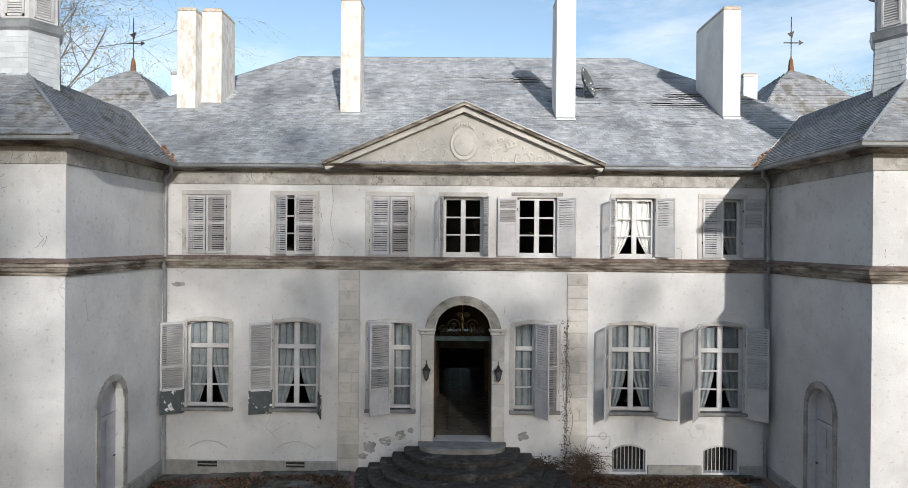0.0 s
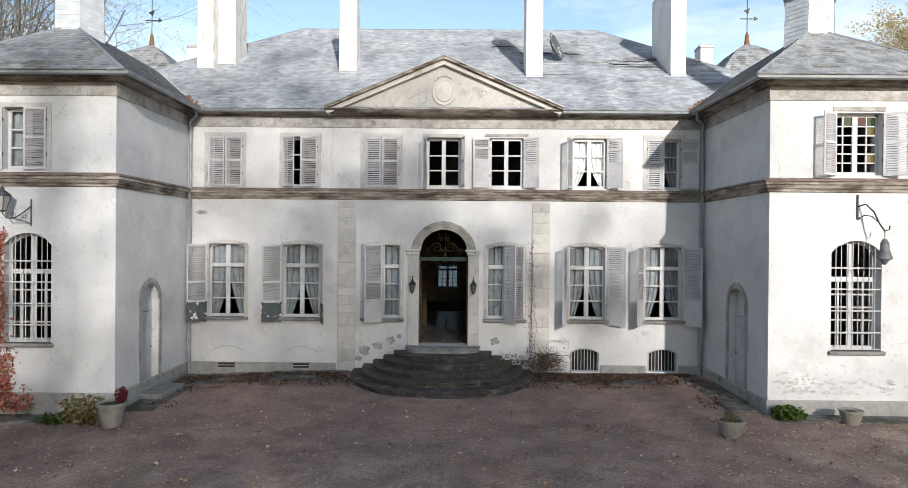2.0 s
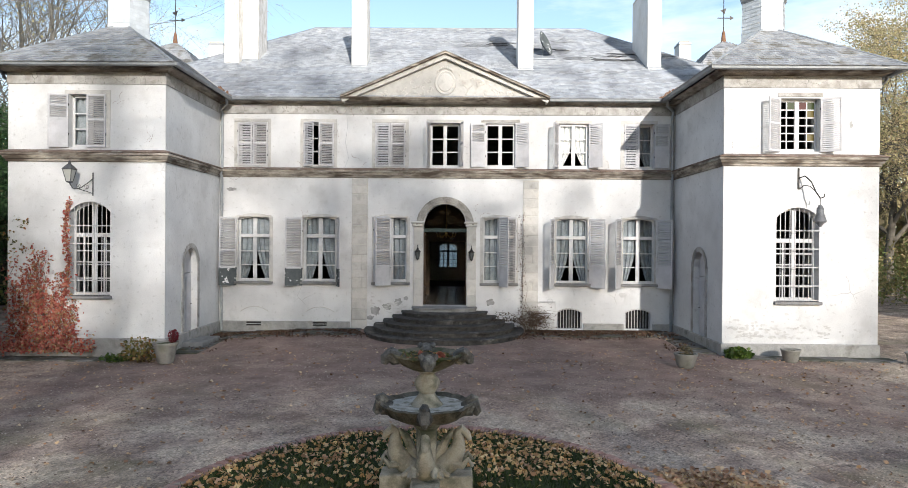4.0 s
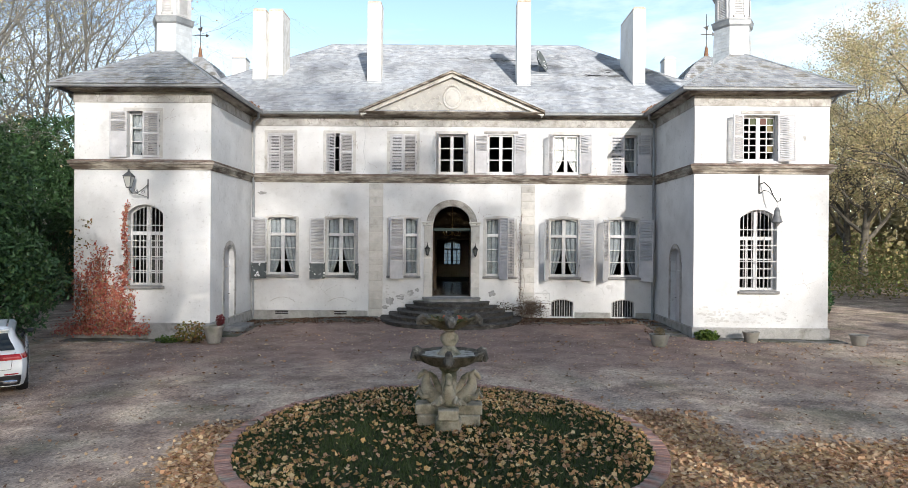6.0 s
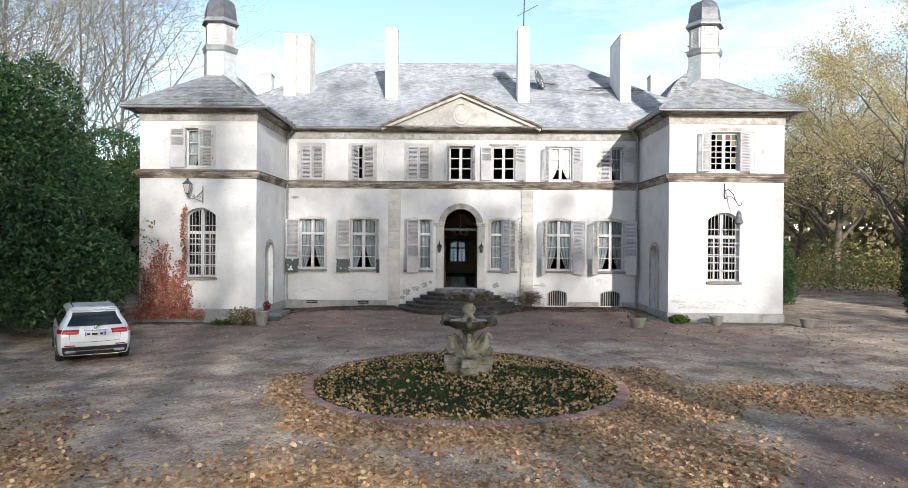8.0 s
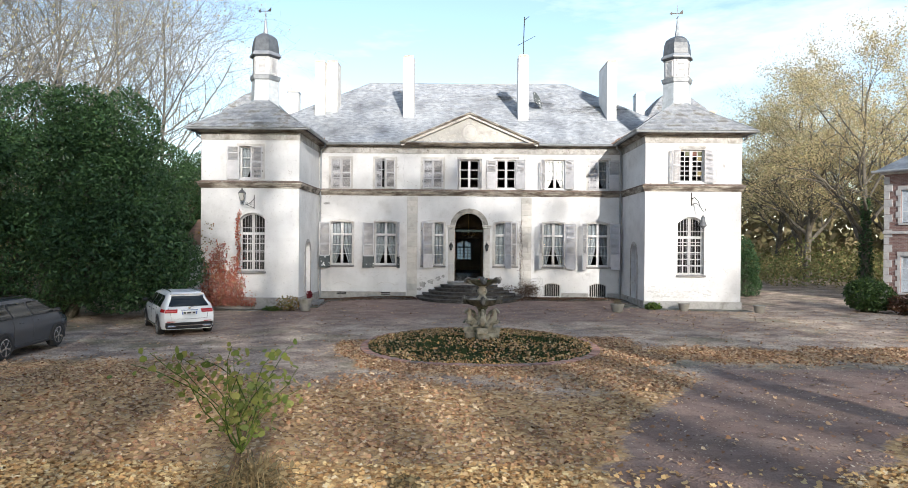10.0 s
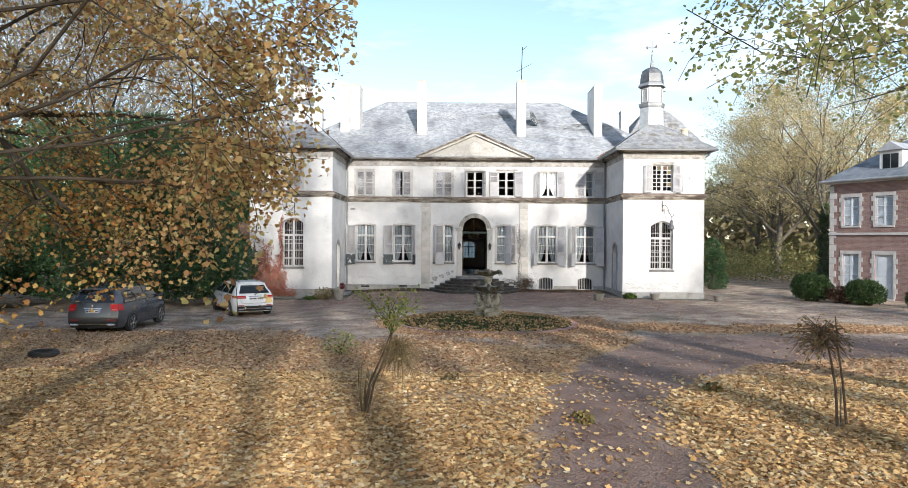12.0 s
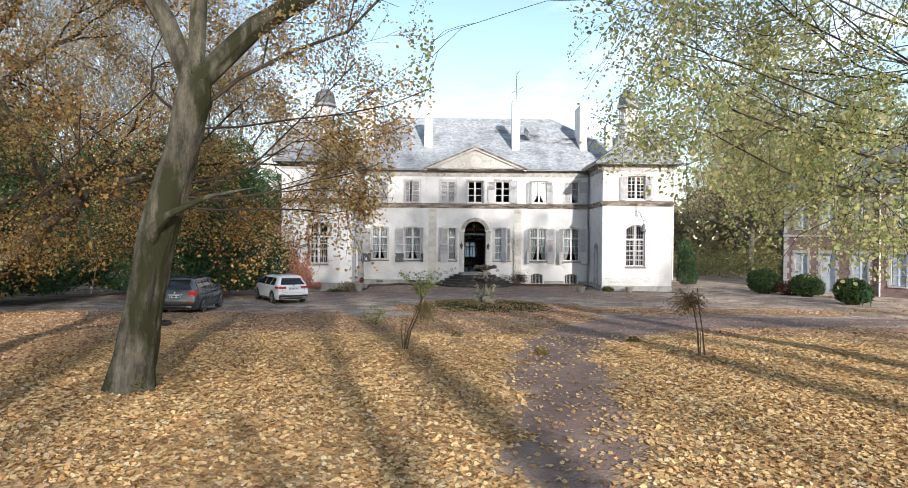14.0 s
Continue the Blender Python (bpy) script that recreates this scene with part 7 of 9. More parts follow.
for _ in range(420):
    z = r.uniform(0.2, 4.3)
    vp.append((r.gauss(0, 0.07), -0.03, z))
part("foliage", leaf_shape(vp, 0.038, rs, DARK_TWIG_LEAF, "foliage", 0.0), None, vine)
arc = thing("berry_branch", "thin leafy branch arching over the steps' edge", "shrub", (3.1, -0.5, 0.1))
ar = Shape()
apts = []
for k in range(7):
    r = random.Random(50 + k)
    q = [(0, 0, 0)]
    for j in range(1, 9):
        q.append((-0.24 * j * (0.6 + 0.08 * k), -0.06 * j + r.uniform(-0.03, 0.03), 0.16 * j - 0.011 * j * j * (1 + 0.25 * k) + r.uniform(-0.03, 0.03)))
    ar.tube(q, 0.006, 4)
    apts += [(p[0] + r.uniform(-0.06, 0.06), p[1] + r.uniform(-0.05, 0.05), p[2] + r.uniform(-0.06, 0.06)) for p in q[2:] for _ in range(4)]
part("twig", ar, TWIG, arc)
part("foliage", leaf_shape(apts, 0.055, rs, leaf_mat("dark_small_leaf", ((0.02, 0.025, 0.012), (0.06, 0.05, 0.03), (0.10, 0.05, 0.03)), 0.6, 0.1), "foliage", 0.0), None, arc)
tap = thing("water_pipe", "thin grey water pipe bent along the wall", "pipe", (0, 0, 0))
part("pipe", Shape().tube([(3.45, -0.05, 0.75), (3.62, -0.06, 1.0), (4.22, -0.06, 1.0), (4.22, -0.06, 0.72)], 0.014, 6), GREY_BARS, tap)
part("hose_ring", Shape().tube([(4.02 + 0.10 * math.cos(0.4 * k), -0.09, 1.02 + 0.10 * math.sin(0.4 * k)) for k in range(17)], 0.012, 5), GREY_BARS, tap)
# red creeper on the west wing
creeper = thing("creeper", "scarlet Virginia creeper climbing the wing's corner", "vine", (-12.3, WY, -0.2))
CREEP = leaf_mat("scarlet_leaf", ((0.28, 0.05, 0.045), (0.42, 0.11, 0.085), (0.52, 0.22, 0.16), (0.34, 0.07, 0.055), (0.50, 0.28, 0.19), (0.30, 0.24, 0.10)), 0.6, 0.25)
r = random.Random(77)
cst = Shape()
cp = []
for k in range(34):
    x, z = r.uniform(-1.1, 0.9), 0.0
    top = r.uniform(1.2, 3.1) * (1.0 if x < 0.4 else 0.75) if x > -1.0 else 2.0
    pth = [(x, -0.03, 0)]
    while z < top:
        z += 0.15
        x += r.uniform(-0.09, 0.09)
        x = max(-1.14, min(1.05, x))
        pth.append((x, -0.03, z))
        for _ in range(9):
            cp.append((x + r.gauss(0, 0.13), -0.05 - abs(r.gauss(0, 0.05)), z + r.gauss(0, 0.09)))
    cst.tube(pth, 0.007, 4)
x, z, pth = 0.85, 1.6, []
while z < 4.55:                       # the tongue beside the window
    pth.append((x, -0.03, z))
    z += 0.12
    x = 0.70 + 0.05 * math.sin(z * 3)
    for _ in range(20):
        cp.append((x + r.gauss(0, 0.06), -0.05, z + r.gauss(0, 0.07)))
cst.tube(pth, 0.008, 4)
for _ in range(1300):                  # heaped at the foot and along the ground
    cp.append((r.uniform(-1.6, 1.7), -0.08 - abs(r.gauss(0, 0.35)), abs(r.gauss(0.12, 0.22))))
part("stem_net", cst, TWIG, creeper)
part("foliage", leaf_shape([p for p in cp if p[0] > -1.18 or p[1] < -0.06], 0.072, rs, CREEP, "foliage", 0.0), None, creeper)
gp_ = [(-1.0 + 0.4 * math.sin(k) + r.gauss(0, 0.1), -0.05, 3.0 + 0.12 * k + r.gauss(0, 0.05)) for k in range(10) for _ in range(7)]
part("foliage", leaf_shape(gp_, 0.08, rs, OLIVE_LEAF, "foliage", 0.0), None, creeper, "olive green shoots above the scarlet leaves")


# ---- cars ----
def car(name, label, paint, at, turn, dims, tail_red, plate, kind=0):
    """A parked sport utility car: x to its right, y ahead, origin on the ground under the rear axle."""
    L, W, H, wb, rear = dims          # length, width, height, wheelbase, rear overhang
    t = thing(name, label, "car", at, turn=turn, group="parked cars")
    hw = W / 2
    y0, y1 = -rear, L - rear
    rake = 0.50 if kind == 0 else 0.34
    belt = 1.02 if kind == 0 else 1.10
    tail = ((0.30, y0 + 0.10), (0.45, y0 + 0.01), (0.60, y0), (0.90, y0 + 0.05), (belt, y0 + 0.10), (H - 0.16, y0 + rake * 0.85), (H - 0.05, y0 + rake), (H, y0 + rake + 0.18))
    nose = ((0.30, y1 - 0.16), (0.45, y1 - 0.03), (0.62, y1), (0.80, y1 - 0.06), (belt, y1 - 0.25), (H, y1 - 0.25))
    wide = ((0.26, 0.93), (0.40, 0.975), (0.70, 1.0), (0.90, 0.985), (belt, 0.93), (H - 0.14, 0.725), (H - 0.04, 0.66), (H, 0.54))
    hood = ((y0, H), (wb * 0.45, H), (wb * 0.60, H - 0.03), (wb * 0.66, H - 0.07), (wb * 1.06, belt + 0.02), (wb * 1.14, belt - 0.03), (y1 - 0.25, 0.92), (y1, 0.74), (y1 + 1, 0.7))
    zs = [0.26, 0.32, 0.40, 0.55, 0.70, 0.82, 0.90, belt - 0.05, belt, belt + 0.12, belt + 0.25, H - 0.22, H - 0.14, H - 0.08, H - 0.04, H - 0.012, H]

    def plan(s):
        """How far the sides draw in towards the tail and the nose."""
        a = max(0.0, 1 - s / 0.07)
        b = max(0.0, (s - 0.80) / 0.20)
        return 1 - 0.10 * a * a - 0.22 * b ** 2.4

    def skin(s, z, sx, off=0.0):
        """The point of the side at share s of the length and height z, pushed out by off."""
        ya, yb = lerp_table(z, tail), lerp_table(z, nose)
        y = ya + (yb - ya) * s
        zz = min(z, lerp_table(y, hood))
        return (sx * (hw * lerp_table(z, wide) * plan(s) + off), y, zz)

    def back(c, z, off=0.0):
        """The point of the tail at share c of the width, -1 to 1."""
        x = lerp_table(z, wide) * hw * plan(0.0)
        return (c * x, lerp_table(z, tail) - 0.07 * (1 - abs(c) ** 2.5) - off, z)

    def patch(fn, us, vs, flip=False):
        s = Shape()
        s.v = [fn(u, v) for v in vs for u in us]
        n = len(us)
        for j in range(len(vs) - 1):
            for i in range(n - 1):
                q = (j * n + i, j * n + i + 1, (j + 1) * n + i + 1, (j + 1) * n + i)
                s.f.append(q[::-1] if flip else q)
        return s

    def steps_(a, b, n):
        return [a + (b - a) * k / n for k in range(n + 1)]

    ss = [0, 0.012, 0.03, 0.055, 0.08] + steps_(0.12, 0.80, 24) + [0.84, 0.88, 0.92, 0.95, 0.975, 0.99, 1.0]
    body = Shape()
    for sx in (-1, 1):
        g = patch(lambda u, v: skin(u, v, sx), ss, zs, sx < 0)
        body.add(g.v, g.f)
    g = patch(back, steps_(-1, 1, 12), zs)
    body.add(g.v, g.f)
    # roof and bonnet between the upper edges, nose between the front edges, floor
    for s0, s1 in zip(ss, ss[1:]):
        a, b, c, d = skin(s0, H, -1), skin(s0, H, 1), skin(s1, H, 1), skin(s1, H, -1)
        body.quad(a, b, c, d)
        body.quad(skin(s0, 0.26, 1), skin(s0, 0.26, -1), skin(s1, 0.26, -1), skin(s1, 0.26, 1))
    for za, zb in zip(zs, zs[1:]):
        body.quad(skin(1, za, 1), skin(1, za, -1), skin(1, zb, -1), skin(1, zb, 1))
    b0 = body.weld()
    part("body", b0, paint, t, smooth=True)

    def share(y, z):
        ya, yb = lerp_table(z, tail), lerp_table(z, nose)
        return (y - ya) / (yb - ya)

    wz0, wz1 = belt + 0.035, H - 0.13
    part("rear_window", patch(lambda c, z: back(c * 0.90, z, 0.008), steps_(-1, 1, 10), steps_(wz0 + 0.03, H - 0.13, 6)), CAR_GLASS, t, "dark tinted rear window", smooth=True)
    part("windscreen", Shape().quad((-hw * 0.80, wb * 1.05, belt + 0.05), (hw * 0.80, wb * 1.05, belt + 0.05), (hw * 0.60, wb * 0.69, H - 0.06), (-hw * 0.60, wb * 0.69, H - 0.06)), CAR_GLASS, t)
    part("spoiler", Shape().block(-hw * 0.62, y0 + rake - 0.17, H - 0.075, hw * 0.62, y0 + rake + 0.16, H - 0.035, 0.015), paint, t)
    for sx in (-1, 1):
        for ya, yb, za, zb in ((y0 + rake + 0.10, 0.42, y0 + rake + 0.34, 0.36), (0.50, wb * 0.50, 0.44, wb * 0.49), (wb * 0.535, wb * 0.98, wb * 0.52, wb * 0.70)):
            def pane_at(u, v, sx=sx, ya=ya, yb=yb, za=za, zb=zb):
                z = wz0 + (wz1 - wz0) * v
                lo, hi = ya + (za - ya) * v, yb + (zb - yb) * v
                return skin(share(lo + (hi - lo) * u, z), z, sx, 0.016)
            part("side_window", patch(pane_at, steps_(0, 1, 10), steps_(0, 1, 10), sx < 0), CAR_GLASS, t, smooth=True)
        part("window_trim", Shape().tube([skin(share(y, belt + 0.015), belt + 0.015, sx, 0.004) for y in steps_(y0 + rake + 0.1, wb, 8)], 0.012, 5), CHROME if kind == 0 else CAR_BLACK, t)
        part("roof_rail", Shape().tube([(sx * 0.55 * hw, y0 + rake + 0.2, H - 0.01), (sx * 0.57 * hw, y0 + rake + 0.4, H + 0.04), (sx * 0.57 * hw, wb * 0.52, H + 0.045), (sx * 0.56 * hw, wb * 0.62, H - 0.02)], 0.018, 6), CHROME if kind == 0 else CAR_BLACK, t)
        part("mirror", Shape().block(sx * (hw * 0.95), wb * 0.93, belt + 0.02, sx * (hw + 0.15), wb * 0.93 + 0.10, belt + 0.14, 0.04), CAR_BLACK, t)
        if kind == 0:
            lz0, lz1, lc, ls = 0.86, 0.99, 0.50, 0.085
        else:
            lz0, lz1, lc, ls = 0.86, 1.10, 0.72, 0.05
        lm = patch(lambda c, z: back(c, z, 0.014), [sx * v for v in steps_(lc, 0.995, 5)], steps_(lz0, lz1, 3), sx < 0)
        g = patch(lambda u, z: skin(u, z, sx, 0.012), steps_(0, ls, 4), steps_(lz0 + 0.02, lz1, 3), sx < 0)
        lamp_ = part("tail_light", lm.add(g.v, g.f), tail_red, t, "red tail light", smooth=True)
        part("lens_strip", patch(lambda c, z: back(c, z, 0.019), [sx * v for v in steps_(lc + 0.06, 0.95, 4)], [lz0 + 0.045, lz0 + 0.075], sx < 0), LENS, lamp_)
        for yy in (0.0, wb):
            # a filled black panel stands in for the shade inside the wheel well
            ar_ = Shape()
            ring = [(yy + 0.43 * math.cos(math.pi * k / 14), 0.345 + 0.43 * math.sin(math.pi * k / 14)) for k in range(15)] + [(yy - 0.43, 0.24), (yy + 0.43, 0.24)]
            xo, xi = sx * (hw + 0.006), sx * hw * 0.70
            ar_.add([(xo, y, z) for y, z in ring] + [(xi, y, z) for y, z in ring], [tuple(range(17)), *[(k, (k + 1) % 17, 17 + (k + 1) % 17, 17 + k) for k in range(17)]])
            part("wheel_well_dark", ar_, CAR_BLACK, t, "black panel for the shaded wheel well")
            wm = Matrix.Translation((sx * (hw - 0.105), yy, 0.365)) @ pose(0, 0, 0, 0, 90, 0)
            wheel = part("wheel", Shape().lathe([(0.10, -0.11), (0.33, -0.12), (0.36, -0.08), (0.37, 0.0), (0.36, 0.08), (0.33, 0.12), (0.245, 0.125)], 28).turned(wm), TYRE, t, "black tyre", smooth=True)
            rim = Shape().lathe([(0.245, 0.0), (0.25, 0.125 * sx), (0.23, 0.13 * sx), (0.215, 0.06 * sx)], 24)
            for k in range(5):
                a = 2 * math.pi * k / 5
                for da in (-0.10, 0.10):
                    rim.tube([(0.03 * math.cos(a), 0.03 * math.sin(a), 0.125 * sx), (0.225 * math.cos(a + da), 0.225 * math.sin(a + da), 0.12 * sx)], 0.02, 4)
            rim.lathe([(0.05, 0.10 * sx), (0.05, 0.135 * sx), (0.0, 0.14 * sx)], 10)
            part("rim", rim.turned(wm), CHROME, wheel, "light alloy rim")
        part("sill", Shape().block(sx * (hw * 0.94), 0.45, 0.25, sx * (hw * 0.995), wb - 0.45, 0.33, 0.02), CHROME if kind == 0 else CAR_BLACK, t)
        part("exhaust", Shape().block(sx * hw * 0.50, y0 - 0.085, 0.34, sx * hw * 0.80, y0 + 0.1, 0.42, 0.03), CHROME, t)
        part("reflector", patch(lambda c, z: back(c, z, 0.012), [sx * v for v in steps_(0.60, 0.92, 4)], [0.535, 0.565], sx < 0), tail_red, t)
        for yy in (0.46, wb * 0.515):
            part("door_line", Shape().tube([skin(share(yy, z), z, sx, 0.002) for z in (0.36, 0.55, 0.70, 0.90, belt)], 0.006, 4), CAR_BLACK, t)
        for yy in (0.72, wb * 0.60):
            p = skin(share(yy, belt - 0.14), belt - 0.14, sx)
            part("door_handle", Shape().block(p[0] - 0.01, yy, p[2] - 0.015, p[0] + sx * 0.035, yy + 0.2, p[2] + 0.015, 0.008), CHROME if kind == 0 else paint, t)
        part("headlight", patch(lambda u, z: skin(u, z, sx, 0.008), steps_(0.93, 0.985, 4), steps_(0.70, 0.80, 3), sx < 0), CHROME, t)
    part("bumper", patch(lambda c, z: back(c, z, 0.02), steps_(-0.99, 0.99, 12), [0.28, 0.36, 0.44, 0.52]), CAR_BLACK, t, "black lower bumper", smooth=True)
    part("bumper_trim", patch(lambda c, z: back(c, z, 0.034), steps_(-0.80, 0.80, 10), [0.385, 0.42]), CHROME, t)
    part("tailgate_line", Shape().tube([back(c, z, 0.003) for c, z in ((-0.90, belt), (-0.78, 0.90), (-0.74, 0.66), (-0.3, 0.64), (0.3, 0.64), (0.74, 0.66), (0.78, 0.90), (0.90, belt))], 0.006, 4), CAR_BLACK, t)
    part("trim_strip", patch(lambda c, z: back(c, z, 0.012), steps_(-0.36, 0.36, 6), [plate + 0.14, plate + 0.165]), CHROME, t)
    yp = y0 - 0.045
    pl = part("number_plate", Shape().block(-0.26, yp - 0.02, plate, 0.26, yp + 0.06, plate + 0.115, 0.006), LACE, t, "white number plate")
    for x, w in ((-0.17, 0.08), (-0.02, 0.14), (0.15, 0.08)):
        part("bar", Shape().box(x - w / 2, yp - 0.025, plate + 0.03, x + w / 2, yp - 0.021, plate + 0.085), IRON, pl)
    for xe in (-0.258, 0.225):
        part("edge_band", Shape().box(xe, yp - 0.024, plate + 0.004, xe + 0.033, yp - 0.0205, plate + 0.111), PLATE_BLUE, pl, "blue edge band")
    part("badge", Shape().lathe([(0.045, 0.0), (0.04, 0.012), (0.0, 0.014)], 12).turned(pose(0, y0 - 0.035, plate + 0.235, 90, 0, 0)), CHROME, t)
    part("rear_wiper", Shape().tube([back(0.02, belt + 0.04, 0.02), back(0.42, belt + 0.10, 0.02)], 0.012, 4), CAR_BLACK, t)
    return t


CAR_GLASS = plain("car_glass", (0.012, 0.016, 0.018), 0.04)
CAR_BLACK = plain("car_plastic", (0.02, 0.02, 0.022), 0.55)
TYRE = plain("tyre_rubber", (0.018, 0.018, 0.018), 0.85)
CHROME = plain("bright_metal", (0.62, 0.63, 0.64), 0.22, metal=0.9)
WHITE_CAR = mat("white_car_paint", (0.70, 0.71, 0.72), (0.76, 0.77, 0.78), 2.0, 0.18, 0.0, spec=0.6)
GREY_CAR = mat("dark_grey_car_paint", (0.075, 0.08, 0.09), (0.09, 0.096, 0.108), 2.0, 0.2, 0.0, metal=0.3, spec=0.6)
TAIL = plain("tail_lamp_red", (0.38, 0.012, 0.015), 0.15)
LENS = plain("tail_lamp_lens", (0.55, 0.10, 0.09), 0.15)
PLATE_BLUE = plain("plate_blue", (0.03, 0.08, 0.35), 0.4)
car("white_car", "white sport utility car parked by the dark evergreen", WHITE_CAR, (-10.88, -12.9, ground_z(-10.6, -12.0)), 33.0, (4.66, 1.87, 1.57, 2.87, 0.93), TAIL, 0.80)
car("grey_car", "dark grey sport utility car parked under the trees", GREY_CAR, (-14.1, -19.55, ground_z(-14.1, -18.5)), 4.0, (4.79, 1.93, 1.66, 2.75, 1.02), TAIL, 0.80, 1)
tyre = thing("old_tyre", "old dark tyre lying among the fallen leaves", "tyre", (-11.8, -26.9, ground_z(-11.8, -26.9)))
tyre.scale = (0.78, 0.78, 0.7)
part("tread", Shape().lathe([(0.28, 0.02), (0.40, 0.0), (0.46, 0.06), (0.46, 0.16), (0.40, 0.22), (0.28, 0.20), (0.26, 0.11)], 24), TYRE, tyre, smooth=True)


# ---- trees ----
BARK = mat("grey_bark", (0.038, 0.035, 0.027), (0.150, 0.138, 0.108), 0.16, 0.95, 1.0, fine=0.03, c=(0.030, 0.031, 0.014), cover=(0.49, 0.56), wear=0.8, grain=(1.0, 1.0, 0.35))
LIMB = mat("brown_limb_bark", (0.028, 0.022, 0.017), (0.075, 0.062, 0.047), 0.3, 0.95, 0.5, fine=0.03)
PALE_BARK = mat("pale_bark", (0.10, 0.096, 0.085), (0.25, 0.237, 0.21), 0.6, 0.95, 0.6, fine=0.04)
MID_BARK = mat("grey_brown_bark", (0.06, 0.052, 0.042), (0.15, 0.135, 0.11), 0.4, 0.95, 0.6, fine=0.04)
ORANGE = leaf_mat("orange_brown_leaf", ((0.202, 0.106, 0.0504), (0.403, 0.227, 0.0954), (0.544, 0.373, 0.167), (0.605, 0.473, 0.232), (0.293, 0.157, 0.0756), (0.504, 0.434, 0.192), (0.312, 0.283, 0.111)), 0.6, 0.52)
LIME = leaf_mat("yellow_green_leaf", ((0.178, 0.252, 0.103), (0.365, 0.421, 0.168), (0.533, 0.505, 0.224), (0.58, 0.496, 0.252), (0.252, 0.318, 0.131), (0.468, 0.458, 0.196)), 0.6, 0.58)
GOLD = leaf_mat("golden_leaf", ((0.46, 0.38, 0.19), (0.66, 0.54, 0.30), (0.54, 0.50, 0.23), (0.64, 0.46, 0.30), (0.32, 0.34, 0.15), (0.58, 0.44, 0.27)), 0.6, 0.5)
RUSSET = leaf_mat("russet_leaf", ((0.149, 0.0629, 0.0252), (0.32, 0.149, 0.0366), (0.458, 0.263, 0.0856), (0.503, 0.366, 0.126), (0.229, 0.103, 0.0401), (0.366, 0.309, 0.103)), 0.6, 0.42)
EVER = leaf_mat("evergreen_leaf", ((0.0195, 0.0474, 0.0223), (0.039, 0.0836, 0.0335), (0.0697, 0.1324, 0.0474), (0.0279, 0.0627, 0.0279)), 0.42, 0.12)
PINKISH = leaf_mat("buff_leaf", ((0.38, 0.32, 0.18), (0.50, 0.44, 0.26), (0.42, 0.40, 0.18)), 0.7, 0.4)


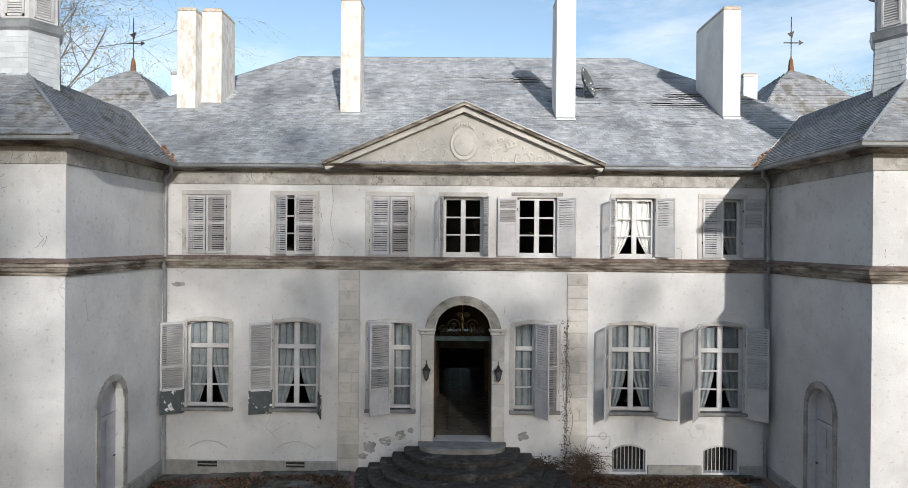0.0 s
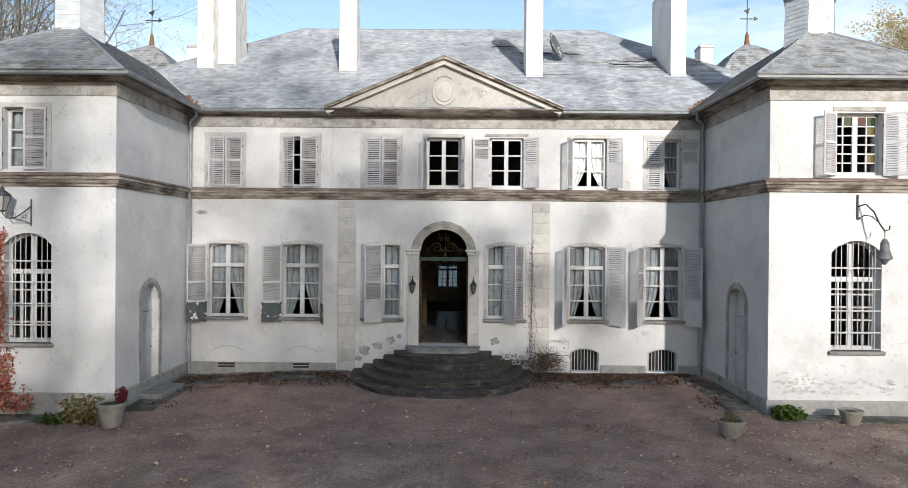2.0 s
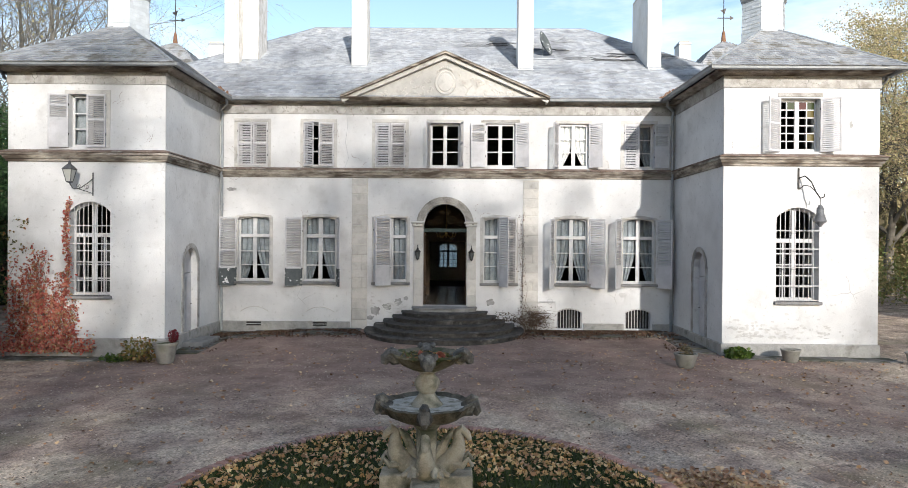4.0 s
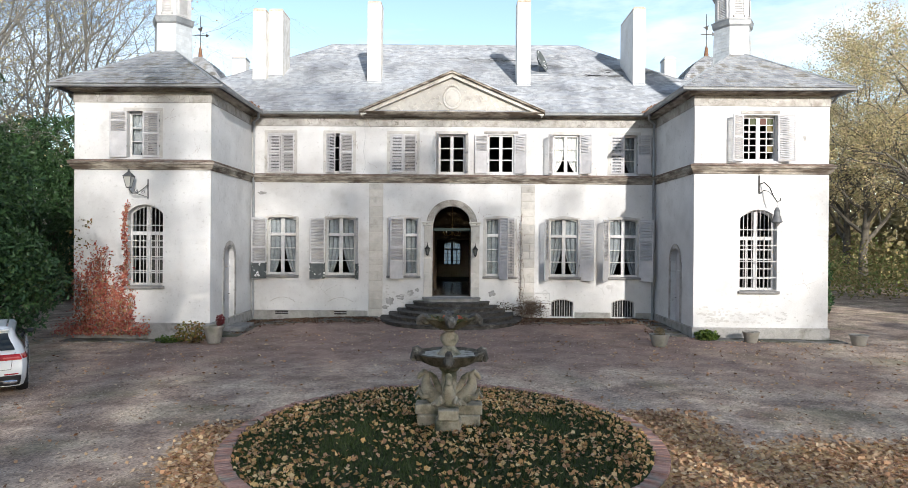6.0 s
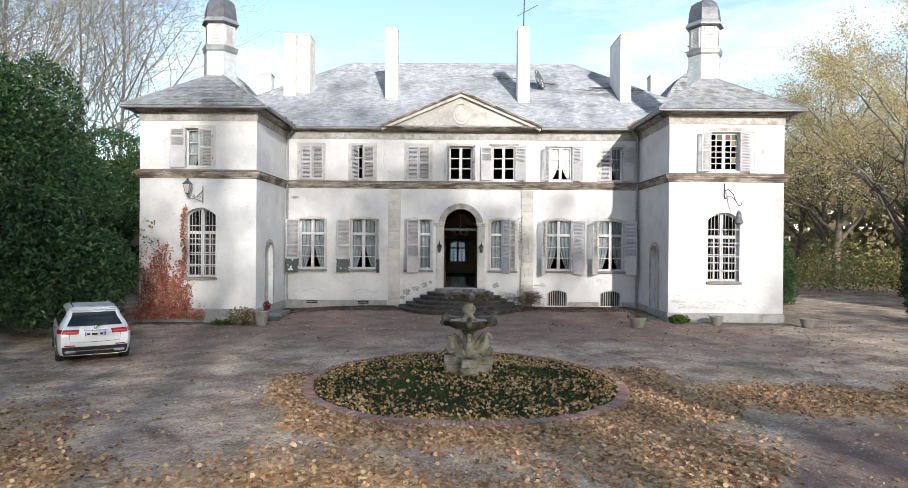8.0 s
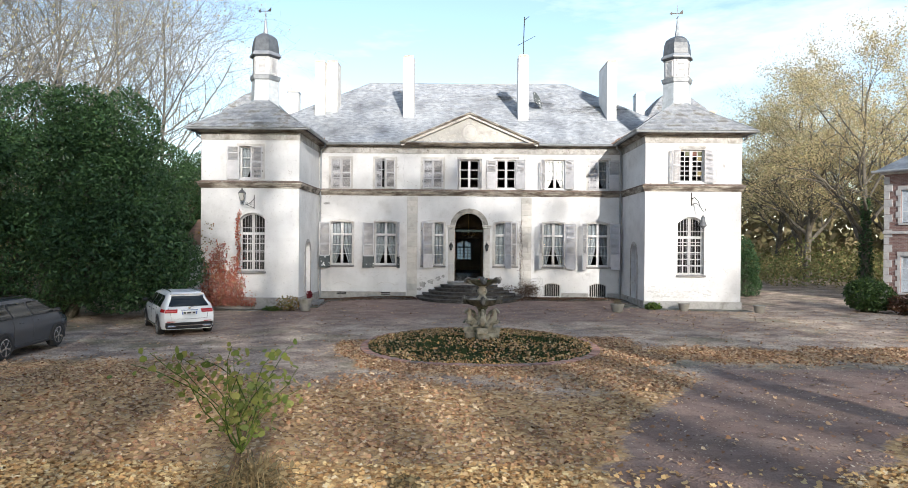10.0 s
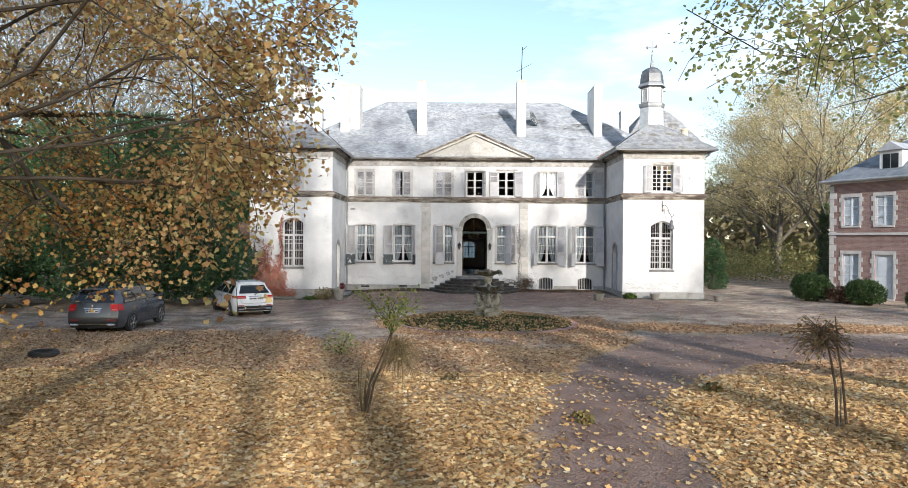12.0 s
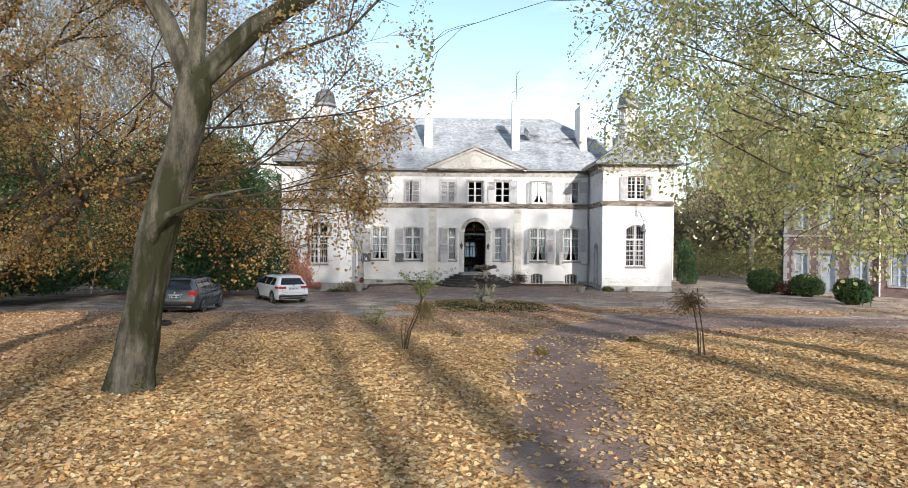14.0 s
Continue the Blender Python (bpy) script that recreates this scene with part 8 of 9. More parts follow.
def skeleton_tree(seed, trunk, limbs, levels=4, kids=(5, 5, 5, 4), droop=(0.05, 0.0, -0.05, -0.12), ratio=(0.62, 0.55, 0.5, 0.45), spread=(28, 62), first=0.25, keep=None, rugged=False, reach=1.0):
    """Tapered trunk and branches. trunk: rows of point and radius; limbs: rows of (start height share, direction, length) that leave
    it, or a number of limbs to be grown at random. Returns wood, twigs (shapes) and the twig points."""
    r = random.Random(seed)
    wood, twigs, tips = Shape(), Shape(), []
    P = [Vector(p) for p, _ in trunk]
    if rugged:
        # a trunk with long uneven ridges of bark
        nv, na_ = 110, 48
        tot = len(P) - 1
        rows_ = []
        for j in range(nv + 1):
            x = j / nv * tot
            i = min(int(x), tot - 1)
            c = P[i].lerp(P[i + 1], x - i)
            q = trunk[i][1] + (trunk[i + 1][1] - trunk[i][1]) * (x - i)
            for k in range(na_):
                a = 2 * math.pi * k / na_
                d = Vector((math.cos(a), math.sin(a), 0))
                ridge = 1 - abs(noise.noise((d.x * 5.5, d.y * 5.5, c.z * 0.9 + 3)))
                flare = 0.10 * max(0, 1 - (c.z - P[0].z) / 0.7) * math.cos(5 * a + 1)
                rows_.append(c + d * q * (0.93 + 0.09 * ridge ** 3 + flare + 0.05 * noise.noise((d.x * 1.4, d.y * 1.4, c.z * 0.7))))
        wood.add(rows_, [(j * na_ + k, j * na_ + (k + 1) % na_, (j + 1) * na_ + (k + 1) % na_, (j + 1) * na_ + k) for j in range(nv) for k in range(na_)])
    else:
        wood.tube(P, [q for _, q in trunk], 12)

    def along(k):
        x = k * (len(P) - 1)
        i = min(int(x), len(P) - 2)
        return P[i].lerp(P[i + 1], x - i), trunk[i][1] + (trunk[i + 1][1] - trunk[i][1]) * (x - i), (P[i + 1] - P[i]).normalized()

    def grow(p, d, rad, length, lvl):
        n = 5 if lvl < 2 else 4
        pts, rr = [p.copy()], [rad]
        for i in range(n):
            d = (d + Vector((r.gauss(0, 0.21), r.gauss(0, 0.21), r.gauss(0, 0.17) + droop[min(lvl, 3)]))).normalized()
            p = p + d * (length / n)
            pts.append(p.copy())
            rr.append(max(0.004, rad * (1 - 0.62 * (i + 1) / n)))
        if keep and not keep(pts[-1]):
            return
        made = len(tips)
        if lvl >= levels - 1:
            twigs.tube(pts, rr, 3, cap=False)
            for q0, q1 in zip(pts, pts[1:]):
                tips.append((q0, q1))
            return
        m = kids[min(lvl + 1, 3)]
        for k in range(m):
            u = 0.28 + 0.72 * (k + r.random() * 0.8) / m
            i = min(int(u * n), n - 1)
            q = pts[i].lerp(pts[i + 1], u * n - i)
            dd = (pts[i + 1] - pts[i]).normalized()
            side = dd.orthogonal().normalized()
            side.rotate(Matrix.Rotation(r.uniform(0, 6.283), 3, dd))
            a = radians(r.uniform(*spread))
            grow(q, (dd * math.cos(a) + side * math.sin(a)).normalized(), max(0.005, rr[i] * (0.55 if lvl == 0 else 0.5)), length * ratio[min(lvl, 3)] * r.uniform(0.75, 1.2), lvl + 1)
        # a bough that bears too few twigs is left out
        if rad > 0.1 or len(tips) - made > (120, 14, 3, 0)[lvl]:
            (wood if lvl < 1 and rad > 0.1 else twigs).tube(pts, rr, (8, 6, 4, 3, 3)[lvl], cap=False)

    if isinstance(limbs, int):
        for k in range(limbs):
            u = first + (1 - first) * (k + r.random() * 0.6) / limbs
            q, rad, d = along(min(u, 1.0))
            az = k * 2.4 + r.uniform(-0.4, 0.4)
            up = 0.35 + 0.9 * u + r.uniform(-0.1, 0.2)
            tot = sum((b - a).length for a, b in zip(P, P[1:]))
            grow(q, Vector((math.cos(az), math.sin(az), up)).normalized(), rad * 0.6, reach * tot * (0.62 - 0.34 * u) * r.uniform(0.85, 1.15), 0)
    else:
        for u, d, length, rad in limbs:
            q, _, _ = along(u)
            grow(q, Vector(d).normalized(), rad, length, 0)
    return wood, twigs, tips


def leaf_points(tips, per, jitter, seed, keep=None):
    r = random.Random(seed)
    out = []
    for a, b in tips:
        for _ in range(per if isinstance(per, int) else (1 if r.random() < per else 0)):
            p = a.lerp(b, r.random()) + Vector((r.gauss(0, jitter), r.gauss(0, jitter), r.gauss(0, jitter) - 0.3 * jitter))
            if not keep or keep(p):
                out.append(tuple(p))
    return out


def plant_tree(name, label, at, built, leaf_pts, size, leaf, bark, star=False, group="", turn=0.0, scale=1.0):
    t = thing(name, label, "tree", at, group=group, turn=turn)
    t.scale = (scale,) * 3
    wood, twigs, _ = built
    tr = part("trunk", wood, bark, t, smooth=True)
    part("branchwork", twigs, LIMB if bark is BARK else bark, tr, "fine branches and twigs")
    if leaf_pts:
        part("crown", leaf_shape(leaf_pts, size, rs, leaf, "crown", 0.15, star=star, long=0.85), None, t)
    return t


def clear(p):
    """Keeps boughs out of the way of the walk and off the house front."""
    if p.y < -30 and abs(p.x + 0.95) < (1.5 if p.x < -1 else 2.0) and p.z < 4.9:
        return False
    # the boughs leave a gap over the track
    for cx, cy, west, east_, up in ((-0.6, -37.8, 0.46, 0.70, 0.4), (-0.8, -40.8, 0.31, 0.42, 0.4), (-0.8, -40.8, 0.46, 0.42, 0.16), (-1.0, -44.0, 0.16, 0.30, 0.4), (-1.15, -50.5, 0.04, 0.155, 0.4)):
        d = p.y - cy
        if cy == -40.8 and d > 0.6 and -0.8 - 0.62 * d < p.x < 4 and p.z < 3.05 - 0.06 * d:
            return False
        if d > 0.6 and -west * d < p.x - cx < east_ * d and p.z < 3.1 + up * d:
            return False
    # the east boughs hang low only well aside of the track
    d = p.y + 45.7
    if p.x > 0 and d > 0.6 and p.x + 1.06 < (0.62 + 0.06 * noise.noise(p * 0.8)) * d and p.z < 3.1 + (0.14 + 0.05 * noise.noise(p * 0.7)) * d:
        return False
    return p.z > (2.0 if p.x < 0 else 3.4 if p.x < 3.5 else 2.5)


def clumped(p):
    """Leaves gather in clumps, with gaps between."""
    return noise.noise(p * 0.6) + 0.5 * noise.noise(p * 1.9) > -0.32


def clear_near(p):
    return clear(p) and (p.y > NY - 0.2 or p.z > 6.0 or (p.y > NY - 1.8 and noise.noise(p * 0.9) > 0.12)) and p.z > 2.3


# the near tree with the forked trunk
NX, NY = -7.29, -38.1
near = skeleton_tree(11, [((NX - 0.02, NY, 0.1), 0.50), ((NX + 0.0, NY, 0.4), 0.43), ((NX + 0.12, NY, 1.08), 0.38), ((NX + 0.23, NY, 1.75), 0.35), ((NX + 0.35, NY, 2.5), 0.335), ((NX + 0.47, NY, 3.15), 0.35), ((NX + 0.64, NY, 3.75), 0.355), ((NX + 0.92, NY + 0.03, 4.8), 0.32), ((NX + 1.10, NY + 0.05, 5.7), 0.33), ((NX + 1.14, NY + 0.05, 6.05), 0.28)],
                     [(0.94, (-0.30, 0.1, 1.1), 7.5, 0.21), (0.98, (0.10, 0.3, 1.0), 8.0, 0.18), (0.98, (0.72, -0.1, 1.0), 8.0, 0.23), (0.93, (1.0, 0.3, 0.55), 6.0, 0.06),
                      (0.72, (-1.0, 0.15, 0.35), 5.0, 0.024), (0.66, (0.9, 0.35, 0.42), 5.0, 0.027), (0.70, (-0.9, 0.7, 0.30), 6.0, 0.024), (0.84, (-0.6, 0.6, 0.4), 5.5, 0.036),
                      (0.74, (0.1, 1.0, 0.30), 4.0, 0.03), (0.66, (0.92, 0.40, 0.05), 4.4, 0.024), (0.70, (0.94, 0.25, -0.05), 4.4, 0.024), (0.72, (-0.3, 1.0, 0.05), 5.0, 0.03), (0.70, (1.0, 0.15, 0.20), 4.4, 0.024), (0.85, (0.95, 0.2, 0.75), 6.0, 0.048), (0.62, (-0.75, 0.55, 0.10), 5.0, 0.03),
                      (0.68, (0.94, 0.32, 0.12), 4.6, 0.024), (0.76, (0.94, 0.30, 0.0), 4.6, 0.024), (0.82, (0.92, 0.36, 0.05), 4.8, 0.024), (0.88, (0.95, 0.25, 0.1), 5.0, 0.03), (0.92, (0.92, 0.3, 0.3), 5.2, 0.03),
                      (0.62, (0.93, 0.36, -0.20), 4.0, 0.024), (0.66, (0.90, 0.42, -0.28), 3.8, 0.024), (0.70, (0.95, 0.30, -0.28), 4.2, 0.024), (0.72, (0.93, 0.38, -0.15), 4.4, 0.024)],
                     levels=4, kids=(5, 5, 5, 5), droop=(0.03, -0.03, -0.07, -0.10), keep=clear_near, rugged=True)
lp = leaf_points(near[2], 14, 0.17, 5, lambda p: clear_near(p) and clumped(p))
near_tree = plant_tree("maple_tree", "large forked tree with mossy bark and brown-gold leaves", (0, 0, 0), near, lp, 0.062, ORANGE, BARK, star=True)
# moss and a dark wound on its trunk
part("stub", Shape().tube([(NX + 0.46, NY - 0.15, 2.95), (NX + 0.58, NY - 0.38, 3.25), (NX + 0.90, NY - 0.50, 3.52), (NX + 1.6, NY - 0.46, 3.85), (NX + 2.4, NY - 0.40, 4.02)], [0.14, 0.11, 0.07, 0.04, 0.012], 9), BARK, near_tree, "crooked low branch", smooth=True)
part("bark_wound", Shape().tube([(NX + 0.46, NY - 0.345, 1.75), (NX + 0.52, NY - 0.345, 2.1), (NX + 0.58, NY - 0.335, 2.5)], [0.02, 0.05, 0.015], 6), plain("dark_wound", (0.03, 0.022, 0.016), 0.9), near_tree)
# a skirt of moss round its foot
moss_f = []
r = random.Random(64)
for _ in range(1500):
    a, z = r.uniform(0, 6.283), 0.12 + abs(r.gauss(0, 0.32))
    q = 0.47 - 0.16 * min(1.0, z / 0.9) + r.uniform(-0.01, 0.02)
    moss_f.append((NX + q * math.cos(a), NY + q * math.sin(a), z))
part("moss", leaf_shape(moss_f, 0.045, rs, leaf_mat("bark_moss", ((0.035, 0.045, 0.015), (0.07, 0.085, 0.025), (0.05, 0.045, 0.02)), 0.9, 0.0), "moss", 0.0), None, near_tree, "dark green moss round the foot")
# a lower tree behind it on the west side
west = skeleton_tree(17, [((-12.6, -35.2, 0.0), 0.34), ((-12.5, -35.2, 2.0), 0.27), ((-12.7, -35.1, 5.0), 0.21), ((-12.4, -35.2, 9.0), 0.12), ((-12.5, -35.0, 12.0), 0.04)], 15, levels=4, kids=(5, 5, 5, 4), droop=(0.03, -0.02, -0.07, -0.1), first=0.22, keep=clear)
plant_tree("hornbeam_tree", "bushy tree with golden-brown autumn leaves", (0, 0, 0), west, leaf_points(west[2], 18, 0.2, 15, lambda p: clear(p) and clumped(p)), 0.064, RUSSET, BARK, star=True)
# its neighbour east of the track
FX, FY = 10.6, -38.6
east = skeleton_tree(23, [((FX, FY, 0.0), 0.60), ((FX, FY, 1.2), 0.46), ((FX - 0.1, FY, 4.0), 0.42), ((FX - 0.2, FY, 8.0), 0.36), ((FX - 0.1, FY, 12.0), 0.24), ((FX, FY, 16.0), 0.055)],
                     [(0.45, (-1.0, 0.35, 0.040), 8.0, 0.031), (0.46, (-0.9, 0.6, 0.040), 8.0, 0.031), (0.44, (-1.0, 0.1, 0.2), 7.5, 0.031), (0.47, (-0.8, 0.8, 0.040), 7.5, 0.031), (0.48, (-1.0, -0.2, 0.040), 7.5, 0.031), (0.36, (-1.0, 0.15, 0.45), 8.5, 0.040), (0.42, (-0.8, 0.7, 0.5), 8.5, 0.040), (0.40, (-0.75, -0.7, 0.5), 8.0, 0.040), (0.5, (-1.0, 0.05, 0.6), 8.5, 0.040), (0.38, (-0.2, 1.0, 0.35), 7.5, 0.040),
                      (0.55, (0.9, 0.5, 0.6), 7.0, 0.040), (0.6, (0.5, -0.9, 0.7), 7.0, 0.040), (0.66, (-0.7, 0.5, 0.9), 7.5, 0.040), (0.74, (-0.6, -0.5, 1.0), 7.0, 0.040), (0.8, (0.5, 0.6, 1.0), 6.5, 0.040), (0.88, (-0.2, 0.2, 1.0), 6.0, 0.040),
                      (0.30, (-0.9, 0.45, 0.22), 6.5, 0.040), (0.33, (-0.55, -0.8, 0.25), 6.5, 0.040), (0.31, (-0.55, 0.85, 0.040), 6.0, 0.040),
                      (0.40, (-1.0, 0.12, 0.02), 7.5, 0.031), (0.44, (-1.0, 0.22, 0.05), 7.5, 0.031), (0.48, (-1.0, 0.05, 0.0), 7.5, 0.031), (0.36, (-0.95, 0.2, 0.040), 7.0, 0.031)],
                     levels=4, kids=(5, 5, 5, 5), droop=(0.0, -0.07, -0.15, -0.24), keep=clear, rugged=True)
plant_tree("lime_tree", "tall lime tree with drooping yellow-green foliage", (0, 0, 0), east, leaf_points(east[2], 25, 0.17, 6, lambda p: clear(p) and clumped(p)), 0.054, LIME, BARK)

# park trees behind the viewer, whose crowns break up the low sun
park = skeleton_tree(41, [((0, 0, -0.2), 0.55), ((0.1, 0, 8.0), 0.42), ((0, 0.1, 16.0), 0.36), ((0.1, 0, 24.0), 0.24), ((0, 0, 33.0), 0.08)], 20, levels=4, kids=(5, 5, 4, 4), first=0.52, reach=0.55)
park_pts = leaf_points(park[2], 2, 0.35, 7)
park_tree = plant_tree("park_tree", "tall park tree with thinning autumn leaves", (8.0, -72.0, 0.3), park, park_pts, 0.098, GOLD, BARK, group="park trees")
for x, y, turn, sc in ((16.0, -74.0, 70, 1.0), (24.5, -71.0, 160, 0.84), (34.0, -68.0, 140, 0.86), (19.8, -80.0, 250, 0.95), (1.0, -77.0, 200, 1.0), (-14.0, -68.0, 100, 0.9), (-24.0, -62.0, 300, 0.8)):
    copy_thing(park_tree, pose(x, y, 0.3, 0, 0, turn)).scale = (sc,) * 3

low_park = skeleton_tree(43, [((0, 0, -0.2), 0.34), ((0.1, 0, 3.0), 0.27), ((0, 0.1, 7.0), 0.20), ((0.1, 0, 12.0), 0.12), ((0, 0, 16.0), 0.05)], 16, levels=4, kids=(5, 5, 4, 4), first=0.30, reach=0.8)
low_tree = plant_tree("park_tree", "smaller park tree with thin autumn leaves", (4.4, -66.0, 0.3), low_park, leaf_points(low_park[2], 4, 0.35, 8), 0.08, GOLD, BARK, group="park trees")
for x, y, turn, sc in ((-1.4, -66.5, 120, 0.85), (23.5, -66.0, 40, 0.85)):
    copy_thing(low_tree, pose(x, y, 0.3, 0, 0, turn)).scale = (sc,) * 3

# bare and thinning trees behind the house and on both sides
bare = skeleton_tree(51, [((0, 0, -0.2), 0.26), ((0.2, 0, 4.0), 0.20), ((0, 0.2, 9.0), 0.14), ((0.3, 0.1, 15.0), 0.08), ((0.2, 0, 21.0), 0.05)], 22, levels=4, kids=(6, 6, 6, 6), droop=(0.14, 0.06, 0.02, -0.02), spread=(24, 58), first=0.22)
bare_tree = plant_tree("bare_tree", "tall grey bare tree with a few pale leaves", (-24.0, 14.0, -0.1), bare, leaf_points(bare[2], 0.22, 0.2, 8), 0.10, PINKISH, PALE_BARK, group="bare trees")
for x, y, turn, sc in ((-28.5, 0.5, 130, 1.1), (-31.0, 13.0, 210, 1.15), (-37.0, 4.0, 320, 1.15), (-34.0, 26.0, 10, 1.2), (-42.0, 18.0, 80, 1.2), (-44.0, -6.0, 30, 1.15), (-33.0, -9.0, 260, 1.05)):
    copy_thing(bare_tree, pose(x, y, -0.1, 0, 0, turn)).scale = (sc,) * 3
gold = skeleton_tree(61, [((0, 0, -0.2), 0.36), ((-0.1, 0, 2.5), 0.29), ((0.2, 0, 6.0), 0.21), ((0.1, 0.2, 10.0), 0.12), ((0.3, 0, 15.0), 0.04)], 16, levels=4, kids=(5, 5, 5, 4), droop=(0.06, 0.0, -0.04, -0.06), spread=(25, 55), first=0.30)
gold_tree = plant_tree("golden_tree", "spreading tree with sparse golden autumn leaves", (29.8, 20.0, -0.2), gold, leaf_points(gold[2], 5, 0.24, 9), 0.092, GOLD, MID_BARK, group="golden trees", scale=1.0)
for x, y, turn, sc in ((32.6, 27.0, 60, 1.05), (37.0, 15.0, 220, 0.9), (41.0, 8.0, 20, 0.9), (42.0, 26.0, 100, 1.0), (50.0, 18.0, 180, 1.0), (34.0, 34.0, 330, 0.95), (46.0, -4.0, 150, 0.95)):
    copy_thing(gold_tree, pose(x, y, -0.2, 0, 0, turn)).scale = (sc,) * 3

ivy_tree = copy_thing(gold_tree, pose(28.4, 9.6, -0.2, 0, 0, 60))
ivy_tree.scale = (0.95,) * 3
tagged(ivy_tree, "golden autumn tree with an ivy-clad trunk")
r = random.Random(77)
ivy_pts = []
for _ in range(2600):
    a, z = r.uniform(0, 6.283), 7.0 * r.random() ** 1.2
    q = 0.36 - 0.026 * z + abs(r.gauss(0, 0.14)) * (1.0 if z < 4.5 else 0.6)
    ivy_pts.append((q * math.cos(a) - 0.02 * z, q * math.sin(a), z))
part("ivy", leaf_shape(ivy_pts, 0.13, rs, EVER, "ivy", 0.1), None, ivy_tree, "dark green ivy round the trunk")


# the great dark evergreen beside the cars, and others behind it
def evergreen(name, label, at, lobes, n, seed, size=0.24, leaf=EVER, group="", stems=9):
    t = thing(name, label, "tree", at, group=group)
    r = random.Random(seed)
    pts = []
    tot = sum(l[3] * l[4] for l in lobes)
    for x, y, z, rx, rz in lobes:
        for _ in range(int(n * rx * rz / tot)):
            d = Vector((r.gauss(0, 1), r.gauss(0, 1), r.gauss(0, 1))).normalized()
            k = 1 - abs(r.gauss(0, 0.13)) + 0.16 * noise.noise((d * 2.6 + Vector((x, y, z)))) + 0.10 * noise.noise(d * 7 + Vector((z, x, y)))
            q = Vector((x + d.x * rx * k, y + d.y * rx * k, z + d.z * rz * k))
            if q.z > 0.12:
                pts.append(tuple(q))
    for k in range(stems):
        x, y, z, rx, rz = lobes[k % len(lobes)]
        part("stem", Shape().tube([(x * 0.3, y * 0.3, -0.1), (x * 0.6, y * 0.6, z * 0.5), (x, y, z + rz * 0.4)], [0.22, 0.15, 0.05], 7), BARK, t)
    part("crown", leaf_shape(pts, size, rs, leaf, "crown", 0.1, long=0.42, spread=0.45), None, t)
    return t


LB = [(0, 0, 2.6, 3.6, 2.7), (3.2, -0.6, 2.6, 3.0, 2.6), (-3.4, -1.0, 2.8, 3.2, 2.8), (0.6, 0.2, 5.6, 3.4, 2.8), (-3.0, 0.2, 5.8, 3.0, 2.9), (3.0, 0.5, 4.9, 2.6, 2.5), (-1.0, 0.4, 8.0, 2.5, 2.2), (-4.6, 0, 7.4, 2.3, 2.2), (2.0, 0.3, 7.4, 1.9, 1.8), (-6.0, -1.5, 3.4, 2.8, 3.0), (-6.4, -0.5, 6.2, 2.2, 2.2), (4.4, 0.2, 2.0, 2.2, 2.0), (3.1, 0.3, 7.9, 1.5, 2.0), (1.2, 0.0, 8.6, 1.3, 1.5)]
dark = evergreen("evergreen", "broad dark green laurel tree behind the cars", (-18.6, -8.6, -0.2), LB, 150000, 1, 0.14, group="evergreens")
for x, y, turn, sc in ((-23.0, 9.0, 190, 1.0), (-26.5, -17.5, 60, 1.05), (-26.5, -27.0, 150, 0.95), (-29.0, -36.5, 220, 1.0), (-36.0, -8.0, 300, 1.1)):
    copy_thing(dark, pose(x, y, -0.1, 0, 0, turn)).scale = (sc,) * 3
small = evergreen("small_evergreen", "small dark ragged evergreen beyond the wing", (17.2, 3.4, -0.25), [(0, 0, 1.0, 0.75, 1.0), (0.1, 0, 2.0, 0.75, 1.0), (-0.1, 0, 2.9, 0.6, 0.9), (0.5, 0.2, 0.7, 0.6, 0.7)], 7000, 4, 0.11, stems=3)

# undergrowth and far woods
BRUSH = leaf_mat("brown_brush", ((0.135, 0.135, 0.0432), (0.27, 0.23, 0.108), (0.432, 0.351, 0.162), (0.162, 0.203, 0.0743), (0.23, 0.284, 0.0945)), 0.8, 0.4)
r = random.Random(90)
bp = []
for _ in range(120000):
    side = r.random()
    if side < 0.50:
        x, y = r.uniform(15.5, 62), r.uniform(10, 46)
        if x < 22 and y < 14:
            continue
    elif side < 0.75:
        x, y = r.uniform(-60, -16), r.uniform(4, 44)
    else:
        x, y = r.uniform(-50, -23), r.uniform(-46, -4)
    h = 2.4 * (0.45 + abs(noise.noise((x * 0.16, y * 0.16, 1))) * 1.8)
    bp.append((x, y, r.uniform(0, h)))
tagged(part("undergrowth", leaf_shape(bp, 0.17, rs, BRUSH, "undergrowth", 0.1)), "tangled brown and olive undergrowth in the woods", "undergrowth", kind="stuff")
fw = []
for _ in range(62000):
    a = r.uniform(-0.25, math.pi + 0.25)
    d = r.uniform(72, 100)
    x, y = d * math.cos(a), d * math.sin(a) - 10
    h = 13 + 7 * noise.noise((x * 0.06, y * 0.06, 4)) + 4 * noise.noise((x * 0.25, y * 0.25, 8))
    fw.append((x, y, h * r.random() ** 1.05))
tagged(part("far_woods", leaf_shape(fw, 1.0, rs, leaf_mat("far_wood_leaf", ((0.18, 0.15, 0.09), (0.28, 0.23, 0.13), (0.20, 0.19, 0.09), (0.33, 0.27, 0.15)), 0.9, 0.3), "far_woods", 0.1)), "brown autumn woods far behind the house", "woods", kind="stuff")

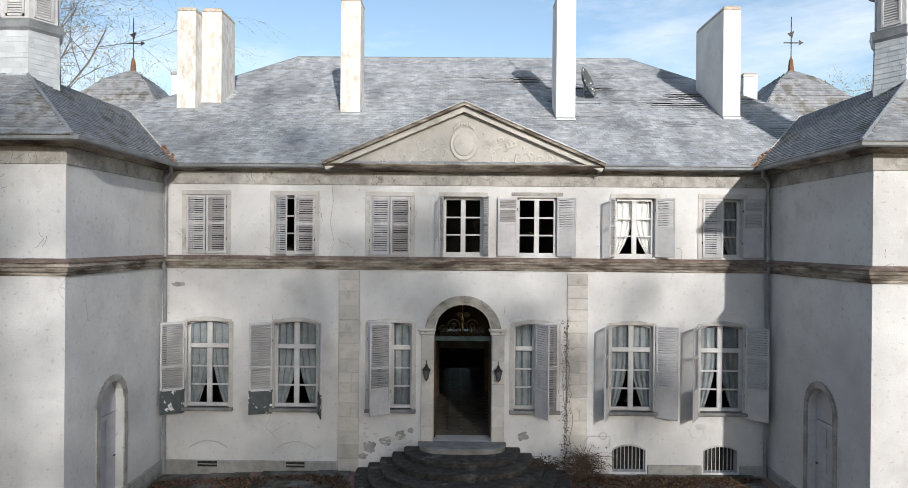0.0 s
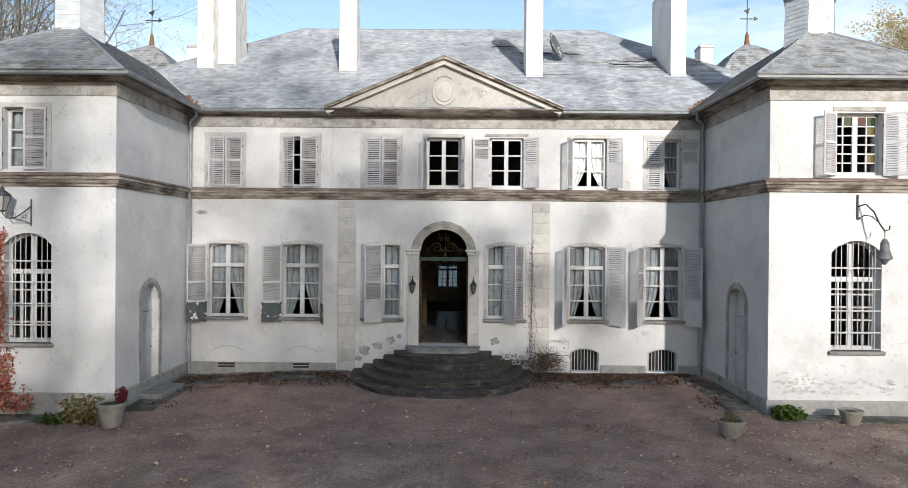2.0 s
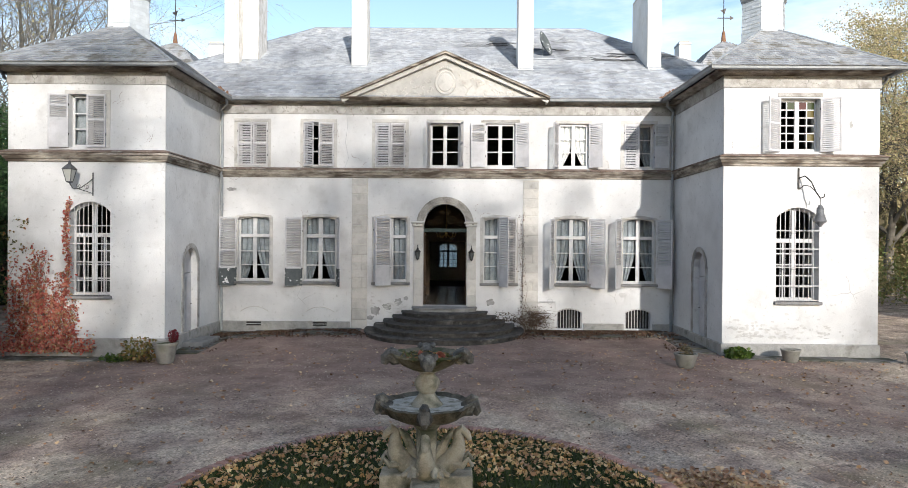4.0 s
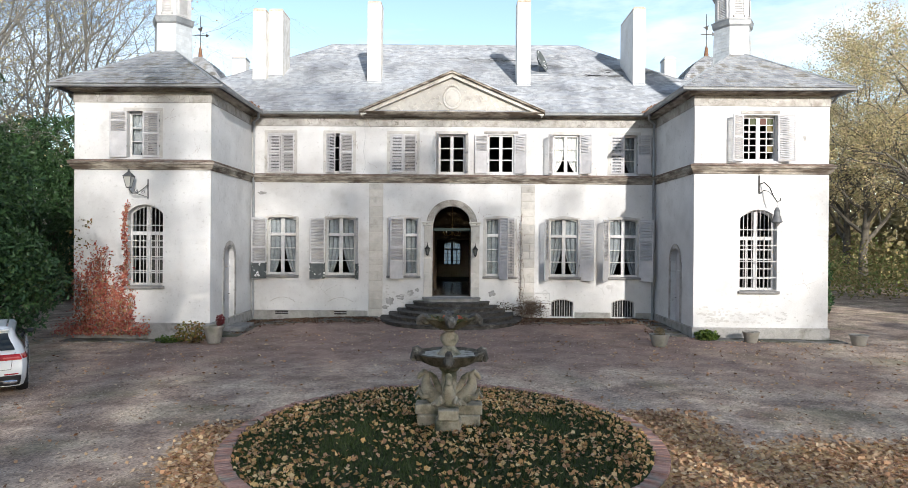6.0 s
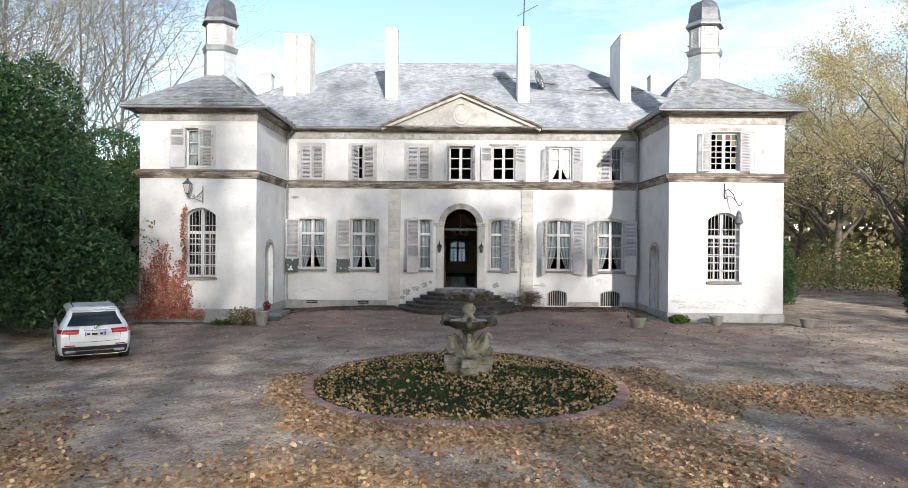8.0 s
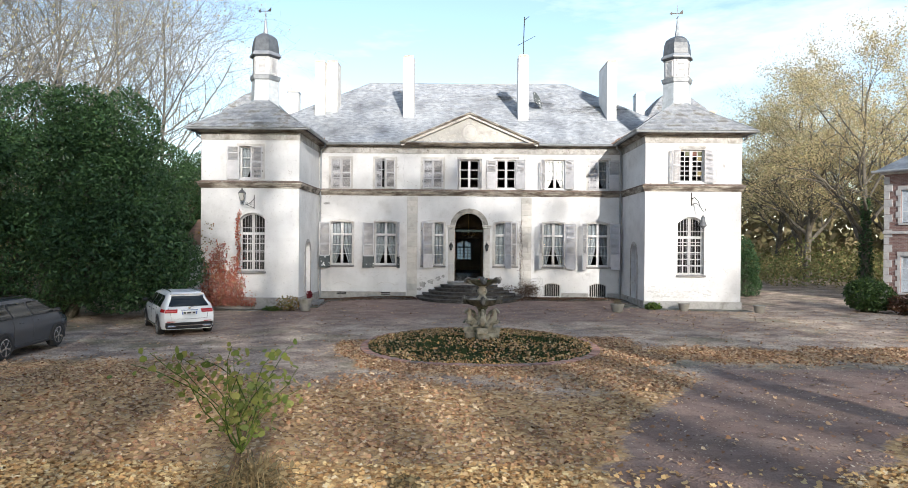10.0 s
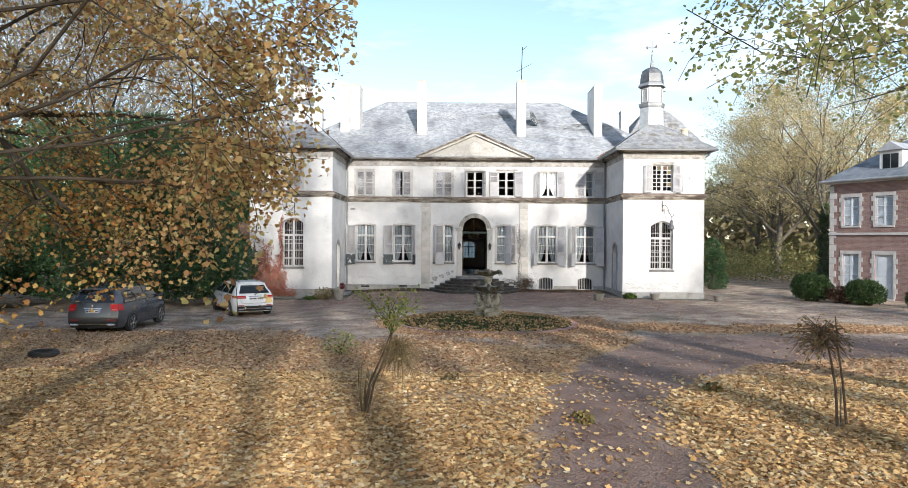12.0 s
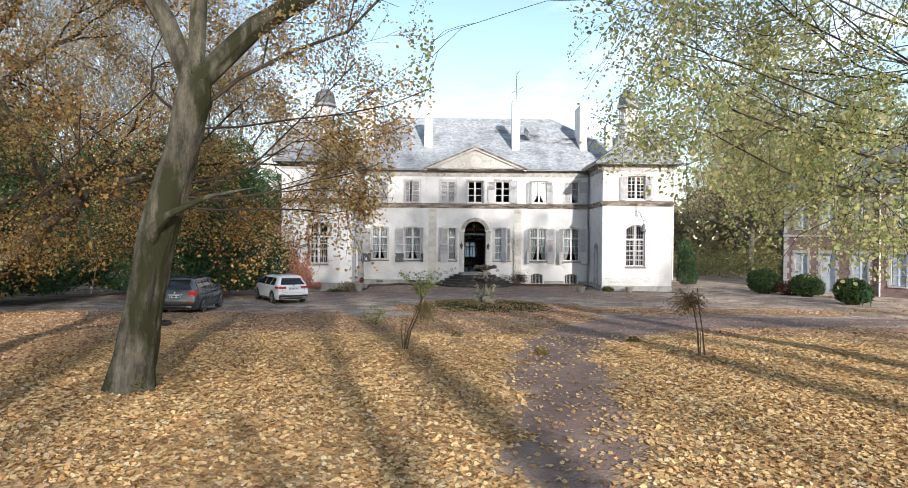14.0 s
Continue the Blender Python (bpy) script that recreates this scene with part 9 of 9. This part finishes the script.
# shrubs before the brick house
SHRUB_LEAF = leaf_mat("dark_shrub_leaf", ((0.018, 0.04, 0.014), (0.04, 0.075, 0.022), (0.075, 0.12, 0.035)), 0.5, 0.2)
for x, y, rx, h, sd, n in ((19.9, -4.6, 1.02, 1.8, 1, 5200), (21.5, -7.2, 0.85, 1.55, 2, 4200), (21.2, -12.7, 0.85, 1.6, 3, 4200)):
    evergreen("shrub", "dense dark green shrub before the brick house", (x, y, ground_z(x, y)), [(0, 0, h * 0.45, rx, h * 0.5), (0.4, -0.2, h * 0.4, rx * 0.7, h * 0.4), (-0.4, 0.1, h * 0.5, rx * 0.7, h * 0.42)], n, sd, 0.13, SHRUB_LEAF, "shrubs", 5)
for x, y, rx, sd in ((20.9, -5.9, 0.8, 5), (23.7, -9.3, 0.7, 6)):
    clump("low_shrub", "low bare russet shrub before the brick house", "shrub", (x, y, ground_z(x, y)), blob(900, rx, rx, 0.5, 0.45, sd, 0.1), 0.12, leaf_mat("russet_twig_leaf", ((0.10, 0.05, 0.035), (0.18, 0.09, 0.05), (0.08, 0.06, 0.03)), 0.8, 0.2), 30)


def garden_chair(at, turn):
    """A slatted iron garden chair; y to its back."""
    green = mat("green_iron_paint", (0.03, 0.085, 0.05), (0.06, 0.14, 0.08), 0.2, 0.5, 0.1, fine=0.02)
    t = thing("garden_chair", "green slatted iron garden chair beside the shrub", "chair", at, turn=turn)
    for sx in (-1, 1):
        part("leg", Shape().tube([(sx * 0.19, -0.20, 0.0), (sx * 0.18, -0.18, 0.44)], 0.012, 6), green, t)
        back = part("back_post", Shape().tube([(sx * 0.19, 0.22, 0.0), (sx * 0.18, 0.19, 0.44), (sx * 0.18, 0.27, 0.88)], 0.012, 6), green, t)
        part("armrest", Shape().tube([(sx * 0.18, -0.18, 0.44), (sx * 0.21, -0.16, 0.64), (sx * 0.20, 0.22, 0.66)], 0.011, 6), green, back)
    seat = part("seat_frame", Shape().tube([(-0.18, -0.18, 0.44), (0.18, -0.18, 0.44), (0.18, 0.19, 0.44), (-0.18, 0.19, 0.44), (-0.18, -0.18, 0.44)], 0.012, 6), green, t)
    for k in range(6):
        part("seat_slat", Shape().block(-0.18, -0.17 + k * 0.06, 0.447, 0.18, -0.13 + k * 0.06, 0.457, 0.002), green, seat)
    for z, y in ((0.87, 0.268), (0.52, 0.205)):
        part("back_rail", Shape().tube([(-0.18, y, z), (0.18, y, z)], 0.012, 6), green, t)
    for k in range(6):
        x = -0.14 + k * 0.056
        part("back_slat", Shape().tube([(x, 0.205, 0.52), (x, 0.268, 0.87)], 0.009, 5), green, t)


garden_chair((21.55, -13.4, ground_z(21.55, -13.4)), 150)

# young staked trees on either side of the track
def twig_head(r, centre, size, n, hang):
    """A tangle of thin twigs round a centre, drooping by hang; returns the shape and points along the twigs."""
    tw, pts = Shape(), []
    c = Vector(centre)
    for _ in range(n):
        d = Vector((r.gauss(0, 1), r.gauss(0, 1), r.gauss(0, 0.8))).normalized()
        p0 = c + Vector((r.gauss(0, 0.10) * size[0], r.gauss(0, 0.10) * size[1], r.uniform(-0.3, 0.5) * size[2]))
        p1 = p0 + Vector((d.x * size[0], d.y * size[1], d.z * size[2])) * r.uniform(0.35, 0.7)
        p2 = p1 + Vector((d.x * size[0] * 0.35, d.y * size[1] * 0.35, -r.uniform(0.0, hang)))
        tw.tube([p0, p1, p2], [0.007, 0.005, 0.002], 3, cap=False)
        pts += [p0.lerp(p1, r.random()), p1.lerp(p2, r.random())]
    return tw, pts


def jittered(r, pts, spread_):
    return [tuple(p + Vector((r.gauss(0, spread_), r.gauss(0, spread_), r.gauss(0, spread_)))) for p in pts]


r = random.Random(15)
dead = thing("dead_shrub", "bare wiry brown shrub beside the steps", "shrub", (3.2, -0.7, -0.08))
tw, pts = twig_head(r, (0.15, 0, 0.42), (0.95, 0.40, 0.62), 230, 0.10)
for k in range(5):
    part("stem", Shape().tube([(0.05 * k - 0.1, 0, 0), (0.12 * k - 0.25, 0, 0.35), (0.3 * k - 0.6, 0, 0.7)], [0.014, 0.010, 0.005], 5), TWIG, dead)
part("branchwork", tw, TWIG, dead)
part("foliage", leaf_shape(jittered(r, pts, 0.05), 0.045, rs, DARK_TWIG_LEAF, "foliage", 0.1), None, dead)
r = random.Random(1)
yr = thing("young_tree", "twiggy leafless young tree tied to a pale stake", "tree", (5.0, -33.5, ground_z(5.0, -33.5)))
part("stem", Shape().tube([(0.0, 0, 0), (-0.03, 0, 0.6), (-0.12, 0, 1.1), (-0.22, 0, 1.5)], [0.024, 0.021, 0.017, 0.010], 6), TWIG, yr)
part("stem", Shape().tube([(0.16, 0.02, 0), (0.08, 0, 0.7), (0.0, 0, 1.2), (-0.05, 0, 1.75)], [0.022, 0.018, 0.014, 0.008], 6), TWIG, yr)
tw, pts = twig_head(r, (-0.28, 0, 1.38), (0.55, 0.45, 0.40), 210, 0.28)
part("branchwork", tw, TWIG, yr)
part("crown", leaf_shape(jittered(r, pts, 0.05), 0.042, rs, OLIVE_LEAF, "crown", 0.1), None, yr)
part("stake", Shape().tube([(0.02, -0.05, 0), (0.02, -0.05, 0.62)], 0.013, 6), PALE_BARK, yr, "pale wooden stake")
yl = thing("rose_bush", "straggling standard rose with yellow-green leaves and dry shoots", "shrub", (-2.58, -33.1, ground_z(-2.58, -33.1)))
r = random.Random(6)
for dx in (0.0, 0.07):
    part("stem", Shape().tube([(dx, 0, 0), (0.10 + dx, 0, 0.5), (0.30 + dx, 0.05, 0.95), (0.48, 0.08, 1.45)], [0.024, 0.02, 0.016, 0.010], 6), TWIG, yl)
tw, pts = twig_head(r, (0.56, 0.05, 1.0), (0.42, 0.38, 0.36), 230, 0.40)
part("branchwork", tw, DRY, yl, "dry brown hanging shoots")
part("crown", leaf_shape(jittered(r, pts, 0.04)[::2], 0.045, rs, DRY, "crown", 0.1), None, yl)
top, tp = Shape(), []
ROSE_LEAF = leaf_mat("rose_leaf", ((0.10, 0.15, 0.04), (0.22, 0.27, 0.07), (0.36, 0.35, 0.11), (0.16, 0.20, 0.05)), 0.6, 0.4)
for k in range(13):
    q = [Vector((0.46, 0.06, 1.3))]
    d = Vector((r.uniform(-0.5, 0.5), r.uniform(-0.4, 0.4), 1.0))
    for _ in range(5):
        d = d + Vector((r.gauss(0, 0.28), r.gauss(0, 0.28), -0.06))
        q.append(q[-1] + d.normalized() * r.uniform(0.14, 0.24))
    top.tube(q, [0.006, 0.005, 0.004, 0.004, 0.003, 0.002], 4)
    tp += jittered(r, [q[i].lerp(q[i + 1], r.random()) for i in (1, 2, 3, 4) for _ in range(7)], 0.055)
part("shoot", top, GREEN_LEAF, yl)
part("foliage", leaf_shape(tp, 0.052, rs, ROSE_LEAF, "foliage", 0.1), None, yl, "yellow-green leaves")
st = Shape()
for k in range(14):
    a = r.uniform(0, 6.283)
    st.tube([(0.03 * math.cos(a), 0.03 * math.sin(a), 0), (0.02 + 0.10 * math.cos(a), 0.10 * math.sin(a), 0.4), (0.10 + 0.2 * math.cos(a), 0.2 * math.sin(a), 0.7 + r.random() * 0.4)], [0.008, 0.006, 0.002], 3)
part("shoot_tuft", st, DRY, yl, "dry upright shoots at the foot")
for x, y, sd in ((-13.2, -37.5, 1), (-1.2, -30.0, 2), (1.0, -33.4, 3), (4.0, -31.0, 4)):
    clump("weed", "small dry tuft among the fallen leaves", "plant", (x, y, ground_z(x, y)), blob(110, 0.20, 0.16, 0.11, 0.07, sd, 0.0), 0.07, OLIVE_LEAF if sd != 2 else DRY, 14)
# low green sprigs between the track and the yard
clump("sapling", "thin green saplings rising from the yard", "plant", (-4.2, -26.2, ground_z(-4.2, -26)), blob(240, 0.5, 0.4, 0.35, 0.35, 9, 0.0), 0.07, LIME, 10)


# ---- brick house to the east, and the outhouse to the west ----
BRICK = bpy.data.materials.new("red_brick")
BRICK.use_nodes = True
bt = BRICK.node_tree
bpn = bt.nodes["Principled BSDF"]
bpn.inputs["Roughness"].default_value = 0.9
b_tc = bt.nodes.new("ShaderNodeTexCoord")
b_sep, b_com = bt.nodes.new("ShaderNodeSeparateXYZ"), bt.nodes.new("ShaderNodeCombineXYZ")
bt.links.new(b_tc.outputs["Object"], b_sep.inputs["Vector"])
bt.links.new(b_sep.outputs["X"], b_com.inputs["X"])
bt.links.new(b_sep.outputs["Z"], b_com.inputs["Y"])
b_tex = bt.nodes.new("ShaderNodeTexBrick")
b_tex.inputs["Scale"].default_value = 1.0
b_tex.inputs["Brick Width"].default_value, b_tex.inputs["Row Height"].default_value, b_tex.inputs["Mortar Size"].default_value = 0.23, 0.075, 0.008
b_tex.inputs["Color1"].default_value, b_tex.inputs["Color2"].default_value, b_tex.inputs["Mortar"].default_value = (0.145, 0.080, 0.073, 1), (0.215, 0.135, 0.124, 1), (0.25, 0.22, 0.205, 1)
bt.links.new(b_com.outputs["Vector"], b_tex.inputs["Vector"])
b_noise = bt.nodes.new("ShaderNodeTexNoise")
b_noise.inputs["Scale"].default_value = 1.2
bt.links.new(b_tc.outputs["Object"], b_noise.inputs["Vector"])
b_hs = bt.nodes.new("ShaderNodeHueSaturation")
b_mr = bt.nodes.new("ShaderNodeMapRange")
b_mr.inputs["To Min"].default_value, b_mr.inputs["To Max"].default_value = 0.6, 1.4
bt.links.new(b_noise.outputs["Fac"], b_mr.inputs["Value"])
bt.links.new(b_mr.outputs["Result"], b_hs.inputs["Value"])
bt.links.new(b_tex.outputs["Color"], b_hs.inputs["Color"])
bt.links.new(b_hs.outputs["Color"], bpn.inputs["Base Color"])
b_bump = bt.nodes.new("ShaderNodeBump")
b_bump.inputs["Strength"].default_value, b_bump.inputs["Distance"].default_value, b_bump.invert = 0.5, 0.01, True
bt.links.new(b_tex.outputs["Fac"], b_bump.inputs["Height"])
bt.links.new(b_bump.outputs["Normal"], bpn.inputs["Normal"])
GREY_STONE = mat("grey_dressing", (0.30, 0.30, 0.31), (0.45, 0.44, 0.43), 0.4, 0.9, 0.3)
BLUE_SHUTTER = mat("pale_blue_grey_paint", (0.40, 0.45, 0.50), (0.52, 0.56, 0.61), 0.4, 0.6, 0.1)
# u runs along the front away from its west corner, towards the viewer's side
lodge = thing("brick_house", "two-storey red brick house with pale quoins and slate roof", "house", (23.2, -0.6, -0.25), turn=-60.5)
LL, LD, LE = 16.0, 8.0, 7.4
wins = [(c - 0.5, c + 0.5, z0, z1, 0.0) for c in (1.35, 3.35, 5.6, 8.0, 10.4, 12.8) for z0, z1 in ((0.75, 2.75), (4.55, 6.35))]
wins = [w if not (abs(w[0] - 2.85) < 0.1 and w[2] < 1) else (2.80, 3.90, 0.1, 2.75, 0.0) for w in wins]
part("wall", wall(0, LL, -0.3, LE, 0.45, wins, lambda u, d, z: (u, d, z)), BRICK, lodge)
for w_ in ((0, LD - 0.4, LL, LD), (0, 0.451, 0.4, LD - 0.41), (LL - 0.4, 0.451, LL, LD - 0.41)):
    part("wall", Shape().box(w_[0], w_[1], -0.3, w_[2], w_[3], LE), BRICK, lodge)
part("inner_floor", Shape().box(0.41, 0.46, 3.3, LL - 0.41, LD - 0.41, 3.5), DARK_ROOM, lodge)
part("string_course", Shape().block(-0.06, -0.08, 3.95, LL, -0.003, 4.10, 0.01), GREY_STONE, lodge, "pale stone string course")
part("eaves", Shape().block(-0.15, -0.25, LE - 0.16, LL, -0.003, LE - 0.01, 0.02), GREY_STONE, lodge)
LODGE_SLATE = mat("blue_grey_slate", (0.10, 0.118, 0.14), (0.20, 0.225, 0.255), 0.5, 0.5, 0.4, fine=0.06, c=(0.07, 0.08, 0.095), cover=(0.5, 0.7), wear=0.8)
rf = Shape()
e, top = 0.45, LE + 3.0
rf.add(((-e, -e, LE), (LL + e, -e, LE), (LL + e, LD + e, LE), (-e, LD + e, LE), (3.2, LD / 2, top), (LL - 3.2, LD / 2, top)), ((0, 1, 5, 4), (1, 2, 5), (2, 3, 4, 5), (3, 0, 4), (0, 3, 2, 1)))
part("roof", rf, LODGE_SLATE, lodge, "blue-grey slate hipped roof")
part("gutter", Shape().tube([(-e, -e - 0.05, LE), (LL + e, -e - 0.05, LE)], 0.08, 8), ZINC, lodge)
for k, z in enumerate(np.arange(0.0, LE - 0.5, 0.42)):
    w = 0.42 if k % 2 else 0.26
    part("quoin", Shape().block(-0.025, -0.025, z, w, -0.002, z + 0.40, 0.006), GREY_STONE, lodge)
for o in wins:
    w = part("window", Shape().block(o[0] - 0.16, -0.03, o[3], o[1] + 0.16, -0.002, o[3] + 0.22, 0.006), GREY_STONE, lodge, "window with stone dressings and closed pale shutters")
    part("sill", Shape().block(o[0] - 0.10, -0.06, o[2] - 0.12, o[1] + 0.10, 0.1, o[2], 0.01), GREY_STONE, w)
    z, k = o[2], 0
    while z < o[3] - 0.1:
        ww = 0.26 if k % 2 else 0.15
        h = min(0.3, o[3] - z)
        part("dressing", Shape().block(o[0] - ww, -0.025, z + 0.004, o[0] - 0.003, -0.002, z + h - 0.004, 0.004), GREY_STONE, w)
        part("dressing", Shape().block(o[1] + 0.003, -0.025, z + 0.004, o[1] + ww, -0.002, z + h - 0.004, 0.004), GREY_STONE, w)
        z, k = z + h, k + 1
    if o[2] < 0.5:
        part("door_leaf", Shape().block(o[0], 0.10, o[2], o[1], 0.16, o[3], 0.01).block(o[0] + 0.15, 0.085, o[2] + 0.2, o[1] - 0.15, 0.10, 1.2, 0.01).block(o[0] + 0.15, 0.085, 1.4, o[1] - 0.15, 0.10, o[3] - 0.2, 0.01), BLUE_SHUTTER, w, "pale grey panelled door")
        continue
    for a, b in ((o[0], (o[0] + o[1]) / 2 - 0.005), ((o[0] + o[1]) / 2 + 0.005, o[1])):
        lf = Shape()
        lf.block(a, 0.06, o[2], a + 0.06, 0.10, o[3], 0.006).block(b - 0.06, 0.06, o[2], b, 0.10, o[3], 0.006)
        zs = np.linspace(o[2] + 0.03, o[3] - 0.08, 4)
        for z in zs:
            lf.box(a + 0.06, 0.062, z, b - 0.06, 0.098, z + 0.06)
        zz = o[2] + 0.1
        while zz < o[3] - 0.1:
            lf.add(((a + 0.06, 0.065, zz), (b - 0.06, 0.065, zz), (b - 0.06, 0.095, zz + 0.045), (a + 0.06, 0.095, zz + 0.045)), ((0, 1, 2, 3),))
            zz += 0.055
        part("shutter", lf, BLUE_SHUTTER, w, "closed pale louvred shutter")
for u in (3.4, 8.2, 12.6):
    d = part("dormer", Shape().box(u - 0.65, 0.55, LE + 0.3, u + 0.65, 2.6, LE + 1.75), SASH, lodge, "white dormer with a small slate roof")
    part("dormer_roof", Shape().add(((u - 0.8, 0.4, LE + 1.75), (u + 0.8, 0.4, LE + 1.75), (u, 0.4, LE + 2.3), (u - 0.8, 3.2, LE + 1.75), (u + 0.8, 3.2, LE + 1.75), (u, 3.2, LE + 2.3)), ((0, 1, 2), (0, 2, 5, 3), (1, 4, 5, 2), (3, 5, 4))), SLATE, d)
    part("pane", Shape().box(u - 0.45, 0.53, LE + 0.6, u - 0.03, 0.548, LE + 1.55).box(u + 0.03, 0.53, LE + 0.6, u + 0.45, 0.548, LE + 1.55), CAR_GLASS, d)
part("downpipe", Shape().tube([(6.9, -0.08, LE - 0.1), (6.9, -0.08, 0.0)], 0.05, 8), LACE, lodge, "white downpipe")
shed = thing("outhouse", "low grey-white outhouse beyond the wing", "building", (-15.6, 3.0, -0.2))
part("wall", wall(-1.6, 1.9, 0, 3.0, 0.3, [(0.1, 0.9, 1.4, 2.1, 0.0)], lambda u, d, z: (u, d, z)), RENDER, shed)
part("wall", Shape().box(-1.6, 0.31, 0, -1.3, 5, 3.0), RENDER, shed)
part("wall", Shape().box(-1.29, 4.7, 0, 1.9, 5, 3.0), RENDER, shed)
part("roof", Shape().add(((-2.0, -0.4, 2.95), (2.1, -0.4, 2.95), (2.1, 2.5, 4.6), (-2.0, 2.5, 4.6), (-2.0, 5.4, 2.95), (2.1, 5.4, 2.95)), ((0, 1, 2, 3), (3, 2, 5, 4))), mat("brown_roof_tile", (0.07, 0.045, 0.035), (0.16, 0.10, 0.07), 0.3, 0.9, 0.5, fine=0.05), shed, "red-brown tiled roof")
part("window", Shape().box(0.1, 0.15, 1.4, 0.9, 0.17, 2.1), CAR_GLASS, shed)
